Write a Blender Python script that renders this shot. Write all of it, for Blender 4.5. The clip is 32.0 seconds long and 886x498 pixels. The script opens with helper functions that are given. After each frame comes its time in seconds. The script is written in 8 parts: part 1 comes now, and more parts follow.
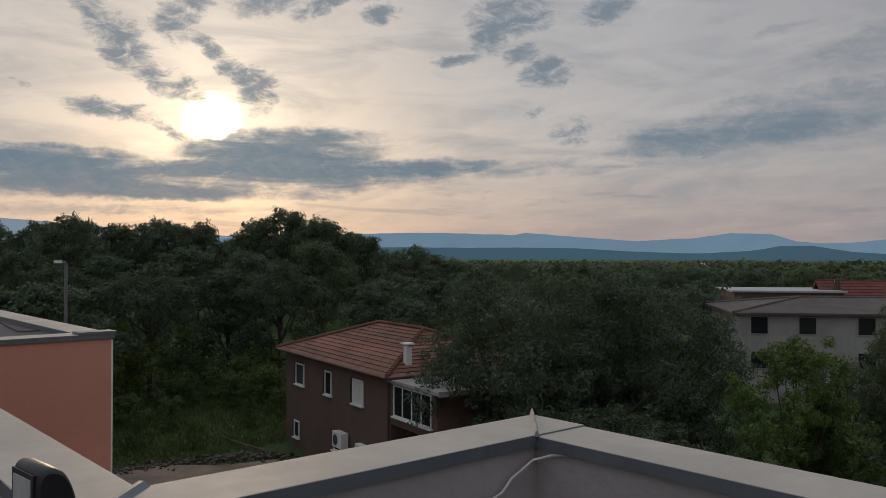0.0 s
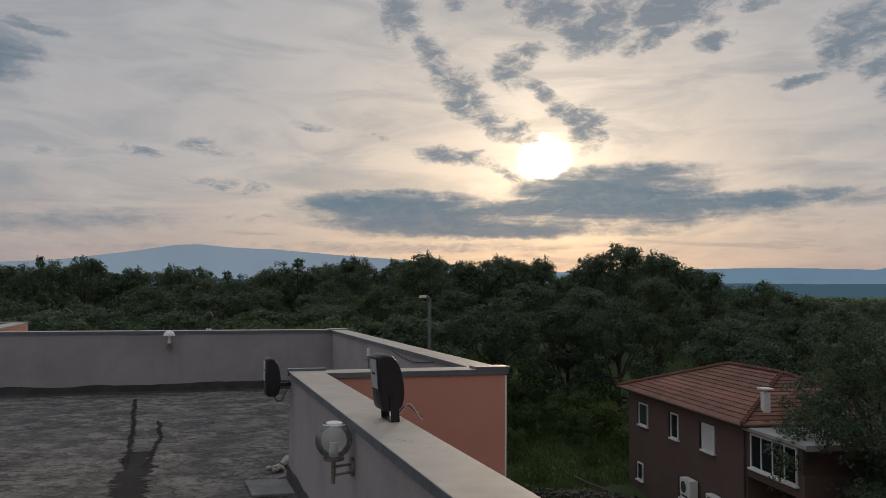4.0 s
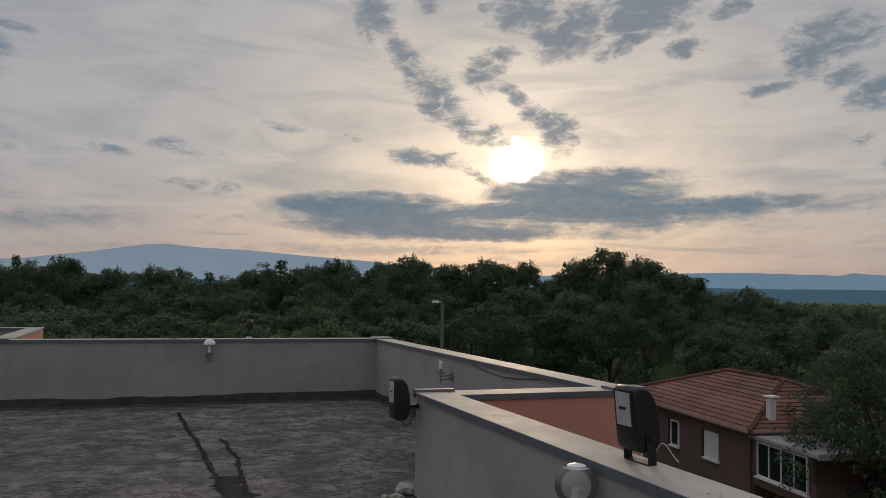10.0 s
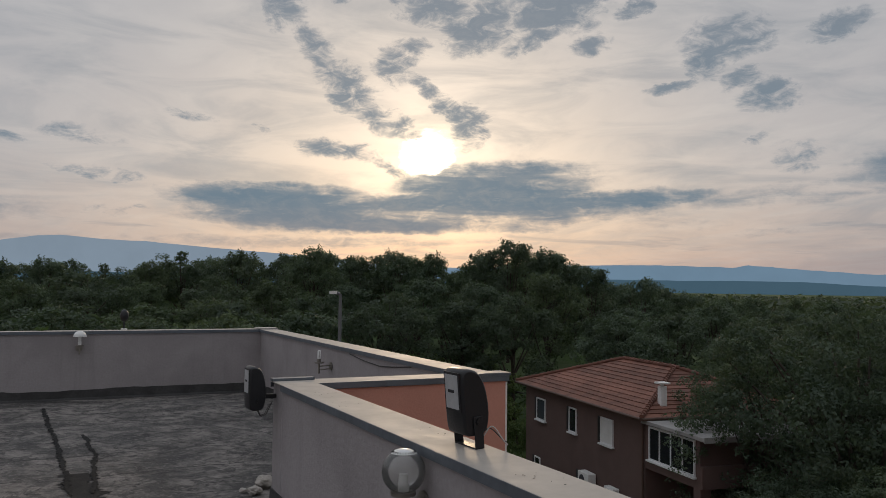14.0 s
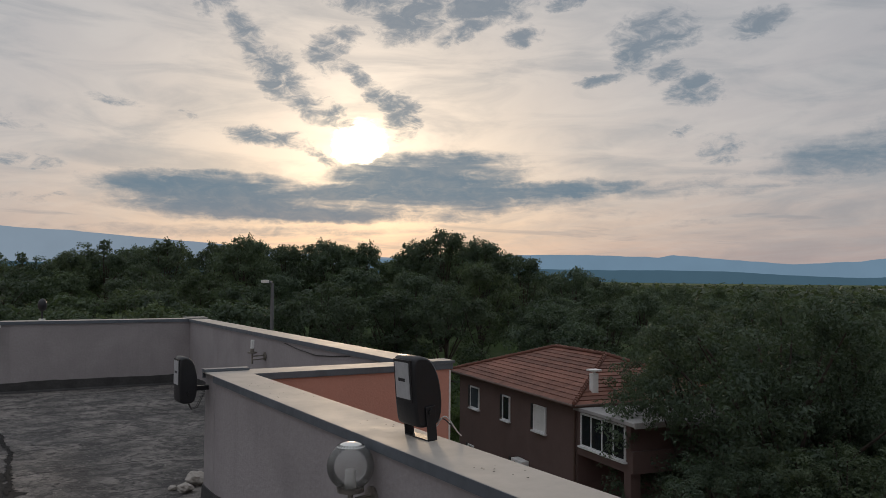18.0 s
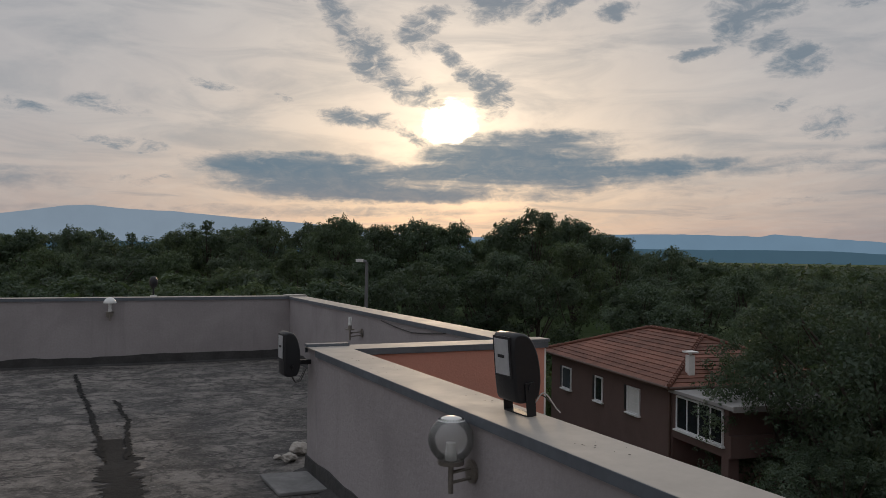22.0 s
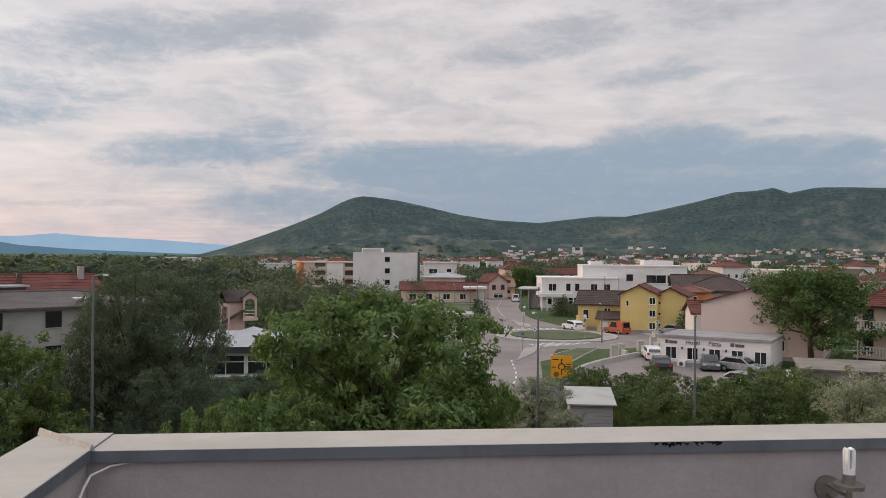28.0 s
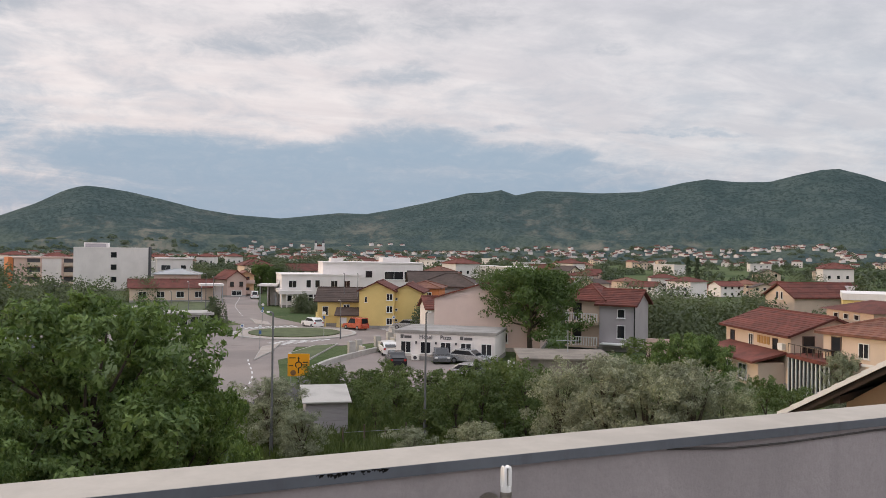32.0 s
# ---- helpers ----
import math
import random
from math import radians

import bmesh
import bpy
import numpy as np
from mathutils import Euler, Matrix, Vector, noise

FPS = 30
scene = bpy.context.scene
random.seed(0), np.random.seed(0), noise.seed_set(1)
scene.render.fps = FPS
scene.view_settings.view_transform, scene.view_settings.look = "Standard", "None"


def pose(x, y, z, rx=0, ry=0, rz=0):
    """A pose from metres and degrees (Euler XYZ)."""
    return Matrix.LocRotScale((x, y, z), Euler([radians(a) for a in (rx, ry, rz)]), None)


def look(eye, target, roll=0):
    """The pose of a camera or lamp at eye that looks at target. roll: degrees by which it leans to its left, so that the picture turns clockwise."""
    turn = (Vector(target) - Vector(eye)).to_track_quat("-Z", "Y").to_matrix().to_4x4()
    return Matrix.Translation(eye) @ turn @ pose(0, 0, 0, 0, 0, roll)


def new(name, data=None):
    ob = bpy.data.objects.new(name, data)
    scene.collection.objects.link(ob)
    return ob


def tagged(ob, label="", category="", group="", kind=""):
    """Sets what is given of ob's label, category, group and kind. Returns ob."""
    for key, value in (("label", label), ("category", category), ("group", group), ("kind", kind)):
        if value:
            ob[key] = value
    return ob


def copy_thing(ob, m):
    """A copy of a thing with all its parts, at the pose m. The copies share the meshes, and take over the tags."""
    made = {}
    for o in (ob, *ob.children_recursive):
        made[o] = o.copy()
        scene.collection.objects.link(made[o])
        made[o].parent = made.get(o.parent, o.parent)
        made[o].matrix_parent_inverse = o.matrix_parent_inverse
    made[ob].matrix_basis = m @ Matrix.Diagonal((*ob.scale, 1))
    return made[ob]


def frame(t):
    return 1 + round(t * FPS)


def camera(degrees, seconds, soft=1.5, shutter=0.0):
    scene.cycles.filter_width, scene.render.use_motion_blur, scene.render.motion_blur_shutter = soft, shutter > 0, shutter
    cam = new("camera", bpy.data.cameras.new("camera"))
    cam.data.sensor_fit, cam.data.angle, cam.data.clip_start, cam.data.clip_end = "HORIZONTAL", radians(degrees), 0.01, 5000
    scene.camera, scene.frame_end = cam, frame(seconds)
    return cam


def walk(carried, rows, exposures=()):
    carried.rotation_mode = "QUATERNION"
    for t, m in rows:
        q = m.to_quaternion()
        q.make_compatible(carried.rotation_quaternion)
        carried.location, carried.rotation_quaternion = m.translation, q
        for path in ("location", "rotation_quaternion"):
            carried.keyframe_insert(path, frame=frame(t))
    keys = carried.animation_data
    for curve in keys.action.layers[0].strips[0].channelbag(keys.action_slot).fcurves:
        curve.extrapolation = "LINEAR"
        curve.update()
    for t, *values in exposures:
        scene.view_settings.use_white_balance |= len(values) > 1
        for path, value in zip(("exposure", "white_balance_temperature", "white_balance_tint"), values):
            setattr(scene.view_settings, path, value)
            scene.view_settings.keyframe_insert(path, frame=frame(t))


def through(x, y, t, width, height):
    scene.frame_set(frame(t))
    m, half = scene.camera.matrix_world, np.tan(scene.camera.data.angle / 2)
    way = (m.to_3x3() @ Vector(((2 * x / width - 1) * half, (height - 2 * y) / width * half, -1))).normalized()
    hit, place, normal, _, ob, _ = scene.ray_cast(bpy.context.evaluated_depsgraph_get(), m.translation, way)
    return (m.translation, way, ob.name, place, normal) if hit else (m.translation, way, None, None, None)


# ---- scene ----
cam = camera(57.6, 32.0, 0.5)
PATH = [
    (0, (0.723, -1.176, 1.664), (2.036, 0.332, 1.686), 0.1),
    (0.5, (0.601, -1.088, 1.67), (1.770, 0.535, 1.719), 0.3),
    (1, (0.608, -0.942, 1.649), (1.632, 0.775, 1.709), 0.3),
    (1.5, (0.591, -0.909, 1.662), (1.465, 0.889, 1.732), 0.2),
    (2, (0.593, -0.914, 1.649), (1.323, 0.946, 1.746), 0.3),
    (2.5, (0.668, -0.779, 1.654), (1.287, 1.119, 1.782), 0.2),
    (4.5, (0.359, -0.39, 1.666), (0.964, 1.514, 1.765), 0.6),
    (5, (0.327, -0.234, 1.653), (0.888, 1.683, 1.745), 0.7),
    (5.5, (0.279, -0.1, 1.668), (0.799, 1.829, 1.761), 0.8),
    (6, (0.181, 0.03, 1.669), (0.696, 1.96, 1.768), 0.9),
    (6.5, (0.001, 0.155, 1.689), (0.55, 2.075, 1.805), 0.8),
    (7, (-0.136, 0.238, 1.696), (0.43, 2.152, 1.824), 0.8),
    (7.5, (-0.255, 0.35, 1.688), (0.284, 2.272, 1.818), 0.8),
    (8, (-0.422, 0.456, 1.714), (0.096, 2.383, 1.844), 1.0),
    (8.5, (-0.623, 0.556, 1.72), (-0.082, 2.479, 1.833), 0.9),
    (9, (-0.71, 0.587, 1.72), (-0.135, 2.5, 1.808), 0.8),
    (9.5, (-0.746, 0.559, 1.739), (-0.123, 2.457, 1.833), 0.9),
    (10, (-0.741, 0.558, 1.748), (-0.063, 2.436, 1.862), 0.9),
    (10.5, (-0.728, 0.549, 1.747), (-0.003, 2.409, 1.866), 0.7),
    (11, (-0.709, 0.532, 1.748), (0.065, 2.373, 1.864), 0.8),
    (11.5, (-0.674, 0.529, 1.743), (0.159, 2.343, 1.867), 0.7),
    (12, (-0.606, 0.509, 1.741), (0.272, 2.301, 1.874), 0.5),
    (12.5, (-0.519, 0.515, 1.73), (0.36, 2.306, 1.869), 0.6),
    (13, (-0.438, 0.504, 1.726), (0.426, 2.302, 1.861), 0.7),
    (13.5, (-0.346, 0.499, 1.714), (0.531, 2.292, 1.831), 0.7),
    (15.5, (-0.272, 0.78, 1.67), (0.612, 2.573, 1.737), 0.8),
    (16, (-0.277, 0.801, 1.669), (0.563, 2.615, 1.739), 0.9),
    (16.5, (-0.291, 0.777, 1.665), (0.549, 2.591, 1.729), 0.8),
    (17, (-0.295, 0.772, 1.669), (0.577, 2.571, 1.736), 0.7),
    (17.5, (-0.288, 0.775, 1.667), (0.649, 2.54, 1.743), 0.8),
    (18, (-0.262, 0.799, 1.662), (0.768, 2.512, 1.736), 0.6),
    (18.5, (-0.234, 0.838, 1.657), (0.849, 2.519, 1.715), 0.3),
    (19, (-0.247, 0.83, 1.657), (0.803, 2.532, 1.707), 0.6),
    (19.5, (-0.266, 0.812, 1.67), (0.699, 2.562, 1.736), 0.7),
    (20, (-0.277, 0.829, 1.667), (0.586, 2.631, 1.751), 0.8),
    (20.5, (-0.289, 0.839, 1.662), (0.489, 2.679, 1.743), 0.9),
    (21, (-0.301, 0.822, 1.657), (0.45, 2.674, 1.719), 0.8),
    (21.5, (-0.314, 0.782, 1.658), (0.464, 2.624, 1.692), 0.8),
    (22, (-0.314, 0.785, 1.652), (0.518, 2.603, 1.673), 0.7),
    (22.5, (-0.302, 0.793, 1.657), (0.629, 2.563, 1.682), 0.8),
    (23, (-0.252, 0.825, 1.655), (0.871, 2.479, 1.685), 0.7),
    (23.5, (-0.197, 0.793, 1.66), (1.146, 2.275, 1.688), 0.3),
    (24, (-0.155, 0.658, 1.672), (1.371, 1.949, 1.707), 0.3),
    (24.5, (-0.131, 0.528, 1.653), (1.532, 1.638, 1.701), 0.1),
    (26.5, (-0.447, 0.196, 1.721), (1.511, 0.604, 1.757), 0.6),
    (27, (-0.428, 0.109, 1.725), (1.562, 0.309, 1.745), 0.5),
    (27.5, (-0.306, 0.033, 1.745), (1.694, 0.023, 1.758), 0.5),
    (28, (-0.200, -0.012, 1.736), (1.790, -0.211, 1.750), 0.4),
    (28.5, (-0.135, -0.101, 1.731), (1.834, -0.449, 1.750), 0.5),
    (29, (-0.134, -0.212, 1.747), (1.816, -0.653, 1.777), 0.6),
    (29.5, (-0.152, -0.299, 1.759), (1.787, -0.790, 1.796), 0.6),
    (30, (-0.156, -0.337, 1.767), (1.771, -0.872, 1.801), 0.7),
    (30.5, (-0.128, -0.333, 1.787), (1.778, -0.937, 1.821), 0.9),
    (31, (-0.089, -0.324, 1.815), (1.784, -1.025, 1.846), 0.8),
    (31.5, (-0.063, -0.335, 1.846), (1.777, -1.120, 1.865), 0.5),
    (32, (-0.072, -0.381, 1.854), (1.757, -1.191, 1.865), 0.8),
]
EXPOSURES = [(0, -0.1, 6250, 10), (2, -0.13, 6250, 10), (6, -0.15, 6250, 10), (7.5, -0.23, 6250, 10), (9, -0.22, 6250, 10), (10.5, -0.15, 6250, 10), (12, -0.03, 6250, 10), (13.5, -0.03, 6250, 10), (15.5, -0.1, 6250, 10), (17.5, -0.08, 6250, 10), (18.5, 0.1, 6250, 10), (19, 0.14, 6250, 10), (19.6, 0, 6250, 10), (20.2, -0.11, 6250, 10), (22, -0.11, 6250, 10), (23.5, 0.05, 6250, 10), (24.5, 0.25, 6330, 10), (26.5, 0.48, 6450, 12), (27, 0.58, 6450, 12), (28, 0.92, 6500, 13), (29.5, 1.13, 6500, 13), (32, 1.13, 6500, 13)]
walk(cam, [(t, look(eye, target, roll)) for t, eye, target, roll in PATH], EXPOSURES)

# ---------------------------------------------------------------- node helpers
SUN_AZ, SUN_EL = 25.0, 9.2


class Nodes:
    """Short hand for building a node tree."""

    def __init__(self, tree):
        self.t = tree
        tree.nodes.clear()

    def add(self, kind, ins=None, **props):
        n = self.t.nodes.new(kind)
        if "operation" in props:
            n.operation = props["operation"]
        if "use_clamp" in props:
            n.use_clamp = props["use_clamp"]
        if "interpolation_type" in props:
            n.interpolation_type = props["interpolation_type"]
        if "vector_type" in props:
            n.vector_type = props["vector_type"]
        if "sky_type" in props:
            n.sky_type, n.sun_disc = props["sky_type"], False
            n.sun_elevation, n.sun_rotation = props["sun_elevation"], props["sun_rotation"]
            n.air_density, n.dust_density = props["air_density"], props["dust_density"]
        for k, v in (ins or {}).items():
            self.put(n.inputs[k], v)
        return n

    def put(self, sock, v):
        if isinstance(v, bpy.types.NodeSocket):
            self.t.links.new(v, sock)
        elif isinstance(v, bpy.types.Node):
            self.t.links.new(v.outputs[0], sock)
        else:
            if sock.type == "RGBA" and len(v) == 3:
                v = (*v, 1)
            sock.default_value = v

    def math(self, op, a, b=0.0, c=0.0, clamp=False):
        return self.add("ShaderNodeMath", {0: a, 1: b, 2: c}, operation=op, use_clamp=clamp).outputs[0]

    def vmath(self, op, a, b=(0, 0, 0)):
        n = self.add("ShaderNodeVectorMath", {0: a, 1: b}, operation=op)
        return n.outputs[1] if op in ("LENGTH", "DOT_PRODUCT", "DISTANCE") else n.outputs[0]

    def scale(self, a, k):
        return self.add("ShaderNodeVectorMath", {0: a, "Scale": k}, operation="SCALE").outputs[0]

    def remap(self, v, a, b, c=0.0, d=1.0, smooth=True):
        return self.add("ShaderNodeMapRange", {0: v, 1: a, 2: b, 3: c, 4: d},
                        interpolation_type="SMOOTHSTEP" if smooth else "LINEAR").outputs[0]

    def mix(self, f, a, b, blend="MIX"):
        n = self.t.nodes.new("ShaderNodeMix")
        n.data_type, n.blend_type = "RGBA", blend
        self.put(n.inputs[0], f)
        self.put(n.inputs[6], a)
        self.put(n.inputs[7], b)
        return n.outputs[2]

    def noise(self, vec, scale, detail=4.0, rough=0.55, distort=0.0):
        return self.add("ShaderNodeTexNoise", {"Vector": vec, "Scale": scale, "Detail": detail,
                                               "Roughness": rough, "Distortion": distort}).outputs[0]

    def ramp(self, f, stops):
        n = self.add("ShaderNodeValToRGB", {0: f})
        r = n.color_ramp
        while len(r.elements) < len(stops):
            r.elements.new(0.5)
        for e, (p, c) in zip(r.elements, stops):
            e.position, e.color = p, (*c, 1)
        return n.outputs[0]


# ---------------------------------------------------------------- sky and sun
# Cloud masses of the evening sky: azimuth, elevation, half length, half height, tilt, density (degrees).
BROKEN_SUN = [
    (14.6, 19.3, 2, 1.61, -36, 0.9), (16.9, 16.6, 2.4, 1.04, -47, 0.95), (19, 14.1, 3.1, 1.45, -43, 1), (21.7, 11.9, 2.8, 0.96, -22, 1), (22.6, 15.6, 1.7, 1.21, -1, 0.95),
    (23.6, 16.9, 2, 0.72, 8, 0.8), (24.7, 14.3, 2.4, 0.64, -44, 0.85), (26.3, 12.9, 1.8, 0.72, -35, 0.95), (28, 11.6, 1.8, 1.37, -31, 1), (25.4, 19.6, 3.6, 1.29, 2, 1),
]
BROKEN_TOP = [
    (28.8, 18.3, 3.6, 1.51, 18, 1.00), (33.6, 19.4, 4.2, 1.71, 5, 1.00), (32.5, 17.4, 2.6, 0.70, 21, 0.96), (36.7, 16.9, 1.5, 0.70, 13, 1.00),
    (39.7, 19, 1.7, 0.50, 19, 0.96), (18.7, 20.4, 1.4, 0.90, 0, 0.96), (18.7, 9.6, 3.2, 0.68, -6, 1), (22.3, 8.5, 1.8, 0.44, -22, 0.8),
]
BROKEN_LEFT = [
    (-2.9, 9.2, 1.7, 0.48, -4, 0.54), (1.6, 9.6, 3.2, 0.56, -7, 0.58), (3.4, 7.3, 4.4, 0.48, -4, 0.51), (9.3, 11.4, 2.5, 0.36, -8, 0.51), (13, 10.8, 1.3, 0.36, -4, 0.54),
    (4, 5, 3.3, 0.28, 2, 0.41), (-8.8, 9, 2.7, 0.56, 5, 0.41), (45.8, 16.9, 3.3, 1.46, 5, 1.00), (44.4, 15.6, 1.6, 1.25, 17, 0.98), (46.7, 14.2, 1.7, 0.73, 7, 1.00),
    (48.5, 13, 2.3, 1.04, 12, 0.98), (41.9, 13.8, 2, 0.36, 10, 0.92), (52.5, 16.9, 2.1, 0.83, 15, 0.92), (50, 8.8, 1.8, 0.94, 8, 0.69), (47.5, 9.9, 1.4, 0.36, 19, 0.69),
]
BANKS_SUN = [
    (-11.5, 14.5, 3, 1.29, 0, 0.85), (-10.2, 16.4, 3.6, 0.32, -6, 0.55), (14.3, 6, 7.7, 1.04, -1, 1), (25.1, 5.4, 17.3, 1.04, 2, 1), (30.1, 7.5, 7.6, 1.12, 2, 1),
    (38.9, 6.3, 6.9, 0.6, 3, 0.85), (23.1, 4.6, 13.1, 0.64, 0, 0.8), (13.1, 3.1, 24.1, 0.48, 1, 0.4), (-7.6, 4.5, 10.8, 0.88, 3, 0.4),
]
BANKS_PLAIN = [
    (51.5, 6.7, 12.4, 0.74, 6, 0.46), (58.2, 8, 7.3, 1.39, 7, 0.53), (60.8, 9.8, 5.1, 0.92, 9, 0.46), (47.8, 3.9, 3.2, 0.32, 0, 0.46), (60.8, 15.9, 2.5, 0.46, 14, 0.31),
    (42.8, 4.5, 10.2, 0.64, 3, 0.31),
]
BANKS_HILL = [
    (75.4, 14.2, 13.4, 1.74, 10, 0.53), (65.7, 9.4, 12.4, 1.64, 7, 0.56), (79.1, 7.2, 10, 1.34, 9, 0.53), (63.8, 14.7, 2.5, 0.34, 9, 0.46), (86.2, 16.7, 6.8, 1.25, 11, 0.43),
    (102.5, 15, 7.4, 1.29, 16, 0.55), (109.8, 12.5, 5.1, 0.64, 16, 0.42), (70.1, 3.2, 10.2, 0.34, 1, 0.33), (103.3, 5.1, 12.5, 2.09, 2, 1), (111.1, 7.1, 6.1, 1.85, 2, 1),
]
BANKS_RIGHT = [
    (107.0, 3.9, 28.0, 2.5, 1, 1), (94.5, 6.4, 10.5, 1.53, 2, 0.85), (116.4, 6.2, 10.9, 1.45, 0, 0.8), (82.5, 7.6, 6.9, 1.45, 8, 0.62), (81.6, 15, 8.2, 1.37, 11, 0.7),
    (102.3, 14.5, 8.9, 1.12, 9, 0.6), (111.2, 12.3, 5.2, 0.64, 7, 0.45), (114.3, 16.6, 6.6, 1.61, 8, 0.55), (125.2, 14.1, 2.3, 0.52, 1, 0.42), (129.9, 8.4, 5.4, 0.32, -3, 0.5),
    (117.5, 8.9, 2.5, 0.28, 2, 0.45),
]


def build_sky():
    world = bpy.data.worlds.new("evening_sky")
    scene.world = world
    world.use_nodes = True
    N = Nodes(world.node_tree)
    way = N.add("ShaderNodeTexCoord").outputs["Generated"]
    xyz = N.add("ShaderNodeSeparateXYZ", {0: way})
    x, y, z = xyz.outputs
    azi = N.math("MULTIPLY", N.math("ARCTAN2", x, y), 57.2958)
    ele = N.math("MULTIPLY", N.math("ARCSINE", z), 57.2958)
    ae = N.add("ShaderNodeCombineXYZ", {0: azi, 1: ele, 2: 0.0}).outputs[0]
    # high cloud sheet seen in perspective
    flat = N.math("ADD", N.math("MAXIMUM", z, 0.0), 0.09)
    sheet = N.add("ShaderNodeCombineXYZ", {0: N.math("DIVIDE", x, flat), 1: N.math("DIVIDE", y, flat), 2: 0.0}).outputs[0]
    turned = N.add("ShaderNodeMapping", {0: sheet, 2: (0, 0, radians(28)), 3: (1.0, 0.42, 1.0)}).outputs[0]
    veil = N.noise(turned, 0.75, 7.0, 0.6, 0.5)
    fine = N.noise(turned, 3.6, 7.0, 0.62, 0.4)
    puffs = N.noise(N.add("ShaderNodeMapping", {0: ae, 2: (0, 0, radians(-12)), 3: (0.62, 1.25, 1.0)}).outputs[0], 1.0, 12.0, 0.68, 0.6)
    soft = N.noise(N.add("ShaderNodeMapping", {0: ae, 2: (0, 0, radians(-7)), 3: (0.10, 0.42, 1.0)}).outputs[0], 1.0, 8.0, 0.58, 0.8)
    strata = N.noise(N.add("ShaderNodeMapping", {0: ae, 2: (0, 0, radians(-2)), 3: (0.085, 0.70, 1.0)}).outputs[0], 1.0, 7.0, 0.58, 0.5)
    warp = N.add("ShaderNodeTexNoise", {"Vector": N.add("ShaderNodeMapping", {0: ae, 3: (0.34, 0.62, 1.0)}).outputs[0],
                                        "Scale": 1.0, "Detail": 8.0, "Roughness": 0.68}).outputs[1]
    wander = N.vmath("SUBTRACT", warp, (0.5, 0.5, 0.5))

    def masses(rows, sway, inner, tall=1.0):
        at = N.vmath("ADD", ae, N.vmath("MULTIPLY", wander, sway))
        total = None
        for a, e, ra, rb, tilt, k in rows:
            loc = N.add("ShaderNodeMapping", {0: at, 1: (a, e, 0), 2: (0, 0, radians(tilt)), 3: (ra, rb * tall, 1)}, vector_type="TEXTURE")
            m = N.remap(N.vmath("LENGTH", loc.outputs[0]), 1.5, inner, 0.0, k)
            total = m if total is None else N.math("MAXIMUM", total, m)
        return total

    dense = masses(BROKEN_SUN + BROKEN_TOP + BROKEN_LEFT, (3.0, 1.7, 0.0), 0.2, 1.2)
    edge = N.math("ADD", N.math("ADD", N.math("MULTIPLY", N.math("SUBTRACT", puffs, 0.5), 2.6), N.math("MULTIPLY", N.math("SUBTRACT", fine, 0.5), 1.6)), dense)
    broken = N.math("MULTIPLY", N.math("MULTIPLY", N.remap(edge, 0.05, 1.20), N.remap(dense, 0.02, 0.50)), 0.96)
    bank = masses(BANKS_SUN + BANKS_PLAIN + BANKS_HILL + BANKS_RIGHT, (3.0, 1.4, 0.0), 0.25, 1.3)
    rim = N.math("ADD", N.math("ADD", N.math("MULTIPLY", N.math("MULTIPLY", N.math("SUBTRACT", strata, 0.5), 1.7), N.remap(azi, 48.0, 66.0, 1.0, 0.15)), N.math("ADD", N.math("MULTIPLY", N.math("SUBTRACT", soft, 0.5), 1.3), N.math("MULTIPLY", N.math("SUBTRACT", puffs, 0.5), 1.0))), bank)
    spread = N.math("MULTIPLY", N.remap(rim, -0.08, 0.92), N.remap(bank, 0.0, 0.50))
    placed = N.math("MAXIMUM", broken, spread)
    # towards the hills the sheet thickens by itself
    away = N.remap(azi, 45.0, 92.0)
    cells = N.noise(N.add("ShaderNodeMapping", {0: ae, 2: (0, 0, radians(-10)), 3: (0.20, 0.50, 1.0)}).outputs[0], 1.0, 9.0, 0.62, 0.3)
    wisps = N.math("ADD", N.math("MULTIPLY", N.mix(away, soft, cells), 0.62), N.math("ADD", N.math("MULTIPLY", veil, 0.23), N.math("MULTIPLY", fine, 0.15)))
    veil_mask = N.math("MULTIPLY", N.remap(wisps, 0.42, 0.64), N.math("ADD", 0.40, N.math("MULTIPLY", N.math("SUBTRACT", away, N.remap(azi, 80.0, 110.0, 0.0, 0.6)), 0.24)))
    layers = N.math("MULTIPLY", N.math("MULTIPLY", N.remap(strata, 0.50, 0.68, 0.0, 0.50), N.remap(azi, 55.0, 75.0, 1.0, 0.0)), N.remap(ele, 11.0, 3.5))
    cover = N.math("MAXIMUM", placed, N.math("MAXIMUM", veil_mask, layers))
    # clear part: physical sky behind thin bright cirrus
    nishita = N.add("ShaderNodeTexSky", sky_type="NISHITA", sun_disc=False, sun_elevation=radians(SUN_EL),
                    sun_rotation=radians(SUN_AZ), air_density=1.2, dust_density=3.0)
    blue = N.mix(1.0, nishita.outputs[0], (0.10, 0.10, 0.10), "MULTIPLY")
    up = N.math("DIVIDE", ele, 40.0, clamp=True)
    near = N.ramp(up, [(0.0, (0.44, 0.335, 0.325)), (0.08, (0.445, 0.385, 0.380)), (0.22, (0.455, 0.432, 0.440)), (0.50, (0.415, 0.415, 0.432)), (1.0, (0.37, 0.38, 0.41))])
    far = N.ramp(up, [(0.0, (0.345, 0.300, 0.305)), (0.10, (0.350, 0.318, 0.322)), (0.30, (0.380, 0.352, 0.350)), (0.50, (0.352, 0.340, 0.348)), (1.0, (0.39, 0.39, 0.40))])
    cirrus = N.mix(away, near, far)
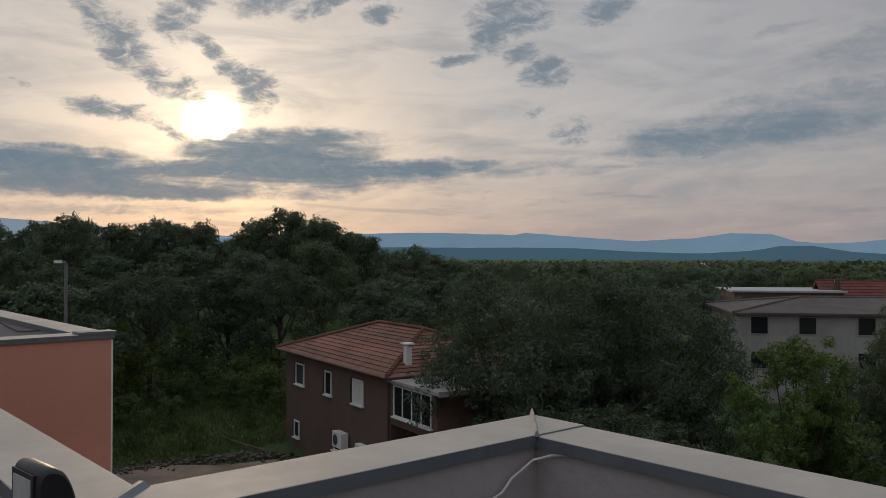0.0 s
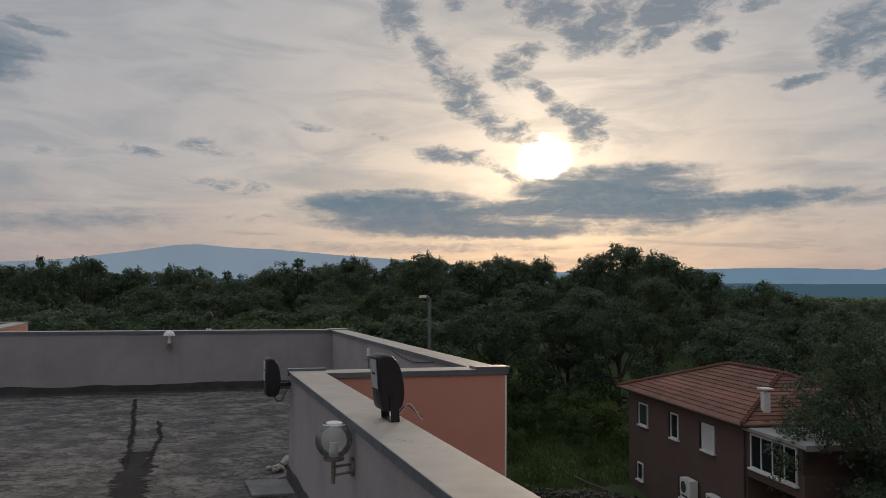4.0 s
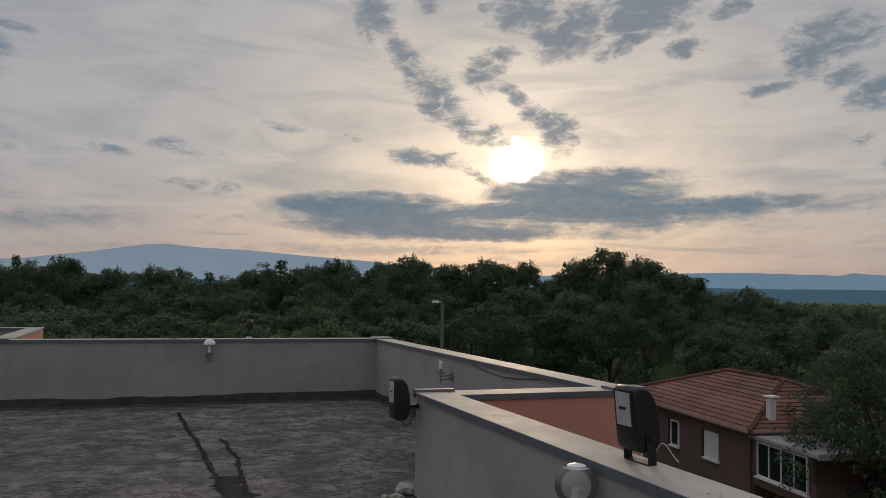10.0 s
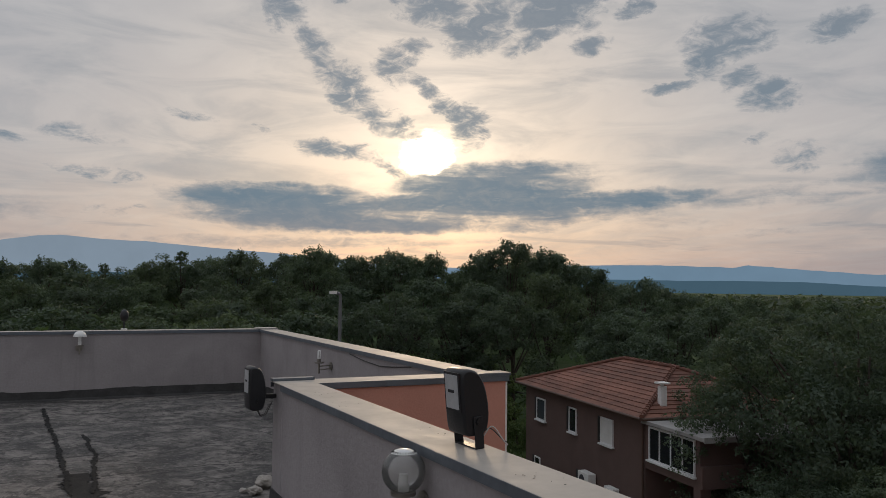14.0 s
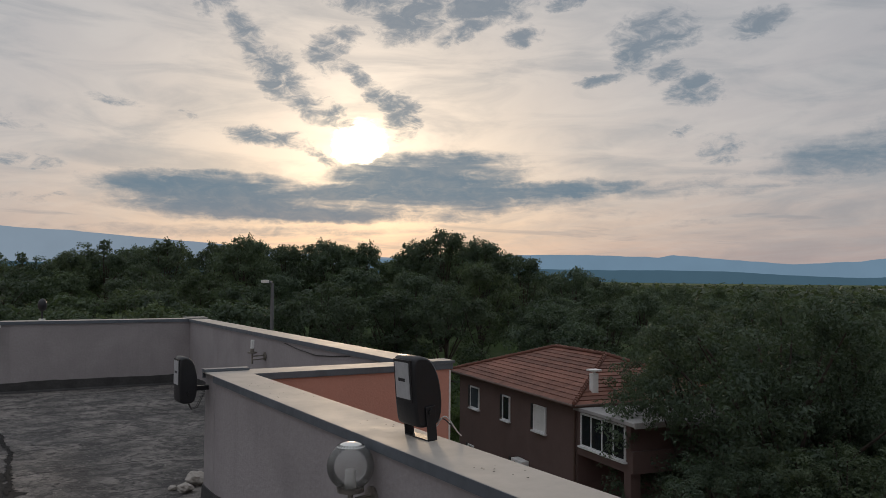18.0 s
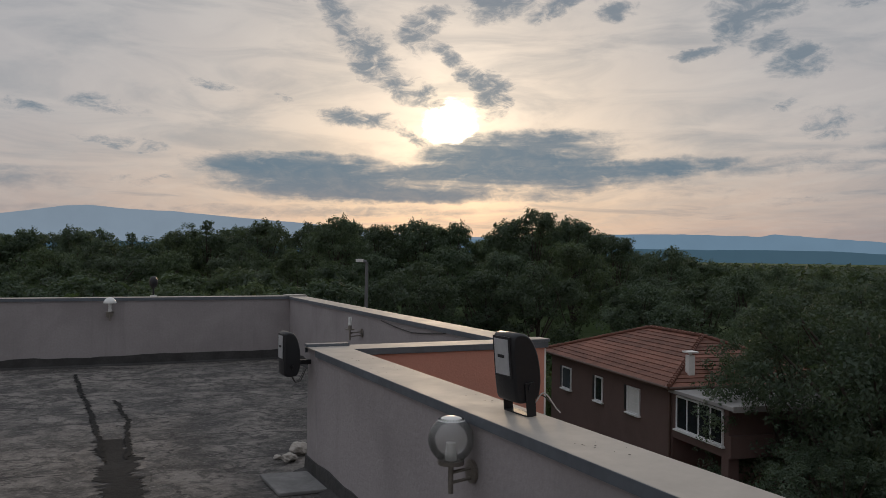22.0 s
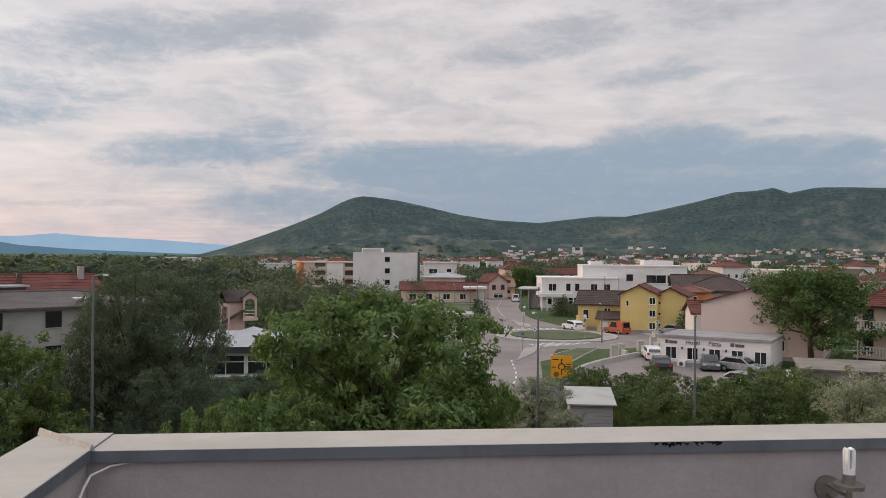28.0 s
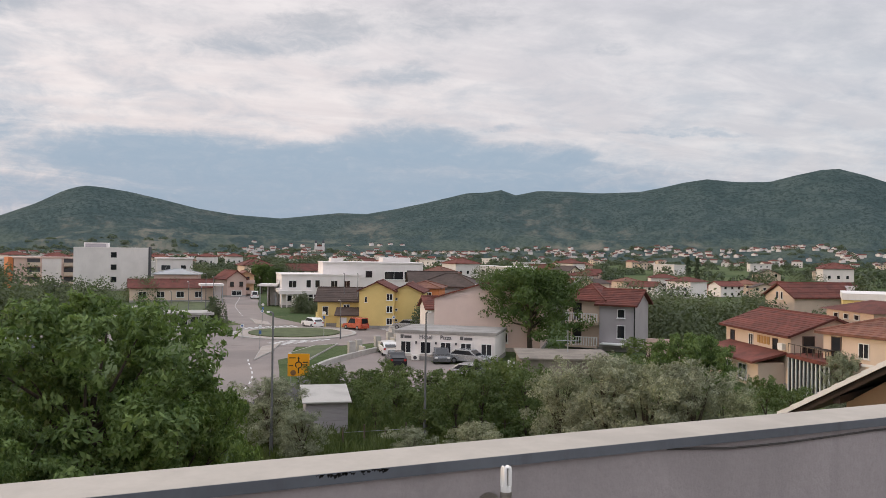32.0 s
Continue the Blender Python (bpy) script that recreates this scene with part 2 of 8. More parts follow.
    cirrus = N.mix(N.remap(azi, 96.0, 140.0, 0.0, 0.85), cirrus, (0.275, 0.283, 0.305))
    cirrus = N.mix(N.math("MULTIPLY", N.remap(fine, 0.35, 0.7), 0.16), cirrus, (0.72, 0.68, 0.63))
    clear = N.mix(0.90, blue, cirrus)
    sunway = (math.sin(radians(SUN_AZ)) * math.cos(radians(SUN_EL)), math.cos(radians(SUN_AZ)) * math.cos(radians(SUN_EL)), math.sin(radians(SUN_EL)))
    ang = N.math("MULTIPLY", N.math("ARCCOSINE", N.math("MINIMUM", N.vmath("DOT_PRODUCT", way, sunway), 0.999999)), 57.2958)
    shade_near = N.ramp(up, [(0.0, (0.30, 0.27, 0.27)), (0.15, (0.128, 0.198, 0.252)), (0.45, (0.178, 0.220, 0.262)), (1.0, (0.26, 0.28, 0.30))])
    shade_far = N.ramp(up, [(0.0, (0.140, 0.184, 0.228)), (0.18, (0.152, 0.203, 0.250)), (0.45, (0.225, 0.232, 0.246)), (1.0, (0.23, 0.24, 0.26))])
    shade = N.mix(away, shade_near, shade_far)
    thick = N.mix(N.math("MULTIPLY", N.remap(puffs, 0.40, 0.72), 0.22), shade, N.mix(0.40, shade, clear))
    sky = N.mix(N.math("MULTIPLY", cover, 0.94), clear, thick)
    # the sun behind thin cloud
    rag = N.math("ADD", N.math("MULTIPLY", N.math("SUBTRACT", puffs, 0.5), 1.7), N.math("MULTIPLY", placed, 0.9))
    disc = N.math("MULTIPLY", N.remap(N.math("ADD", ang, rag), 2.15, 1.0), 4.5)
    halo = N.math("ADD", N.math("MULTIPLY", N.math("POWER", 2.718, N.math("DIVIDE", ang, -2.0)), 0.75),
                  N.math("MULTIPLY", N.math("POWER", 2.718, N.math("DIVIDE", ang, -9.0)), 0.14))
    low = N.remap(ele, 0.5, 8.0, 0.22, 1.0)
    lit = N.math("MULTIPLY", N.math("MULTIPLY", halo, low), N.math("SUBTRACT", 1.0, N.math("MULTIPLY", cover, 0.92)))
    core = N.math("MULTIPLY", disc, N.math("SUBTRACT", 1.0, N.math("MULTIPLY", placed, 0.90)))
    glow = N.math("ADD", core, lit)
    tint = N.mix(N.remap(ang, 6.0, 1.5), (1.0, 0.94, 0.90), (1.0, 0.86, 0.62))
    sky = N.mix(1.0, sky, N.mix(1.0, tint, N.add("ShaderNodeCombineXYZ", {0: glow, 1: glow, 2: glow}).outputs[0], "MULTIPLY"), "ADD")
    # an overcast sky grows brighter towards the zenith
    back = N.add("ShaderNodeBackground", {0: sky, 1: N.remap(ele, 22.0, 72.0, 1.0, 2.1)})
    N.add("ShaderNodeOutputWorld", {0: back})


build_sky()
sun = new("sun", bpy.data.lights.new("sun", "SUN"))
sun.data.energy, sun.data.angle, sun.data.color = 0.6, radians(4.0), (1.0, 0.72, 0.45)
sun.matrix_world = look((0, 0, 50), (-math.sin(radians(SUN_AZ)) * math.cos(radians(SUN_EL)) * 50,
                                     -math.cos(radians(SUN_AZ)) * math.cos(radians(SUN_EL)) * 50, 50 - 50 * math.sin(radians(SUN_EL))))

# ---------------------------------------------------------------- materials
MATS = {}


def mat(name, col, rough=0.7, metal=0.0, var=0.18, coarse=0.6, grain=25.0, bump=0.15, col2=None, spread=0.0, stain=None, spec=0.5):
    """A surface with grain, broad stains, relief, and a small change of tone from object to object (spread)."""
    m = bpy.data.materials.new(name)
    m.use_nodes = True
    N = Nodes(m.node_tree)
    co = N.add("ShaderNodeTexCoord").outputs["Object"]
    big = N.noise(co, coarse, 5.0, 0.6, 0.4)
    small = N.noise(co, grain, 5.0, 0.65)
    c2 = col2 or tuple(v * (1 - 1.6 * var) for v in col)
    c = N.mix(N.remap(big, 0.35, 0.7), col, c2)
    c = N.mix(N.math("MULTIPLY", N.remap(small, 0.3, 0.75), var * 2.2, clamp=True), c, tuple(v * 0.62 for v in col))
    if stain:
        streak = N.noise(N.add("ShaderNodeMapping", {0: co, 3: (5.0, 5.0, 0.35)}).outputs[0], 1.0, 6.0, 0.65)
        c = N.mix(N.math("MULTIPLY", N.remap(streak, 0.52, 0.72), stain[1]), c, stain[0])
    if spread:
        rnd = N.add("ShaderNodeObjectInfo").outputs["Random"]
        c = N.mix(1.0, c, N.ramp(rnd, [(0.0, (1 - spread,) * 3), (1.0, (1.0, 1.0, 1.0))]), "MULTIPLY")
    bs = N.add("ShaderNodeBsdfPrincipled", {"Base Color": c, "Metallic": metal, "Specular IOR Level": spec,
                                            "Roughness": N.remap(small, 0.2, 0.8, max(rough - 0.08, 0.02), min(rough + 0.10, 1.0), False)})
    if bump:
        b = N.add("ShaderNodeBump", {"Strength": bump, "Distance": 0.02, "Height": N.math("ADD", small, N.math("MULTIPLY", big, 0.5))})
        N.put(bs.inputs["Normal"], b.outputs[0])
    N.add("ShaderNodeOutputMaterial", {0: bs})
    MATS[name] = m
    return m


def leaf_mat(name, dark, light, through=0.35, grain=0.45):
    m = bpy.data.materials.new(name)
    m.use_nodes = True
    N = Nodes(m.node_tree)
    isl = N.add("ShaderNodeNewGeometry").outputs["Random Per Island"]
    co = N.add("ShaderNodeTexCoord").outputs["Object"]
    clump = N.noise(co, grain, 3.0, 0.6)
    tone = N.math("ADD", N.math("MULTIPLY", isl, 0.45), N.remap(clump, 0.3, 0.7, 0.0, 0.55))
    c = N.mix(tone, dark, light)
    rnd = N.add("ShaderNodeObjectInfo").outputs["Random"]
    c = N.mix(1.0, c, N.ramp(rnd, [(0.0, (0.80, 0.84, 0.80)), (0.6, (1.0, 1.0, 1.0)), (1.0, (1.12, 1.10, 0.94))]), "MULTIPLY")
    d = N.add("ShaderNodeBsdfPrincipled", {"Base Color": c, "Roughness": 0.62, "Specular IOR Level": 0.25})
    tr = N.add("ShaderNodeBsdfTranslucent", {0: N.mix(1.0, c, (1.15, 1.25, 0.65), "MULTIPLY")})
    mx = N.add("ShaderNodeMixShader", {0: through, 1: d, 2: tr})
    N.add("ShaderNodeOutputMaterial", {0: mx})
    MATS[name] = m
    return m


def glass_mat(name, col, rough=0.05):
    m = bpy.data.materials.new(name)
    m.use_nodes = True
    b = m.node_tree.nodes["Principled BSDF"]
    b.inputs["Base Color"].default_value = (*col, 1)
    b.inputs["Roughness"].default_value = rough
    b.inputs["Specular IOR Level"].default_value = 0.6
    MATS[name] = m
    return m


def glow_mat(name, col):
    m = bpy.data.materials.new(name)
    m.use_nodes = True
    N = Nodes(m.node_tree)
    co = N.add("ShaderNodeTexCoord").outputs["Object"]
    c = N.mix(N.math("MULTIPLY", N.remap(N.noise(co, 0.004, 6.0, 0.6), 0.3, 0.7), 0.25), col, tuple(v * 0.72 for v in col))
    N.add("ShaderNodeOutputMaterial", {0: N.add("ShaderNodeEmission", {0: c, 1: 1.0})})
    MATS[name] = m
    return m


mat("plaster_grey", (0.380, 0.345, 0.342), 0.95, spec=0.2, var=0.11, coarse=1.3, grain=30, bump=0.30, stain=((0.24, 0.225, 0.218), 0.28))
mat("plaster_orange", (0.64, 0.315, 0.235), 0.9, var=0.08, coarse=0.5, grain=60, bump=0.25)
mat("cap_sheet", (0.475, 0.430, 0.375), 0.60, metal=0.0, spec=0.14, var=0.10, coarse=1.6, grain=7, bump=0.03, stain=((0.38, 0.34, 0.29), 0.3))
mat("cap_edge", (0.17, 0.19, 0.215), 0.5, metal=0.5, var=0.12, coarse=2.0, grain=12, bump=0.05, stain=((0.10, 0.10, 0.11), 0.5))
mat("seam_sheet", (0.42, 0.40, 0.37), 0.60, metal=0.15, var=0.2, coarse=9, grain=40, bump=0.1)
mat("felt_repair", (0.042, 0.040, 0.038), 1.0, spec=0.15, var=0.3, coarse=2.5, grain=30, bump=0.6)
mat("felt_upstand", (0.085, 0.082, 0.080), 0.95, spec=0.2, var=0.3, coarse=2.5, grain=30, bump=0.6)
mat("bitumen", (0.028, 0.027, 0.026), 1.0, spec=0.15, var=0.3, coarse=2.5, grain=30, bump=0.6)
mat("black_metal", (0.014, 0.014, 0.016), 0.42, var=0.2, coarse=4, grain=60, bump=0.05)
mat("reflector", (0.74, 0.75, 0.76), 0.34, metal=0.6, var=0.1, coarse=8, grain=30, bump=0.05)
mat("steel", (0.36, 0.33, 0.29), 0.4, metal=0.85, var=0.2, coarse=8, grain=70, bump=0.05)
mat("rust", (0.13, 0.065, 0.04), 0.85, var=0.35, coarse=20, grain=90, bump=0.3)
mat("white_plastic", (0.78, 0.77, 0.74), 0.35, var=0.05, coarse=5, grain=40, bump=0.02)
mat("cable_white", (0.62, 0.60, 0.56), 0.6, var=0.15, coarse=5, grain=40)
mat("cable_dark", (0.06, 0.055, 0.05), 0.6, var=0.15, coarse=5, grain=40)
mat("limestone", (0.46, 0.42, 0.37), 0.85, var=0.25, coarse=7, grain=40, bump=0.6)
mat("slab_grey", (0.23, 0.225, 0.22), 0.8, var=0.2, coarse=4, grain=30, bump=0.3)
mat("galvanised", (0.36, 0.38, 0.40), 0.5, metal=0.6, var=0.12, coarse=2, grain=25, bump=0.05)
# dark non-metal grey for the street lamps
mat("lamp_grey", (0.15, 0.155, 0.16), 0.55, metal=0.0, var=0.12, coarse=2, grain=25, bump=0.05)
mat("brown_wall", (0.130, 0.083, 0.072), 0.9, var=0.10, coarse=0.6, grain=45, bump=0.3)
mat("roof_tile", (0.265, 0.112, 0.074), 0.8, var=0.28, coarse=1.2, grain=14, bump=0.3, spread=0.35)
mat("roof_tile_old", (0.20, 0.055, 0.038), 0.85, var=0.35, coarse=0.8, grain=8, bump=0.4, spread=0.3)
mat("roof_brown", (0.085, 0.058, 0.048), 0.85, var=0.3, coarse=0.8, grain=8, bump=0.4)
mat("roof_grey", (0.125, 0.105, 0.095), 0.9, var=0.25, coarse=0.5, grain=6, bump=0.4)
mat("roof_metal", (0.40, 0.41, 0.42), 0.45, metal=0.2, var=0.12, coarse=0.7, grain=10)
mat("concrete", (0.36, 0.345, 0.33), 0.92, var=0.2, coarse=0.4, grain=12, bump=0.3, stain=((0.22, 0.21, 0.20), 0.5))
mat("old_concrete", (0.27, 0.235, 0.20), 0.92, var=0.25, coarse=0.5, grain=10, bump=0.3, stain=((0.15, 0.13, 0.11), 0.5))
mat("white_wall", (0.80, 0.755, 0.735), 0.85, var=0.06, coarse=0.3, grain=25, bump=0.1, spread=0.12, stain=((0.5, 0.48, 0.46), 0.2))
mat("cream_wall", (0.72, 0.575, 0.46), 0.85, var=0.07, coarse=0.3, grain=25, bump=0.1, spread=0.15)
mat("yellow_wall", (0.74, 0.56, 0.22), 0.85, var=0.07, coarse=0.3, grain=25, bump=0.1)
mat("pink_wall", (0.64, 0.47, 0.41), 0.85, var=0.07, coarse=0.3, grain=25, bump=0.1, spread=0.15)
mat("apricot_wall", (0.62, 0.40, 0.24), 0.85, var=0.08, coarse=0.3, grain=25, bump=0.1)
mat("pale_pink_wall", (0.72, 0.575, 0.53), 0.85, var=0.06, coarse=0.3, grain=25, bump=0.1)
mat("orange_wall", (0.62, 0.23, 0.09), 0.85, var=0.07, coarse=0.3, grain=25, bump=0.1)
mat("grey_wall", (0.43, 0.40, 0.41), 0.88, var=0.08, coarse=0.3, grain=25, bump=0.1, spread=0.1)
mat("dark_panel", (0.055, 0.055, 0.065), 0.6, var=0.1, coarse=0.5, grain=20)
mat("white_frame", (0.74, 0.74, 0.73), 0.5, var=0.05, coarse=2, grain=30)
mat("shutter", (0.66, 0.65, 0.62), 0.6, var=0.08, coarse=1, grain=40)
mat("brown_frame", (0.09, 0.05, 0.035), 0.6, var=0.15, coarse=2, grain=30)
glass_mat("dark_glass", (0.018, 0.020, 0.024))
glass_mat("grey_glass", (0.06, 0.07, 0.08), 0.1)
mat("asphalt", (0.275, 0.232, 0.212), 0.9, var=0.16, coarse=0.15, grain=9, bump=0.2)
mat("asphalt_dark", (0.075, 0.072, 0.072), 0.9, var=0.16, coarse=0.2, grain=9, bump=0.2)
mat("paving", (0.40, 0.345, 0.305), 0.9, var=0.15, coarse=0.3, grain=8, bump=0.2)
mat("kerb_stone", (0.46, 0.44, 0.41), 0.85, var=0.15, coarse=0.6, grain=12)
mat("road_paint", (0.66, 0.65, 0.63), 0.7, var=0.15, coarse=1.0, grain=9, bump=0.02)
mat("rubble_stone", (0.150, 0.125, 0.100), 0.95, var=0.5, coarse=2.0, grain=20, bump=0.3)
mat("lawn", (0.100, 0.125, 0.050), 0.95, var=0.3, coarse=0.5, grain=6, bump=0.5)
mat("soil", (0.26, 0.19, 0.145), 0.95, var=0.3, coarse=0.6, grain=6, bump=0.6)
mat("sign_yellow", (0.86, 0.36, 0.010), 0.45, var=0.04, coarse=1.0, grain=20, bump=0.0)
mat("sign_black", (0.012, 0.012, 0.012), 0.5, var=0.05, coarse=1.0, grain=20, bump=0.0)
mat("brown_patch", (0.24, 0.12, 0.05), 0.6, var=0.1, coarse=3.0, grain=20, bump=0.0)
mat("sign_blue", (0.06, 0.14, 0.32), 0.45, var=0.04, coarse=1.0, grain=20, bump=0.0)
mat("bark", (0.085, 0.066, 0.05), 0.95, var=0.35, coarse=3, grain=14, bump=0.8)
mat("dark_wood", (0.05, 0.032, 0.024), 0.8, var=0.3, coarse=2, grain=20, bump=0.3)
mat("wood_post", (0.15, 0.115, 0.085), 0.85, var=0.3, coarse=2, grain=20, bump=0.3)
mat("car_white", (0.74, 0.74, 0.74), 0.22, var=0.03, coarse=2, grain=20, bump=0.0)
mat("car_black", (0.016, 0.017, 0.020), 0.2, var=0.05, coarse=2, grain=20, bump=0.0)
mat("car_grey", (0.13, 0.135, 0.14), 0.25, metal=0.4, var=0.05, coarse=2, grain=20, bump=0.0)
mat("car_silver", (0.40, 0.41, 0.42), 0.25, metal=0.5, var=0.05, coarse=2, grain=20, bump=0.0)
mat("car_red", (0.46, 0.10, 0.05), 0.25, var=0.05, coarse=2, grain=20, bump=0.0)
mat("tyre", (0.016, 0.016, 0.016), 0.85, var=0.1, coarse=8, grain=40)
mat("lamp_red", (0.35, 0.01, 0.008), 0.3, var=0.05, bump=0.0)
mat("letter_grey", (0.10, 0.095, 0.10), 0.6, var=0.05, bump=0.0)
mat("letter_gold", (0.42, 0.24, 0.08), 0.6, var=0.05, bump=0.0)
# oak and dark leaves: bluer, darks raised, standing in for haze and glare
leaf_mat("oak_leaf", (0.066, 0.088, 0.068), (0.116, 0.146, 0.100), 0.38)
leaf_mat("dark_leaf", (0.066, 0.092, 0.070), (0.140, 0.180, 0.122), 0.34, 0.9)
# dark_leaf toned down by about a fifth, for the big trees
leaf_mat("deep_leaf", (0.050, 0.071, 0.054), (0.112, 0.145, 0.098), 0.32, 0.9)
leaf_mat("bright_leaf", (0.040, 0.078, 0.030), (0.205, 0.285, 0.100), 0.34, 1.1)
leaf_mat("shrub_leaf", (0.042, 0.074, 0.026), (0.170, 0.212, 0.084), 0.32, 0.9)
leaf_mat("mid_leaf", (0.036, 0.068, 0.024), (0.120, 0.175, 0.062), 0.34, 0.7)
leaf_mat("fresh_leaf", (0.040, 0.072, 0.025), (0.150, 0.205, 0.076), 0.34, 0.9)
leaf_mat("olive_leaf", (0.085, 0.100, 0.062), (0.46, 0.470, 0.360), 0.22, 1.2)
leaf_mat("grass_blade", (0.050, 0.078, 0.026), (0.135, 0.165, 0.062), 0.3)
# some haze blue is in this leaf colour as well
leaf_mat("far_leaf", (0.062, 0.082, 0.060), (0.125, 0.150, 0.098), 0.34, 0.06)
# self-glowing backdrop tones, the blue of distance haze painted into them
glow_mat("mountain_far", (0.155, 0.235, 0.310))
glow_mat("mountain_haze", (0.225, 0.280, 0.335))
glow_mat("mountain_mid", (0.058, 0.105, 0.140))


def hill_mat():
    m = bpy.data.materials.new("hazy_scrub_hill")
    m.use_nodes = True
    N = Nodes(m.node_tree)
    obj = N.add("ShaderNodeTexCoord").outputs["Object"]
    hx, hy, zz = N.add("ShaderNodeSeparateXYZ", {0: obj}).outputs
    # clumps and gullies run down the slope
    run = N.math("SQRT", N.math("ADD", N.math("MULTIPLY", hx, hx), N.math("MULTIPLY", hy, hy)))
    co = N.add("ShaderNodeCombineXYZ", {0: N.math("MULTIPLY", N.math("ARCTAN2", hx, hy), 2200.0), 1: N.math("MULTIPLY", run, 0.24), 2: zz}).outputs[0]
    big = N.noise(co, 0.0035, 6.0, 0.62, 0.5)
    mid = N.noise(co, 0.018, 6.0, 0.65)
    dots = N.noise(co, 0.10, 7.0, 0.8)
    # scrub greens carry the blue of distance haze in their colour
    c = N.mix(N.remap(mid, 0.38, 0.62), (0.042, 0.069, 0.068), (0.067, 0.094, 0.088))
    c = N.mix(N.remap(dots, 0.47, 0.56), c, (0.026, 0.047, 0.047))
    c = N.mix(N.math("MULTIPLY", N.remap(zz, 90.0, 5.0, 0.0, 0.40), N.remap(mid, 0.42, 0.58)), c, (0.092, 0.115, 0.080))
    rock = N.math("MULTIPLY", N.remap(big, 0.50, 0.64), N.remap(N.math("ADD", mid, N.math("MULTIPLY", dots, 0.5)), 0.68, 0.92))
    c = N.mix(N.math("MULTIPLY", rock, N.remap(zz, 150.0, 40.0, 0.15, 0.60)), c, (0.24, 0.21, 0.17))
    bs = N.add("ShaderNodeBsdfPrincipled", {"Base Color": c, "Roughness": 0.95, "Specular IOR Level": 0.1})
    b = N.add("ShaderNodeBump", {"Strength": 0.8, "Distance": 6.0, "Height": N.math("ADD", mid, N.math("MULTIPLY", dots, 0.4))})
    N.put(bs.inputs["Normal"], b.outputs[0])
    N.add("ShaderNodeOutputMaterial", {0: bs})
    MATS["hazy_scrub_hill"] = m


def ground_mat():
    m = bpy.data.materials.new("meadow")
    m.use_nodes = True
    N = Nodes(m.node_tree)
    co = N.add("ShaderNodeTexCoord").outputs["Object"]
    field = N.noise(co, 0.012, 4.0, 0.5, 0.6)
    mid = N.noise(co, 0.12, 5.0, 0.65)
    blade = N.noise(co, 3.0, 5.0, 0.7)
    c = N.mix(N.remap(field, 0.38, 0.62), (0.062, 0.092, 0.040), (0.112, 0.138, 0.064))
    c = N.mix(N.remap(mid, 0.50, 0.66), c, (0.052, 0.082, 0.026))
    c = N.mix(N.remap(mid, 0.36, 0.30), c, (0.19, 0.165, 0.095))
    c = N.mix(N.remap(blade, 0.35, 0.75, 0.0, 0.55), c, (0.035, 0.055, 0.016))
    bs = N.add("ShaderNodeBsdfPrincipled", {"Base Color": c, "Roughness": 0.95, "Specular IOR Level": 0.1})
    b = N.add("ShaderNodeBump", {"Strength": 0.7, "Distance": 0.15, "Height": N.math("ADD", blade, mid)})
    N.put(bs.inputs["Normal"], b.outputs[0])
    N.add("ShaderNodeOutputMaterial", {0: bs})
    MATS["meadow"] = m


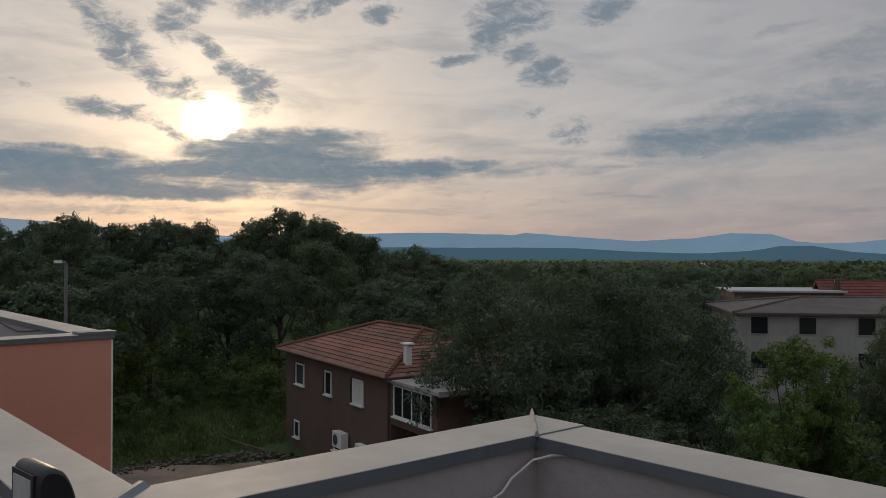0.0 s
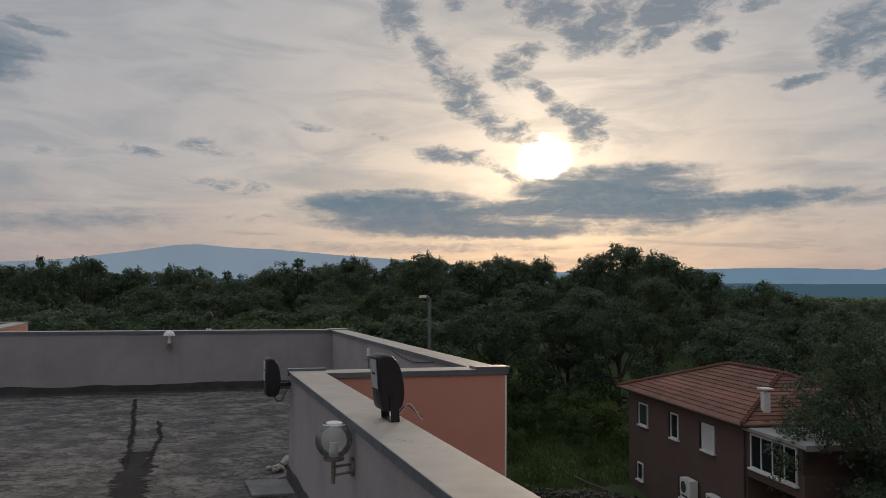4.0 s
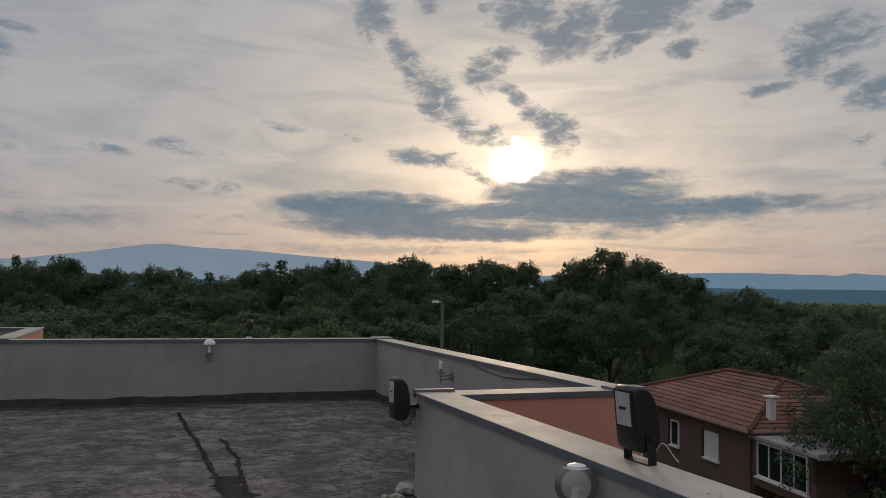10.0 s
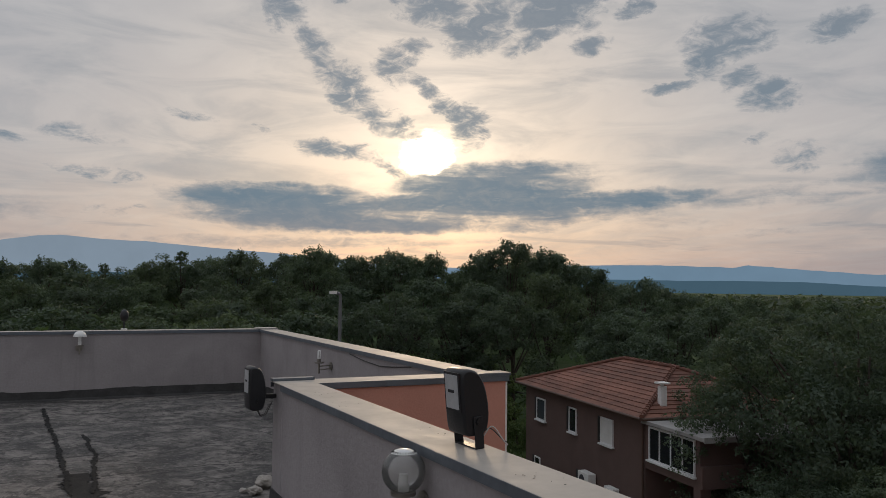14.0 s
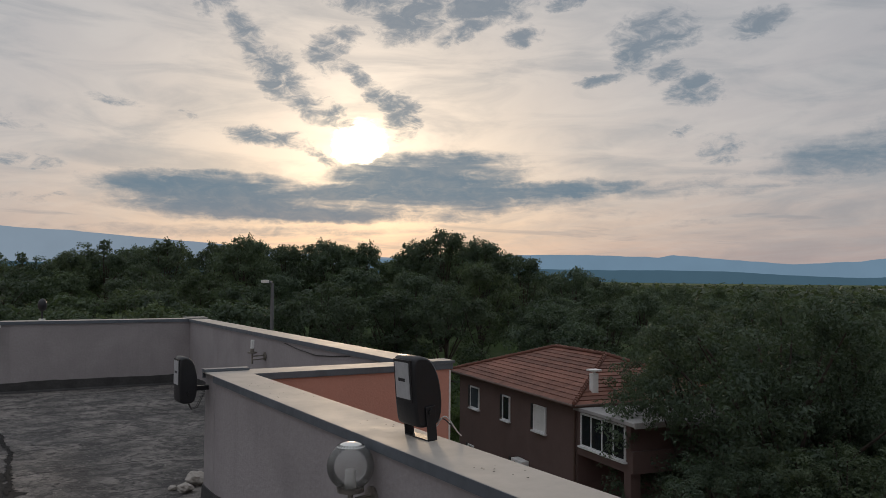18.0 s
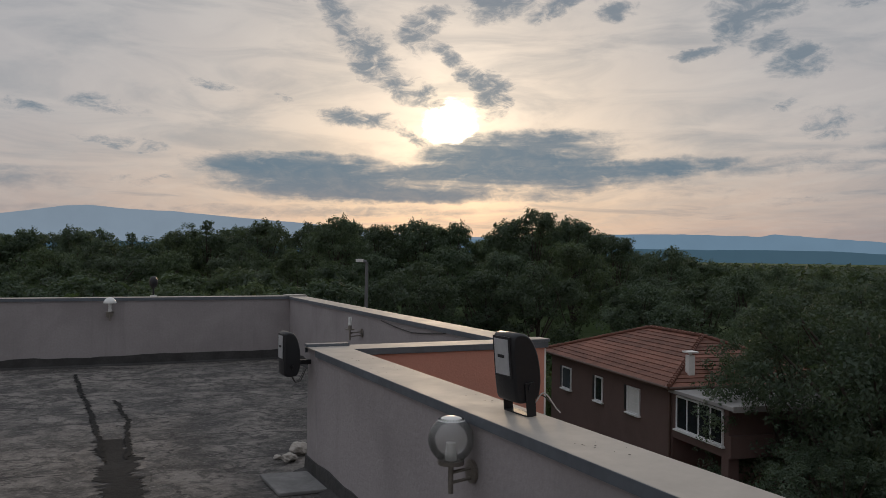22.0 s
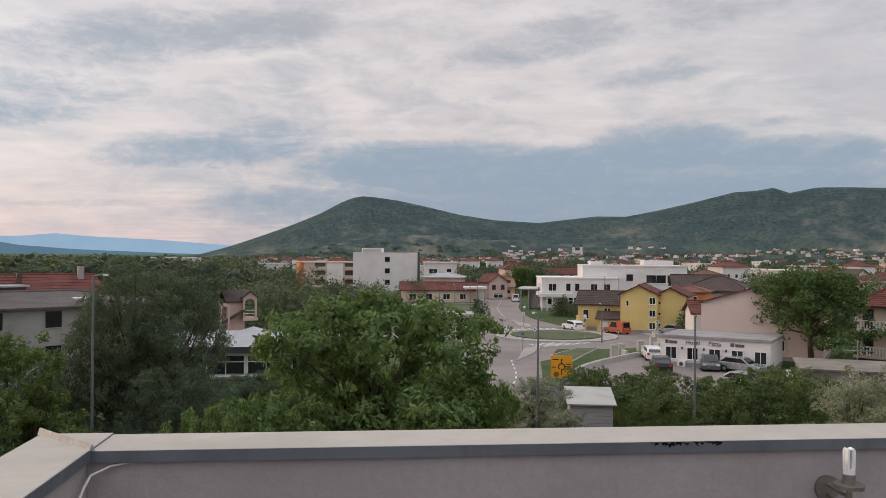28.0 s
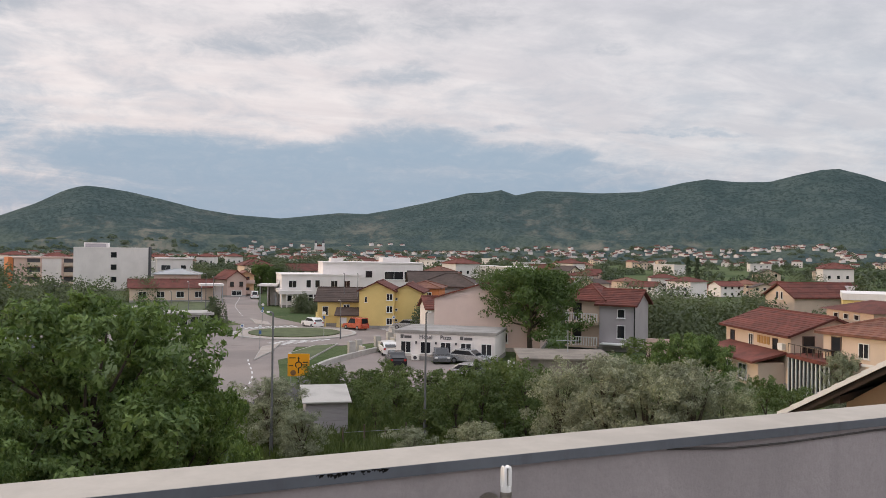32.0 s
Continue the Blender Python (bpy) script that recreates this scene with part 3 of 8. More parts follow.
def roof_floor_mat():
    """Weathered bitumen felt: streaks across the fall, dark damp patches, pale worn grit."""
    m = bpy.data.materials.new("roof_felt")
    m.use_nodes = True
    N = Nodes(m.node_tree)
    co = N.add("ShaderNodeTexCoord").outputs["Object"]
    streak = N.noise(N.add("ShaderNodeMapping", {0: co, 3: (1.0, 0.95, 1.0)}).outputs[0], 1.7, 12.0, 0.74, 0.4)
    ripple = N.noise(N.add("ShaderNodeMapping", {0: co, 3: (1.0, 0.9, 1.0)}).outputs[0], 6.0, 8.0, 0.70, 0.6)
    grit = N.noise(N.add("ShaderNodeMapping", {0: co, 3: (0.8, 1.0, 1.0)}).outputs[0], 24.0, 6.0, 0.75)
    patch = N.noise(co, 0.42, 5.0, 0.6, 0.5)
    fold = N.noise(N.add("ShaderNodeMapping", {0: co, 3: (0.7, 1.2, 1.0)}).outputs[0], 1.6, 7.0, 0.60, 0.6)
    crest = N.remap(N.math("ABSOLUTE", N.math("SUBTRACT", fold, 0.5)), 0.0, 0.016)
    # overlaps of the felt sheets, about a metre apart, wandering and broken
    wob = N.noise(N.add("ShaderNodeMapping", {0: co, 3: (0.5, 0.2, 1.0)}).outputs[0], 1.0, 5.0, 0.6)
    along = N.add("ShaderNodeSeparateXYZ", {0: co}).outputs[1]
    cell = N.math("FRACT", N.math("ADD", N.math("MULTIPLY", along, 0.92), N.math("MULTIPLY", wob, 0.9)))
    lap = N.math("MULTIPLY", N.remap(N.math("ABSOLUTE", N.math("SUBTRACT", cell, 0.5)), 0.016, 0.006), N.remap(streak, 0.40, 0.52))
    c = N.mix(N.remap(streak, 0.38, 0.62), (0.078, 0.073, 0.069), (0.285, 0.258, 0.232))
    c = N.mix(N.remap(ripple, 0.49, 0.57, 0.0, 0.80), c, (0.062, 0.058, 0.055))
    c = N.mix(N.remap(patch, 0.50, 0.68, 0.0, 0.40), c, (0.080, 0.076, 0.072))
    c = N.mix(N.math("MULTIPLY", N.math("SUBTRACT", 1.0, crest), N.remap(ripple, 0.40, 0.55, 0.0, 0.8)), c, (0.030, 0.028, 0.027))
    c = N.mix(lap, c, (0.026, 0.025, 0.024))
    c = N.mix(N.remap(grit, 0.54, 0.68, 0.0, 0.7), c, (0.36, 0.330, 0.305))
    c = N.mix(N.remap(grit, 0.46, 0.34, 0.0, 0.6), c, (0.048, 0.045, 0.043))
    bs = N.add("ShaderNodeBsdfPrincipled", {"Base Color": c, "Roughness": N.remap(patch, 0.4, 0.7, 0.92, 0.68, False)})
    b = N.add("ShaderNodeBump", {"Strength": 1.0, "Distance": 0.05, "Height": N.math("ADD", N.math("ADD", N.math("MULTIPLY", ripple, 1.5), N.math("MULTIPLY", crest, 0.3)), N.math("ADD", streak, N.math("MULTIPLY", grit, 0.5)))})
    N.put(bs.inputs["Normal"], b.outputs[0])
    N.add("ShaderNodeOutputMaterial", {0: bs})
    MATS["roof_felt"] = m


hill_mat(), ground_mat(), roof_floor_mat()


def clear_globe_mat():
    m = bpy.data.materials.new("clear_globe")
    m.use_nodes = True
    N = Nodes(m.node_tree)
    lw = N.add("ShaderNodeFresnel", {0: 1.45}).outputs[0]
    haze = N.add("ShaderNodeMixShader", {0: 0.5, 1: N.add("ShaderNodeBsdfTranslucent", {0: (0.85, 0.83, 0.79)}), 2: N.add("ShaderNodeBsdfDiffuse", {0: (0.80, 0.79, 0.76)})})
    tr = N.add("ShaderNodeBsdfTransparent", {0: (0.90, 0.90, 0.89)})
    gl = N.add("ShaderNodeBsdfGlossy", {0: (1, 1, 1), "Roughness": 0.06})
    body = N.add("ShaderNodeMixShader", {0: 0.24, 1: tr, 2: haze})
    N.add("ShaderNodeOutputMaterial", {0: N.add("ShaderNodeMixShader", {0: lw, 1: body, 2: gl})})
    MATS["clear_globe"] = m


clear_globe_mat()

# ---------------------------------------------------------------- mesh helpers


class Mesh:
    """Collects simple solids and turns them into one mesh."""

    def __init__(self):
        self.v, self.f, self.smooth = [], [], []

    def add(self, verts, faces, smooth=False):
        k = len(self.v)
        self.v += [tuple(p) for p in verts]
        self.f += [tuple(i + k for i in f) for f in faces]
        self.smooth += [smooth] * len(faces)
        return self

    def box(self, x0, x1, y0, y1, z0, z1):
        return self.add([(x0, y0, z0), (x1, y0, z0), (x1, y1, z0), (x0, y1, z0), (x0, y0, z1), (x1, y0, z1), (x1, y1, z1), (x0, y1, z1)],
                        [(0, 3, 2, 1), (4, 5, 6, 7), (0, 1, 5, 4), (1, 2, 6, 5), (2, 3, 7, 6), (3, 0, 4, 7)])

    def prism(self, pts, z0, z1):
        n = len(pts)
        lo = [(p[0], p[1], z0 if len(p) < 3 else p[2] + z0) for p in pts]
        hi = [(p[0], p[1], z1 if len(p) < 3 else p[2] + z1) for p in pts]
        return self.add(lo + hi, [tuple(range(n))[::-1], tuple(range(n, 2 * n))] + [(i, (i + 1) % n, (i + 1) % n + n, i + n) for i in range(n)])

    def extrude(self, pts, axis, a, b):
        """A profile of (u, z) points drawn along x or y from a to b."""
        n = len(pts)
        mk = (lambda u, z, s: (s, u, z)) if axis == "x" else (lambda u, z, s: (u, s, z))
        vs = [mk(u, z, a) for u, z in pts] + [mk(u, z, b) for u, z in pts]
        return self.add(vs, [tuple(range(n)), tuple(range(n, 2 * n))[::-1]] + [(i, i + n, (i + 1) % n + n, (i + 1) % n) for i in range(n)])

    def ring(self, x0, x1, z0, z1, t, y0, y1):
        """An upright rectangular frame of bar width t between y0 and y1."""
        o = [(x0, z0), (x1, z0), (x1, z1), (x0, z1)]
        i = [(x0 + t, z0 + t), (x1 - t, z0 + t), (x1 - t, z1 - t), (x0 + t, z1 - t)]
        vs = [(x, y, z) for y in (y0, y1) for x, z in o + i]
        fs = []
        for k in range(4):
            j = (k + 1) % 4
            fs += [(k, j, j + 4, k + 4), (k + 8, k + 12, j + 12, j + 8), (k, k + 8, j + 8, j), (k + 4, j + 4, j + 12, k + 12)]
        return self.add(vs, fs)

    def tube(self, pts, r, n=8, r1=None, caps=True):
        pts = [Vector(p) for p in pts]
        r1 = r if r1 is None else r1
        vs, fs = [], []
        side = None
        for i, p in enumerate(pts):
            d = (pts[min(i + 1, len(pts) - 1)] - pts[max(i - 1, 0)]).normalized()
            if side is None:
                side = d.orthogonal().normalized()
            side = (side - d * side.dot(d)).normalized()
            up = d.cross(side)
            rr = r + (r1 - r) * i / max(len(pts) - 1, 1)
            vs += [p + (side * math.cos(2 * math.pi * k / n) + up * math.sin(2 * math.pi * k / n)) * rr for k in range(n)]
        for i in range(len(pts) - 1):
            fs += [(i * n + k, i * n + (k + 1) % n, (i + 1) * n + (k + 1) % n, (i + 1) * n + k) for k in range(n)]
        self.add(vs, fs, True)
        if caps:
            self.add(vs[:n], [tuple(range(n))[::-1]])
            self.add(vs[-n:], [tuple(range(n))])
        return self

    def ball(self, c, r, nu=20, nv=12, z=1.0, lo=0.0, hi=1.0):
        """A sphere, or its zone between the fractions lo and hi of its height angle."""
        vs, fs = [], []
        for j in range(nv + 1):
            a = math.pi * (lo + (hi - lo) * j / nv) - math.pi / 2
            vs += [(c[0] + r * math.cos(a) * math.cos(2 * math.pi * i / nu), c[1] + r * math.cos(a) * math.sin(2 * math.pi * i / nu), c[2] + r * z * math.sin(a)) for i in range(nu)]
        for j in range(nv):
            fs += [(j * nu + i, j * nu + (i + 1) % nu, (j + 1) * nu + (i + 1) % nu, (j + 1) * nu + i) for i in range(nu)]
        return self.add(vs, fs, True)

    def data(self, name, material):
        me = bpy.data.meshes.new(name)
        me.from_pydata(self.v, [], self.f)
        me.polygons.foreach_set("use_smooth", self.smooth)
        me.materials.append(MATS[material])
        me.update()
        return me


def part(name, mesh, material, parent=None, label="", bevel=0.0):
    ob = new(name, mesh.data(name, material) if isinstance(mesh, Mesh) else mesh)
    if parent:
        ob.parent = parent
    if label:
        ob["label"] = label
    if bevel:
        b = ob.modifiers.new("bevel", "BEVEL")
        b.width, b.segments, b.limit_method = bevel, 2, "ANGLE"
    return ob


def thing(name, m, label, category, group="", kind=""):
    ob = new(name)
    ob.empty_display_size = 0.2
    ob.matrix_basis = m if isinstance(m, Matrix) else Matrix.Translation(m)
    return tagged(ob, label, category, group, kind)


def polar(az, d):
    """Ground place at a bearing (degrees from north, clockwise) and a distance."""
    return 0.1 + d * math.sin(radians(az)), 0.3 + d * math.cos(radians(az))


GROUND = -9.4

# ---------------------------------------------------------------- the roof terrace
CAP = 0.93
W_CAP, T_EDGE = 0.305, 0.05


def parapet(name, x0, x1, y0, y1, inner, base, top, label, wall_mat="plaster_grey", out_mat=None, outer=""):
    """A parapet of plaster with a folded sheet-metal capping: the sheet, and its grey turned-down edges."""
    w = thing(name, (0, 0, 0), label, "parapet", kind="structure")
    m = Mesh().box(x0 + 0.02, x1 - 0.02, y0 + 0.02, y1 - 0.02, base, top - 0.012)
    part("wall_body", m, wall_mat, w)
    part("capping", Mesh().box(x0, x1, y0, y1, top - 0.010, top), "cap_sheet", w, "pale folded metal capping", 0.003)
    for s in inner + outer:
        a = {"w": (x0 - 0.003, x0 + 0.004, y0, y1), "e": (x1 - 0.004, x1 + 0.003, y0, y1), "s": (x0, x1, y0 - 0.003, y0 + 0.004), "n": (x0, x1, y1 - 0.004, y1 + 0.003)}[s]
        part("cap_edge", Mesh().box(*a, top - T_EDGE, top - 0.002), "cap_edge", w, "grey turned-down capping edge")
    return w


GREY = "grey plastered roof parapet with pale metal capping"
parapet("wall_af", 1.375, 1.680, 1.385, 6.795, "w", -0.1, CAP, GREY, outer="e")
parapet("wall_fe", 1.375, 3.505, 1.080, 1.385, "s", 0.0, 0.937, GREY, outer="n")
parapet("wall_e", 3.200, 3.505, -12.0, 1.080, "w", 0.0, 0.930, GREY, outer="e")
parapet("wall_ab", 1.375, 3.150, 6.795, 7.100, "n", -0.1, CAP, GREY, outer="s")
parapet("wall_bc", 3.150, 3.455, 6.795, 14.88, "w", -0.2, CAP, GREY, outer="es")
parapet("wall_cd", -2.840, 3.455, 14.88, 15.185, "s", -0.2, CAP + 0.005, GREY, outer="n")
parapet("wall_dd", -3.145, -2.840, 14.88, 19.30, "w", -0.2, CAP, GREY, outer="es")
parapet("wall_north", -12.3, -2.840, 19.30, 19.605, "s", -0.2, CAP + 0.005, GREY, outer="n")
parapet("wall_west", -12.3, -11.995, -12.3, 19.30, "e", -0.2, CAP, GREY, outer="w")
parapet("wall_south", -11.995, 3.505, -12.3, -12.0, "n", 0.0, 0.930, GREY, outer="s")

# plaster that closes the corners between the parapets
corners = thing("parapet_corner", (0, 0, 0), "grey plaster corners joining the roof parapets", "parapet", kind="structure")
for x0, x1, y0, y1 in ((3.222, 3.48, 1.05, 1.11), (1.397, 1.66, 6.76, 6.83), (1.397, 1.66, 1.35, 1.42), (3.172, 3.43, 14.85, 14.91), (-2.88, -2.80, 14.902, 15.16), (3.12, 3.19, 6.82, 7.078)):
    part("corner", Mesh().box(x0, x1, y0, y1, -0.2, 0.912), "plaster_grey", corners)

# raised seams where two cappings meet
seams = thing("capping_seam", (0, 0, 0), "raised folded joint of two metal cappings at a corner", "flashing", kind="structure")


def seam(p, q, top, h=0.028, material="seam_sheet", half=0.035):
    p, q = Vector((*p, top)), Vector((*q, top))
    d = (q - p).normalized()
    s = Vector((-d.y, d.x, 0))
    m = Mesh()
    vs = [p - s * half, q - s * half, q + s * half, p + s * half]
    vs += [p - s * half * 0.23 + Vector((0, 0, h)), q - s * half * 0.23 + Vector((0, 0, h * 1.2)), q + s * half * 0.23 + Vector((0, 0, h * 1.2)), p + s * half * 0.23 + Vector((0, 0, h))]
    m.add(vs, [(0, 1, 5, 4), (1, 2, 6, 5), (2, 3, 7, 6), (3, 0, 4, 7), (4, 5, 6, 7)])
    part("seam", m, material, seams)


seam((3.19, 1.07), (3.515, 1.395), 0.932, 0.024, half=0.012)
seam((1.37, 1.07), (1.69, 1.395), 0.934, 0.016, "cap_edge")
part("seam", Mesh().box(1.372, 1.72, 7.02, 7.105, CAP, CAP + 0.022), "cap_edge", seams)
part("seam", Mesh().box(3.12, 3.47, 6.785, 6.98, CAP, CAP + 0.024), "cap_edge", seams)
part("seam", Mesh().box(-3.15, -2.83, 14.87, 15.19, CAP, CAP + 0.02), "cap_edge", seams)
part("seam", Mesh().box(3.12, 3.47, 14.86, 15.19, CAP + 0.005, CAP + 0.025), "seam_sheet", seams)

# floor of the roof, its outline stepping with the parapets
def roof_z(y):
    return -0.165 * min(max((y - 3.0) / 11.9, 0.0), 1.0)


fl = Mesh()
for x0, x1, y0, y1 in ((-12, 1.395, -12, 14.9), (1.395, 3.22, -12, 1.10), (1.395, 3.17, 7.08, 14.9), (-12, -3.125, 14.9, 19.32)):
    ys = [y0] + [v for v in (3.0, 5.4, 7.8, 10.2, 12.6, 14.9) if y0 < v < y1] + [y1]
    fl.extrude([(y, roof_z(y)) for y in ys] + [(y, roof_z(y) - 0.25) for y in ys[::-1]], "x", x0, x1)
floor = tagged(part("floor", fl, "roof_felt"), "weathered grey bitumen felt on a flat roof", "roof floor", kind="structure")

# outer walls of the building below the parapets
shell = thing("building_wall", (0, 0, 0), "salmon orange rendered outer walls of the block", "wall", kind="structure")


def facade(x0, x1, y0, y1, top):
    part("facade", Mesh().box(x0, x1, y0, y1, GROUND - 0.5, top), "plaster_orange", shell, "smooth salmon orange render")


facade(1.675, 3.30, 6.811, 6.95, CAP - 0.055)
facade(3.30, 3.438, 6.811, 15.168, CAP - 0.055)
facade(-2.85, 3.30, 15.05, 15.168, CAP - 0.05)
facade(-2.99, -2.857, 15.168, 19.588, CAP - 0.05)
facade(-12.2, -2.99, 19.45, 19.588, CAP - 0.05)
facade(1.55, 1.663, 1.368, 6.90, CAP - 0.055)
facade(1.663, 3.488, 1.25, 1.368, 0.875)
facade(3.36, 3.488, -12.283, 1.25, 0.875)
facade(-12.283, 3.36, -12.283, -12.16, 0.875)
facade(-12.283, -12.16, -12.16, 19.5, CAP - 0.055)
part("corner_bead", Mesh().box(3.427, 3.443, 6.806, 6.822, GROUND, CAP - 0.06), "white_plastic", shell, "white corner bead")

# bituminous upstands at the foot of the parapets, with an uneven upper edge
upst = thing("bitumen_upstand", (0, 0, 0), "black bitumen strip along the foot of the parapets", "waterproofing", kind="structure")


def upstand(p, q, face, hi=0.14):
    p, q = Vector((*p, 0)), Vector((*q, 0))
    n = max(6, int((q - p).length / 0.16))
    out = Vector((*face, 0))
    top, bot, foot = [], [], []
    for i in range(n + 1):
        c = p.lerp(q, i / n)
        h = hi + 0.035 * noise.noise(c * 1.3) + 0.02 * noise.noise(c * 5.0)
        top.append(c + out * 0.012 + Vector((0, 0, h)))
        bot.append(c + out * 0.018 + Vector((0, 0, 0.03)))
        foot.append(c + out * (0.10 + 0.05 * noise.noise(c * 2.1)) + Vector((0, 0, 0.005)))
        for q_ in (top[-1], bot[-1], foot[-1]):
            q_.z += roof_z(c.y)
    m = Mesh()
    k = n + 1
    m.add([t - out * 0.014 for t in top] + top + bot + foot, [(r * k + i, r * k + i + 1, (r + 1) * k + i + 1, (r + 1) * k + i) for r in range(3) for i in range(n)])
    part("strip", m, "felt_upstand", upst)


upstand((-3.12, 14.90), (3.17, 14.90), (0, -1), 0.15)
upstand((3.17, 14.90), (3.17, 7.08), (-1, 0), 0.13)
upstand((-3.125, 14.90), (-3.125, 19.3), (-1, 0), 0.13)
upstand((-12, 19.32), (-3.125, 19.32), (0, -1), 0.15)
upstand((1.395, 1.2), (1.395, 7.08), (-1, 0), 0.12)
upstand((1.395, 1.10), (3.2, 1.10), (0, -1), 0.12)
upstand((3.22, 1.0), (3.22, -12), (-1, 0), 0.12)
upstand((1.4, 7.08), (3.17, 7.08), (0, 1), 0.12)

# dark repair strips and open joints in the felt
joints = thing("felt_joint", (0, 0, 0), "dark ragged joints and repair strips across the roof felt", "roof joint", kind="structure")


def joint(pts, wide, ragged=0.5, seed=0.0, material="bitumen"):
    pts = [Vector((*p, 0)) for p in pts]
    c = []
    for a, b in zip(pts[:-1], pts[1:]):
        n = max(2, int((b - a).length / 0.02))
        c += [a.lerp(b, i / n) for i in range(n)]
    c.append(pts[-1])
    vs, fs = [], []
    for i, p in enumerate(c):
        d = (c[min(i + 1, len(c) - 1)] - c[max(i - 1, 0)]).normalized()
        s = Vector((-d.y, d.x, 0))
        w = wide * (1 + ragged * (0.7 * noise.noise(p * 7.0 + Vector((seed, 0, 0))) + 1.1 * noise.noise(p * 26.0 + Vector((0, 0, seed)))))
        o = s * wide * ragged * (0.6 * noise.noise(p * 2.2 + Vector((0, seed, 3))) + 0.5 * noise.noise(p * 19.0 + Vector((seed, 0, 1))))
        up = Vector((0, 0, 0.004 if material == "felt_repair" else 0.009))
        up.z += roof_z(p.y)
        vs += [p + o - s * w / 2 + up, p + o + s * w / 2 + up]
        if i:
            fs.append((2 * i - 2, 2 * i - 1, 2 * i + 1, 2 * i))
    part("joint", Mesh().add(vs, fs), material, joints)


joint([(-0.29, 13.9), (-0.14, 10.93), (-0.09, 9.16), (-0.06, 8.0)], 0.048, 1.0, 1.0)
joint([(0.16, 11.2), (0.22, 9.82), (0.17, 8.8), (0.12, 8.0)], 0.042, 1.0, 2.0)
joint([(0.04, 8.9), (0.03, 7.6), (0.02, 5.2), (0.0, 2.0)], 0.27, 0.55, 3.0, "felt_repair")
joint([(-3.2, 14.6), (-4.6, 12.6), (-6.0, 10.5)], 0.035, 0.8, 9.0)
gus = tagged(part("corner_slab", Mesh().prism([(-3.14, 14.85), (-3.14, 16.9), (-3.75, 15.6), (-3.9, 14.7)], roof_z(15) + 0.004, roof_z(15) + 0.03), "slab_grey"), "grey mortar wedge at the foot of a parapet corner", "mortar", kind="structure")

slab = tagged(part("loose_slab", Mesh().prism([(1.02, 6.42), (1.37, 6.40), (1.36, 6.93), (1.0, 6.98)], roof_z(6.4) + 0.002, roof_z(6.9) + 0.035), "slab_grey", bevel=0.006), "flat grey concrete slab lying on the roof felt", "slab")


def stone(x, y, r, seed):
    bm = bmesh.new()
    bmesh.ops.create_icosphere(bm, subdivisions=3, radius=r)
    for v in bm.verts:
        n = v.co.normalized()
        v.co *= 1 + 0.35 * noise.noise(n * 1.7 + Vector((seed, 0, 0))) + 0.12 * noise.noise(n * 4 + Vector((0, seed, 0)))
        v.co.z *= 0.62
    me = bpy.data.meshes.new("stone")
    bm.to_mesh(me)
    bm.free()
    me.materials.append(MATS["limestone"])
    ob = new("stone", me)
    low = min(v.co.z for v in me.vertices)
    ob.location = (x, y, roof_z(y) - low - 0.004)
    return tagged(ob, "rough pale limestone lump lying on the roof felt", "stone", "stones on the roof")


stone(1.34, 7.42, 0.06, 1.0)
stone(1.48, 7.62, 0.085, 5.0)
stone(1.27, 7.54, 0.035, 9.0)


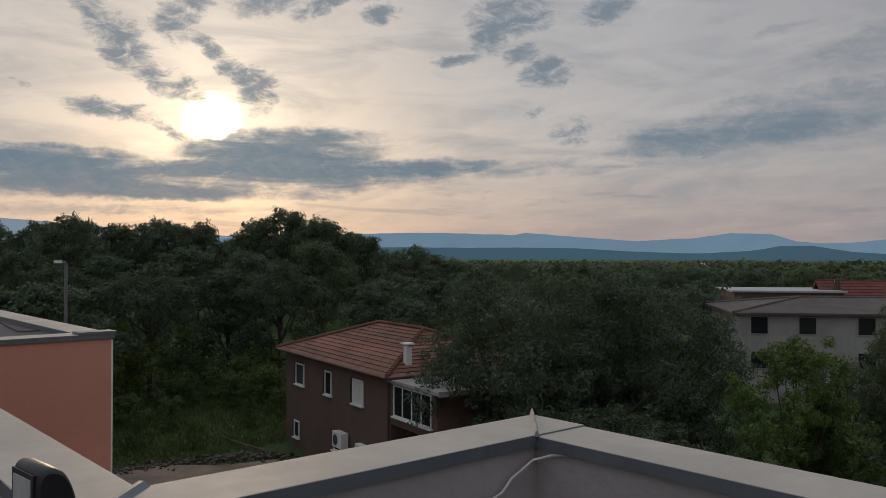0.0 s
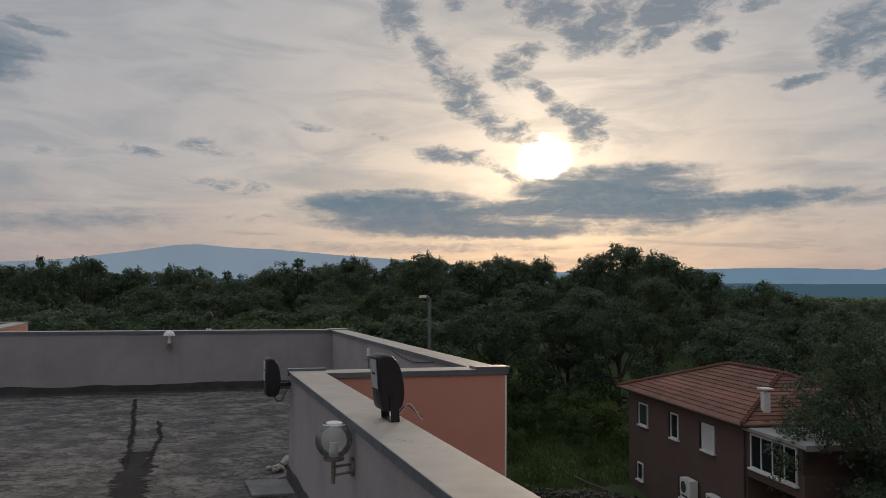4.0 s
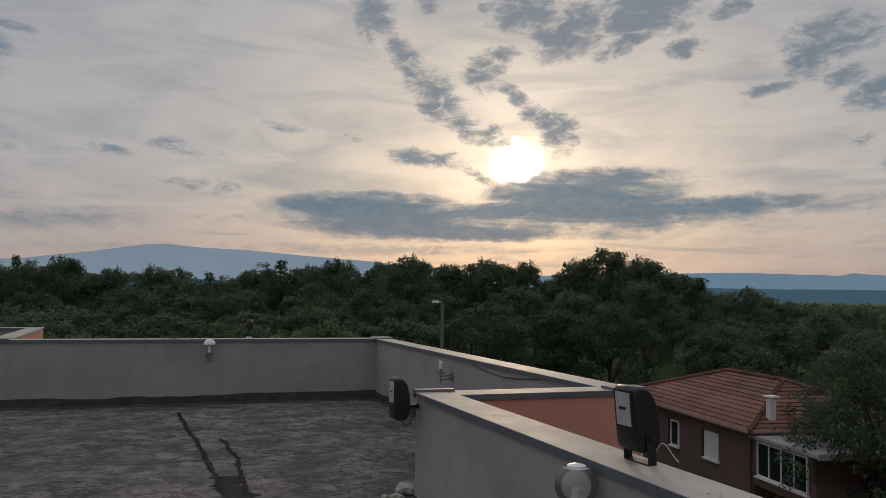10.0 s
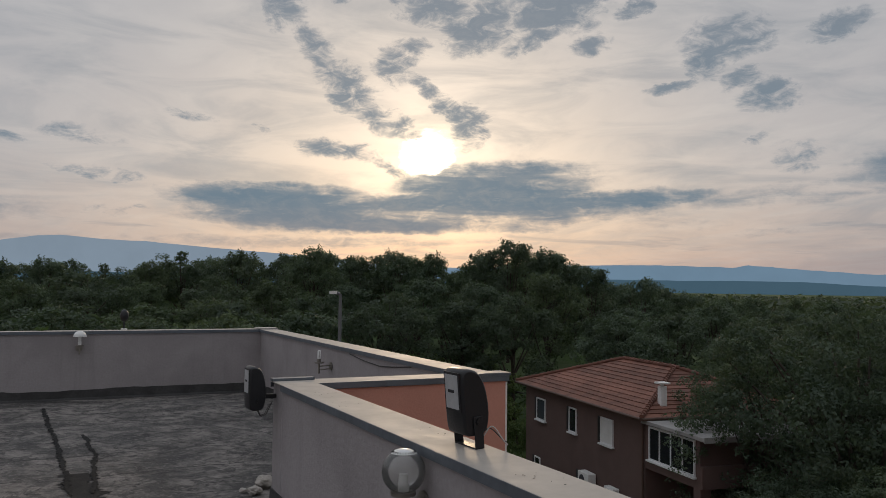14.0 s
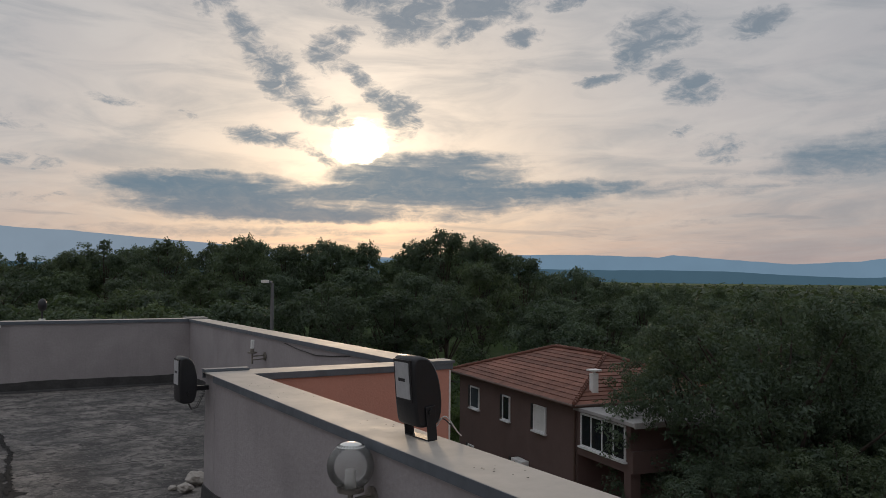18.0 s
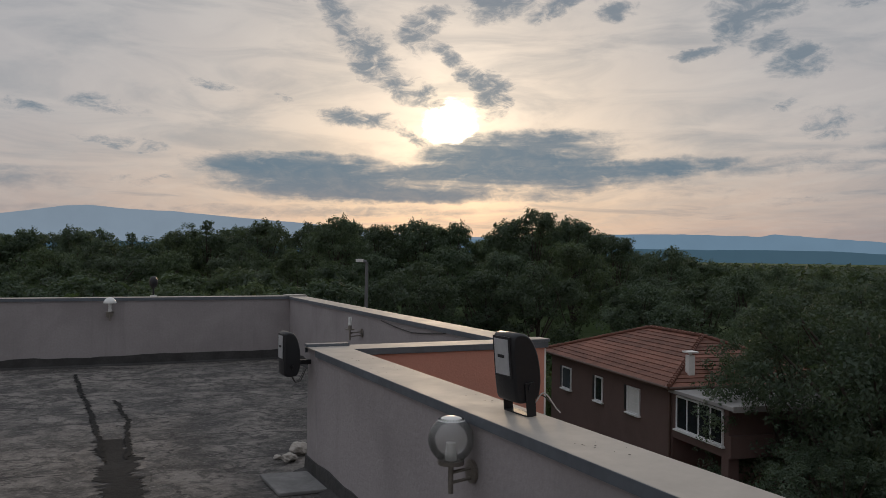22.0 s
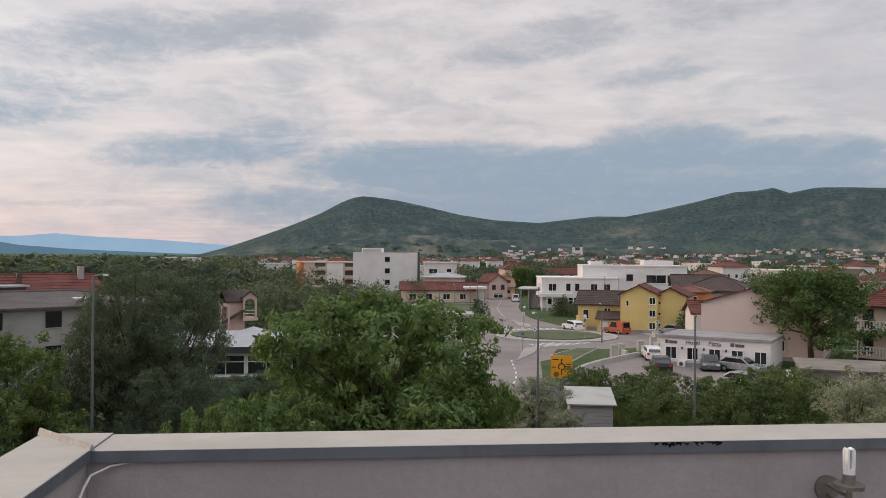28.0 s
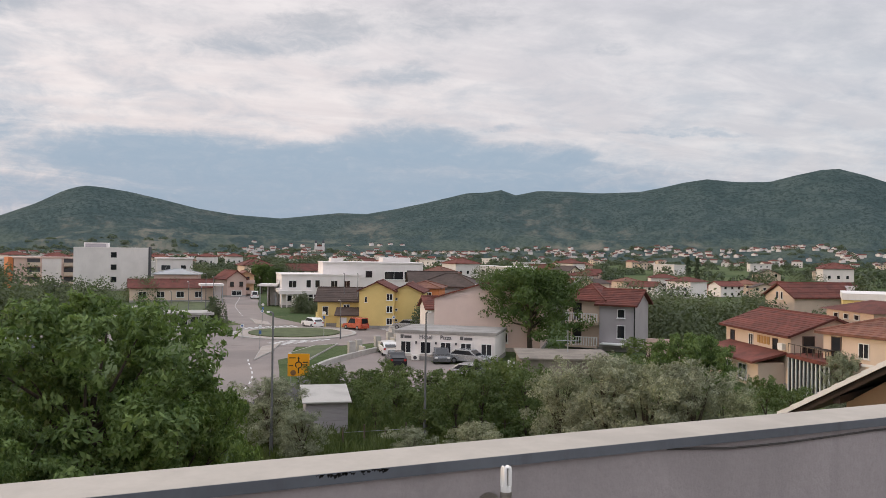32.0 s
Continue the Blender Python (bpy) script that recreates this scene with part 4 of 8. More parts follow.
# ---------------------------------------------------------------- lamps and cables on the parapets
def floodlight(m, label, yoke="foot"):
    """Street-type floodlight: tapered black housing with domed back, glass window with reflector, lamp, yoke and knob."""
    f = thing("floodlight", m, label, "floodlight", "floodlights on the parapets")
    prof = [(-0.072, 0.0), (-0.088, 0.05), (-0.090, 0.37), (-0.070, 0.404), (-0.020, 0.404), (0.034, 0.378), (0.072, 0.30), (0.088, 0.20), (0.088, 0.10), (0.066, 0.02), (0.030, 0.0)]
    for _ in range(2):
        prof = [(p[0] * k + q[0] * (1 - k), p[1] * k + q[1] * (1 - k)) for p, q in zip(prof, prof[1:] + prof[:1]) for k in (0.75, 0.25)]
    m1 = Mesh()
    n = len(prof)
    rings = [(-0.106, 0.84), (-0.101, 0.93), (-0.086, 0.99), (0.0, 1.0), (0.086, 0.99), (0.101, 0.93), (0.106, 0.84)]
    vs = []
    for x, k in rings:
        vs += [(x, y * k, 0.19 + (z - 0.19) * (0.5 + k / 2)) for y, z in prof]
    m1.add(vs, [tuple(range(n))[::-1], tuple(range(6 * n, 7 * n))])
    m1.add(vs, [(r * n + i, r * n + (i + 1) % n, (r + 1) * n + (i + 1) % n, (r + 1) * n + i) for r in range(6) for i in range(n)], True)
    part("housing", m1, "black_metal", f, "matt black cast housing")
    part("bezel", Mesh().box(-0.084, 0.084, -0.093, -0.086, 0.150, 0.385), "black_metal", f)
    w = part("glass_window", Mesh().box(-0.068, 0.068, -0.0965, -0.093, 0.165, 0.370), "reflector", f, "glazed opening with bright reflector")
    part("lamp_tube", Mesh().box(-0.036, 0.028, -0.0985, -0.0965, 0.262, 0.280), "black_metal", w)
    k = Mesh()
    if yoke == "foot":
        k.box(-0.118, 0.118, -0.03, 0.03, -0.075, -0.066).box(-0.118, -0.111, -0.03, 0.03, -0.075, 0.12).box(0.111, 0.118, -0.03, 0.03, -0.075, 0.12)
    elif yoke == "side":
        k.box(-0.165, -0.095, -0.025, 0.025, 0.08, 0.15)
    else:
        k.box(-0.02, 0.02, 0.07, 0.265, 0.10, 0.14).box(-0.05, 0.05, 0.255, 0.265, 0.05, 0.19)
    part("yoke", k, "black_metal", f, "bent steel mounting yoke", 0.003)
    part("knob", Mesh().tube([(0.117, 0, 0.09), (0.128, 0, 0.09)], 0.018, 12), "black_metal", f)
    part("knob", Mesh().tube([(-0.128, 0, 0.09), (-0.117, 0, 0.09)], 0.022, 12), "steel", f)
    c = [(0.05 + 0.05 * u, 0.05 + 0.15 * u, -0.03 + 0.11 * math.sin(u * 2.9) ** 2 * (1.2 - u) - 0.06 * u * u) for u in (i / 12 for i in range(13))] if yoke == "foot" else [(0.0, 0.03, 0.0), (0.02, 0.06, -0.06), (0.0, 0.12, -0.05), (0.0, 0.18, 0.06)]
    part("cable", Mesh().tube(c, 0.004 if yoke == "foot" else 0.005, 6), "cable_white" if yoke == "foot" else "cable_dark", f, "loose supply lead")
    part("cable", Mesh().tube([(x * 0.9 - 0.012, y * (0.85 + 0.2 * i / 12), z * 0.8 - 0.006) for i, (x, y, z) in enumerate(c)], 0.0035, 6), "cable_dark", f, "loose supply lead")
    return f


FLOOD = Matrix.Diagonal((0.84, 0.76, 0.86, 1))
floodlight(pose(1.585, 4.06, CAP + 0.0605, 5, 0, -87) @ Matrix.Diagonal((0.86, 0.84, 0.805, 1)), "black floodlight standing on a metal parapet capping")
floodlight(pose(1.300, 0.985, 0.812, 0, 0, -84) @ Matrix.Diagonal((0.80, 0.62, 0.86, 1)), "black floodlight bracketed beside a stepped parapet corner", "side")
floodlight(pose(1.225, 7.00, 0.715, 0, 0, -88) @ FLOOD, "black floodlight bracketed to the end of a parapet", "arm")
floodlight(pose(-3.30, 14.98, 0.715, 0, 0, -82) @ FLOOD, "black floodlight bracketed to a far parapet corner", "arm")


def wall_lamp(m, kind, label, reach=0.17):
    """Steel wall bracket with a lamp holder; a glass globe, a broken half globe, or a bare energy-saving bulb."""
    w = thing("wall_lamp", m, label, "wall lamp", "wall lamps of the terrace")
    part("wall_plate", Mesh().tube([(0, 0, 0), (0, -0.014, 0)], 0.055, 20), "steel", w, "round steel wall plate")
    part("arm", Mesh().tube([(0, -0.012, 0.016), (0, 0.005 - reach, 0.004)], 0.008, 8), "steel", w)
    part("arm", Mesh().tube([(0, -0.012, -0.030), (0, 0.005 - reach, -0.042)], 0.008, 8), "steel", w)
    part("stem", Mesh().tube([(0, -reach, -0.09), (0, -reach, 0.045)], 0.013, 12), "steel", w)
    part("dish", Mesh().tube([(0, -reach, 0.045), (0, -reach, 0.062)], 0.062, 24), "steel", w, "round steel gallery")
    part("lamp_holder", Mesh().tube([(0, -reach, 0.062), (0, -reach, 0.105)], 0.026, 16), "steel" if kind == "bulb" else "white_plastic", w)
    if kind == "globe":
        g = part("globe", Mesh().ball((0, -reach, 0.158), 0.107, 32, 20, 1.0, 0.13, 1.0), "clear_globe", w, "hazy clear glass globe")
        part("cap_dome", Mesh().ball((0, -reach, 0.158), 0.1085, 32, 5, 1.0, 0.80, 1.0), "white_plastic", g, "white vented top dome")
        part("socket", Mesh().tube([(0, -reach, 0.105), (0, -reach, 0.142)], 0.023, 16), "white_plastic", w, "white porcelain socket")
        vent = Mesh()
        for i in range(26):
            a = 2 * math.pi * i / 26
            c, s = math.cos(a), math.sin(a)
            vent.tube([(0.050 * c, -reach + 0.050 * s, 0.2555), (0.061 * c, -reach + 0.061 * s, 0.2485)], 0.0022, 4)
        part("vent_slots", vent, "sign_black", g)
    elif kind == "half":
        part("half_globe", Mesh().ball((0, -reach, 0.19), 0.10, 28, 8, 1.0, 0.52, 1.0), "white_plastic", w, "white upper half of a globe")
        part("bulb", Mesh().tube([(0, -reach, 0.105), (0, -reach, 0.19)], 0.024, 12), "white_plastic", w)
    else:
        part("bulb_base", Mesh().tube([(0, -reach, 0.100), (0, -reach, 0.130)], 0.024, 18), "white_plastic", w, "white plastic bulb base")
        for dx, dy in ((-0.012, 0.010), (0.012, 0.010), (-0.012, -0.010), (0.012, -0.010)):
            part("bulb_tube", Mesh().tube([(dx, -reach + dy, 0.128), (dx, -reach + dy, 0.205), (dx * 0.7, -reach + dy * 0.7, 0.211)], 0.0095, 10), "white_plastic", w)
    return w


wall_lamp(pose(1.393, 4.15, 0.657, 0, 0, -90), "globe", "wall lamp with hazy glass globe on a grey parapet", 0.114)
wall_lamp(pose(3.166, 10.93, 0.64, 0, 0, -90), "bulb", "wall lamp without its globe, bare white bulb")
wall_lamp(pose(0.22, 14.90, 0.66, 0, 0, 0), "half", "wall lamp with a broken white half globe")
wall_lamp(pose(3.216, -2.08, 0.710, 0, 0, -90), "bulb", "wall lamp with bare white bulb under the capping")

cb = thing("cable", (0, 0, 0), "thin white cable hanging loose down a parapet corner", "cable")
part("lead", Mesh().tube([(3.212, 0.93, 0.878), (3.205, 1.0, 0.865), (3.16, 1.065, 0.840), (3.10, 1.070, 0.810), (3.04, 1.065, 0.790), (2.99, 1.07, 0.740), (2.90, 1.07, 0.715), (2.84, 1.068, 0.675), (2.78, 1.068, 0.525), (2.75, 1.07, 0.200), (2.74, 1.05, 0.000)], 0.006, 6), "cable_white", cb)
cb2 = thing("cable", (0, 0, 0), "dark cable sagging along a parapet under the capping", "cable")
part("lead", Mesh().tube([(3.162, 10.2, 0.86), (3.162, 9.7, 0.82), (3.162, 9.2, 0.80), (3.162, 8.8, 0.825), (3.162, 8.3, 0.87)], 0.006, 6), "cable_dark", cb2)
cb3 = thing("cable", (0, 0, 0), "grey cable running along a parapet under the capping", "cable")
part("lead", Mesh().tube([(3.214, -3.1, 0.875), (3.213, -3.5, 0.845), (3.213, -3.9, 0.840), (3.214, -4.6, 0.855), (3.214, -6.5, 0.855)], 0.006, 6), "cable_dark", cb3)

sp = thing("spotlight", (0.90, 15.03, CAP + 0.005), "small black spotlight on a parapet capping", "spotlight")
part("base", Mesh().tube([(0, 0, 0), (0, 0, 0.03)], 0.05, 14), "white_plastic", sp)
part("stem", Mesh().tube([(0, 0, 0.03), (0, 0.01, 0.16)], 0.014, 8), "black_metal", sp)
part("head", Mesh().ball((0, 0, 0.245), 0.068, 20, 14, 1.5), "black_metal", sp, "rounded black reflector head")
wd = thing("weed", (-0.35, 15.08, CAP + 0.004), "small dry weed growing at a capping joint", "weed")
wm = Mesh()
rw = random.Random(4)
for i in range(34):
    a, b = rw.uniform(0, 6.28), rw.uniform(0.03, 0.13)
    p = Vector((math.cos(a) * b, math.sin(a) * b * 0.4, 0.0))
    wm.add([p * 0.2, p + Vector((0.014, 0, 0.07 * rw.random())), p * 1.3 + Vector((0, 0, 0.02 + 0.07 * rw.random()))], [(0, 1, 2)])
part("leaves", wm, "fresh_leaf", wd)
# droppings and dents on the capping
spk = thing("capping_dirt", (0, 0, 0), "small dirt specks on the metal capping", "dirt", kind="stuff")
dm = Mesh()
for i in range(40):
    x, y = 1.53 + rw.uniform(-0.11, 0.11), rw.choice((4.45, 5.6, 3.3, 6.1)) + rw.uniform(-0.14, 0.14)
    r = rw.uniform(0.002, 0.006)
    dm.add([(x + r * math.cos(k) * rw.uniform(0.6, 1.5), y + r * math.sin(k), CAP + 0.0015) for k in (0, 1.25, 2.5, 3.8, 5.0)], [(0, 1, 2, 3, 4)])
for i in range(60):
    y = -1.43 + rw.uniform(-0.16, 0.16)
    z = 0.928 - abs(rw.gauss(0, 0.006))
    dm.add([(3.1965, y - 0.008, z), (3.1965, y + 0.008, z), (3.1965, y + 0.003, z - rw.uniform(0.004, 0.014))], [(0, 1, 2)])
part("specks", dm, "bitumen", spk)

# ---------------------------------------------------------------- ground, hills, far mountains
def smooth(a, b, v):
    t = min(max((v - a) / (b - a), 0.0), 1.0)
    return t * t * (3 - 2 * t)


def bearing(x, y):
    return math.degrees(math.atan2(x, y))


def ground_z(x, y):
    r, a = math.hypot(x, y), bearing(x, y)
    wood = smooth(-75, -40, a) * (1 - smooth(33, 50, a))
    return GROUND + 4.6 * wood * smooth(40, 110, r) + 0.25 * noise.noise(Vector((x, y, 0)) * 0.02) * smooth(20, 60, r) * (1 - smooth(33, 48, a))


gm = Mesh()
radii = [0, 6, 12, 18, 24, 30, 38, 46, 56, 68, 82, 98, 118, 145, 180, 230, 300, 400, 550, 800, 1200, 1800, 2600, 3600, 4950]
NS = 144
gv = [(0, 0, GROUND)]
for r in radii[1:]:
    for i in range(NS):
        a = 2 * math.pi * i / NS
        gv.append((r * math.sin(a), r * math.cos(a), ground_z(r * math.sin(a), r * math.cos(a))))
gf = [(0, 1 + (i + 1) % NS, 1 + i) for i in range(NS)]
for k in range(len(radii) - 2):
    o = 1 + k * NS
    gf += [(o + i, o + (i + 1) % NS, o + NS + (i + 1) % NS, o + NS + i) for i in range(NS)]
gm.add(gv, gf, True)
tagged(part("ground", gm, "meadow"), "green meadow and scrub plain reaching the hills", "ground", kind="structure")


def profile(pts, a):
    for (a0, e0), (a1, e1) in zip(pts[:-1], pts[1:]):
        if a0 <= a <= a1:
            return e0 + (e1 - e0) * (a - a0) / (a1 - a0)
    return pts[0][1] if a < pts[0][0] else pts[-1][1]


HILL = [(74, -0.5), (78.5, -0.2), (80.9, 0.47), (82.9, 1.17), (85, 1.96), (87.1, 2.85), (88.7, 3.74), (89.8, 4.09), (90.8, 4.04), (92.6, 3.79), (94.6, 3.37),
        (96.9, 2.83), (99.3, 2.47), (102.5, 2.28), (104.9, 2.56), (106.5, 2.74), (108.5, 2.72), (110.5, 3.1), (112.9, 3.63), (114.5, 4.03), (115.6, 4.31),
        (116.8, 4.35), (118, 4.54), (119, 4.18), (120.6, 4.5), (122.5, 4.45), (124.8, 4.34), (127.5, 4.42), (129, 4.7), (130.5, 5.04), (132, 5.25),
        (133.8, 5.03), (135.9, 5.0), (137.6, 5.42), (139, 5.7), (140, 5.74), (141.5, 5.28), (143.5, 4.5), (150, 3.6), (160, 2.2), (175, 1.0)]
HILL_NEAR, HILL_TOP = 1150.0, 3000.0


def hill_z(a, r):
    top = 1.7 + HILL_TOP * math.tan(radians(profile(HILL, a)))
    s = (r - HILL_NEAR) / (HILL_TOP - HILL_NEAR)
    if s <= 0:
        return GROUND
    x, y = polar(a, r)
    rough = 26 * noise.fractal(Vector((x, y, 0)) * 0.0021, 0.9, 2.1, 4) * s * (1 - s) * 4 * smooth(0, 120, top)
    return GROUND + (top - GROUND) * (0.10 * s + 0.90 * s ** 1.9) + rough


hm = Mesh()
HA = [74 + 0.5 * i for i in range(205)]
HR = [HILL_NEAR + (HILL_TOP - HILL_NEAR) * k / 30 for k in range(31)]
hv = [(*polar(a, r), hill_z(a, r) - (0.6 if r == HILL_NEAR else 0)) for r in HR for a in HA]
hv += [(*polar(a, HILL_TOP + 500), GROUND - 5) for a in HA]
n = len(HA)
hm.add(hv, [(k * n + i, k * n + i + 1, (k + 1) * n + i + 1, (k + 1) * n + i) for k in range(len(HR)) for i in range(n - 1)], True)
tagged(part("hill", hm, "hazy_scrub_hill"), "long green hills of scrub with bare rocky slopes, haze blue in their colour", "hill", kind="structure")

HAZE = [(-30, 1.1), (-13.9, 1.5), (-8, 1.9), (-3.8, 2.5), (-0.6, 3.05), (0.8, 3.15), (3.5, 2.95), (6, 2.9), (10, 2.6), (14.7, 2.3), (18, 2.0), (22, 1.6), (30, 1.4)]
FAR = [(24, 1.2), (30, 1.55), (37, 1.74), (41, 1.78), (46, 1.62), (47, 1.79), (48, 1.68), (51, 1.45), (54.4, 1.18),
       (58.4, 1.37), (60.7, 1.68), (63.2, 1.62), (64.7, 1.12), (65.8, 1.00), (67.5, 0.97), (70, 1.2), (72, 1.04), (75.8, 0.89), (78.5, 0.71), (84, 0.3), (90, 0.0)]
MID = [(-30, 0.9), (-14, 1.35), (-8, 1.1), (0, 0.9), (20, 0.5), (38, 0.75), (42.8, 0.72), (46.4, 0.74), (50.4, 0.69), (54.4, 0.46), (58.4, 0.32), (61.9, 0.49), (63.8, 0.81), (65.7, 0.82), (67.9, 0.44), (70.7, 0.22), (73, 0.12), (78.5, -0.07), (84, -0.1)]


def mountain(name, prof, r, material, label, rough):
    m = Mesh()
    az = [prof[0][0] + 0.25 * i for i in range(int((prof[-1][0] - prof[0][0]) / 0.25) + 1)]
    vs = []
    for a in az:
        e = profile(prof, a) + rough * noise.fractal(Vector((a * 0.9, r, 0)), 1.0, 2.2, 4)
        vs += [(*polar(a, r), -40), (*polar(a, r + 60), 1.7 + (r + 60) * math.tan(radians(e)))]
    m.add(vs, [(2 * i, 2 * i + 2, 2 * i + 3, 2 * i + 1) for i in range(len(az) - 1)], True)
    tagged(part(name, m, material), label, "backdrop", kind="structure")


mountain("backdrop", HAZE, 4900, "mountain_haze", "pale mountain sheet with evening haze painted into its glow", 0.02)
mountain("backdrop", FAR, 4780, "mountain_far", "pale blue far mountain range with haze painted into its glow", 0.035)
mountain("backdrop", MID, 4400, "mountain_mid", "darker wooded ridge before the mountains, haze blue painted into its glow", 0.02)


# ---------------------------------------------------------------- roads, roundabout, car park
def strip(pts, width, z0, z1):
    pts = [Vector((*p, 0)) for p in pts]
    m = Mesh()
    L, R = [], []
    for i, p in enumerate(pts):
        d = (pts[min(i + 1, len(pts) - 1)] - pts[max(i - 1, 0)]).normalized()
        s = Vector((-d.y, d.x, 0))
        w = width[i] if isinstance(width, (list, tuple)) else width
        L.append(p + s * w / 2)
        R.append(p - s * w / 2)
    for i in range(len(pts) - 1):
        q = [L[i], R[i], R[i + 1], L[i + 1]]
        m.add([(v.x, v.y, z0) for v in q] + [(v.x, v.y, z1) for v in q],
              [(4, 5, 6, 7), (0, 1, 5, 4), (1, 2, 6, 5), (2, 3, 7, 6), (3, 0, 4, 7)])
    return m


def curve(pts, n=8):
    """A smooth line through the points (Catmull-Rom)."""
    p = [Vector(q) for q in pts]
    p = [p[0] * 2 - p[1]] + p + [p[-1] * 2 - p[-2]]
    out = []
    for i in range(1, len(p) - 2):
        for k in range(n):
            t = k / n
            out.append(0.5 * (2 * p[i] + (p[i + 1] - p[i - 1]) * t + (2 * p[i - 1] - 5 * p[i] + 4 * p[i + 1] - p[i + 2]) * t * t + (3 * p[i] - p[i - 1] - 3 * p[i + 1] + p[i + 2]) * t ** 3))
    return out + [p[-2]]


RC = (108.8, -26.6)


def ring(r0, r1, z0, z1, c=RC, n=64):
    m = Mesh()
    vs = []
    for i in range(n):
        a = 2 * math.pi * i / n
        co, si = math.cos(a), math.sin(a)
        vs += [(c[0] + r0 * co, c[1] + r0 * si, z0), (c[0] + r0 * co, c[1] + r0 * si, z1), (c[0] + r1 * co, c[1] + r1 * si, z1), (c[0] + r1 * co, c[1] + r1 * si, z0)]
    fs = []
    for i in range(n):
        o, q = 4 * i, 4 * ((i + 1) % n)
        fs += [(o, o + 1, q + 1, q), (o + 1, o + 2, q + 2, q + 1), (o + 2, o + 3, q + 3, q + 2)]
    return m.add(vs, fs)


G1 = GROUND + 0.03
road = thing("road", (0, 0, 0), "worn pale grey asphalt streets meeting at a roundabout", "road", kind="structure")
part("circle", ring(8.4, 15.5, GROUND - 0.1, G1 + 0.012), "asphalt", road)
part("lane", strip(curve([(122, -27), (141, -25.2), (165, -28), (190, -33), (222, -39), (270, -46), (360, -58)]), [9] * 24 + [8] * 60, GROUND - 0.1, G1 + 0.004), "asphalt", road)
part("lane", strip(curve([(101, -20), (88, -15.5), (70, -11.5), (55, -6), (42, 2), (30, 16), (18, 24), (0, 28)]), [11] * 10 + [8.5] * 60, GROUND - 0.1, G1), "asphalt", road)
part("lane", strip(curve([(109, -38), (113, -48), (121, -60), (132, -76), (150, -100)]), 7.5, GROUND - 0.1, G1 + 0.008), "asphalt", road)
part("lane", strip(curve([(109, -12), (112, 2), (122, 20), (140, 40)]), 7.5, GROUND - 0.1, G1 + 0.008), "asphalt", road)
part("car_park", Mesh().prism([(60, -12.5), (68, -18.0), (78, -22.6), (86.5, -29.5), (83, -35.5), (76, -33), (70, -38), (61, -31), (56, -20)], GROUND - 0.1, G1 - 0.01), "asphalt", road, "pale worn car park asphalt")
part("entry_patch", Mesh().prism([(57, -10), (66, -15.0), (71.2, -19.8), (66, -22), (58, -17)], GROUND - 0.05, G1 + 0.002), "asphalt_dark", road, "darker asphalt patch at the car park entry")

isl = thing("roundabout_island", (0, 0, 0), "round grass island with pale kerb in the roundabout", "traffic island", kind="structure")
part("kerb", ring(7.9, 8.4, GROUND, G1 + 0.16), "kerb_stone", isl)
part("apron", ring(6.2, 7.9, GROUND, G1 + 0.13), "paving", isl)
part("lawn", ring(0.05, 6.2, GROUND, G1 + 0.24), "lawn", isl)
for nm, pts in (("splitter_island", [(97.5, -22.3), (94, -19.2), (83, -16.2), (89, -19.2)]), ("splitter_island", [(121, -26), (123, -24.3), (134, -25.2), (127, -26.6)]),
                ("verge", [(80.5, -21.0), (88, -25.0), (94.5, -28.5), (93.5, -25.2), (87, -20.6)]), ("verge", [(117, -12), (130, -16.0), (148, -21.5), (180, -26), (190, -14), (150, -5), (122, -3)]),
                ("verge", [(106, -40), (97, -36), (100, -44), (108, -56), (110, -50)])):
    k = thing(nm, (0, 0, 0), "kerbed grass verge beside the roundabout" if nm == "verge" else "pale kerbed splitter island in the road", "verge" if nm == "verge" else "traffic island", kind="structure")
    part("kerb", Mesh().prism(pts, GROUND, G1 + 0.13), "kerb_stone", k)
    c = Vector((sum(p[0] for p in pts) / len(pts), sum(p[1] for p in pts) / len(pts)))
    ins = [tuple(c + (Vector(p) - c) * 0.90) for p in pts]
    part("top", Mesh().prism(ins, GROUND, G1 + 0.15), "lawn" if nm == "verge" else "paving", k)

marks = thing("road_markings", (0, 0, 0), "worn white road markings and zebra crossings", "road marking", kind="stuff")
mk = Mesh()
for c0, d0, nn in (((118.5, -25.8), (0.18, -0.98), 9), ((99.0, -24.5), (-0.5, 0.86), 9), ((112, -41.5), (1, 0), 6)):
    for i in range(nn):
        px, py = c0[0] + d0[0] * (i - nn / 2) * 0.95, c0[1] + d0[1] * (i - nn / 2) * 0.95
        ux, uy = d0
        vx, vy = -uy, ux
        mk.add([(px + ux * a * 0.25 + vx * b * 1.5, py + uy * a * 0.25 + vy * b * 1.5, G1 + 0.018) for a, b in ((-1, -1), (1, -1), (1, 1), (-1, 1))], [(0, 1, 2, 3)])
line = curve([(141, -25.2), (165, -28), (190, -33), (222, -39), (270, -46)], 14)
for i in range(0, len(line) - 1, 2):
    s = strip([tuple(line[i]), tuple(line[i + 1])], 0.16, G1 + 0.014, G1 + 0.016)
    mk.add(s.v, s.f)
for off in (2.0, -2.0):
    line = curve([(84, -14.0 + off * 0.9), (70, -11.5 + off), (55, -6 + off)], 10)
    for i in range(0, len(line) - 1, 1 if off > 0 else 2):
        s = strip([tuple(line[i]), tuple(line[i + 1])], 0.15, G1 + 0.010, G1 + 0.012)
        mk.add(s.v, s.f)
part("paint", mk, "road_paint", marks)

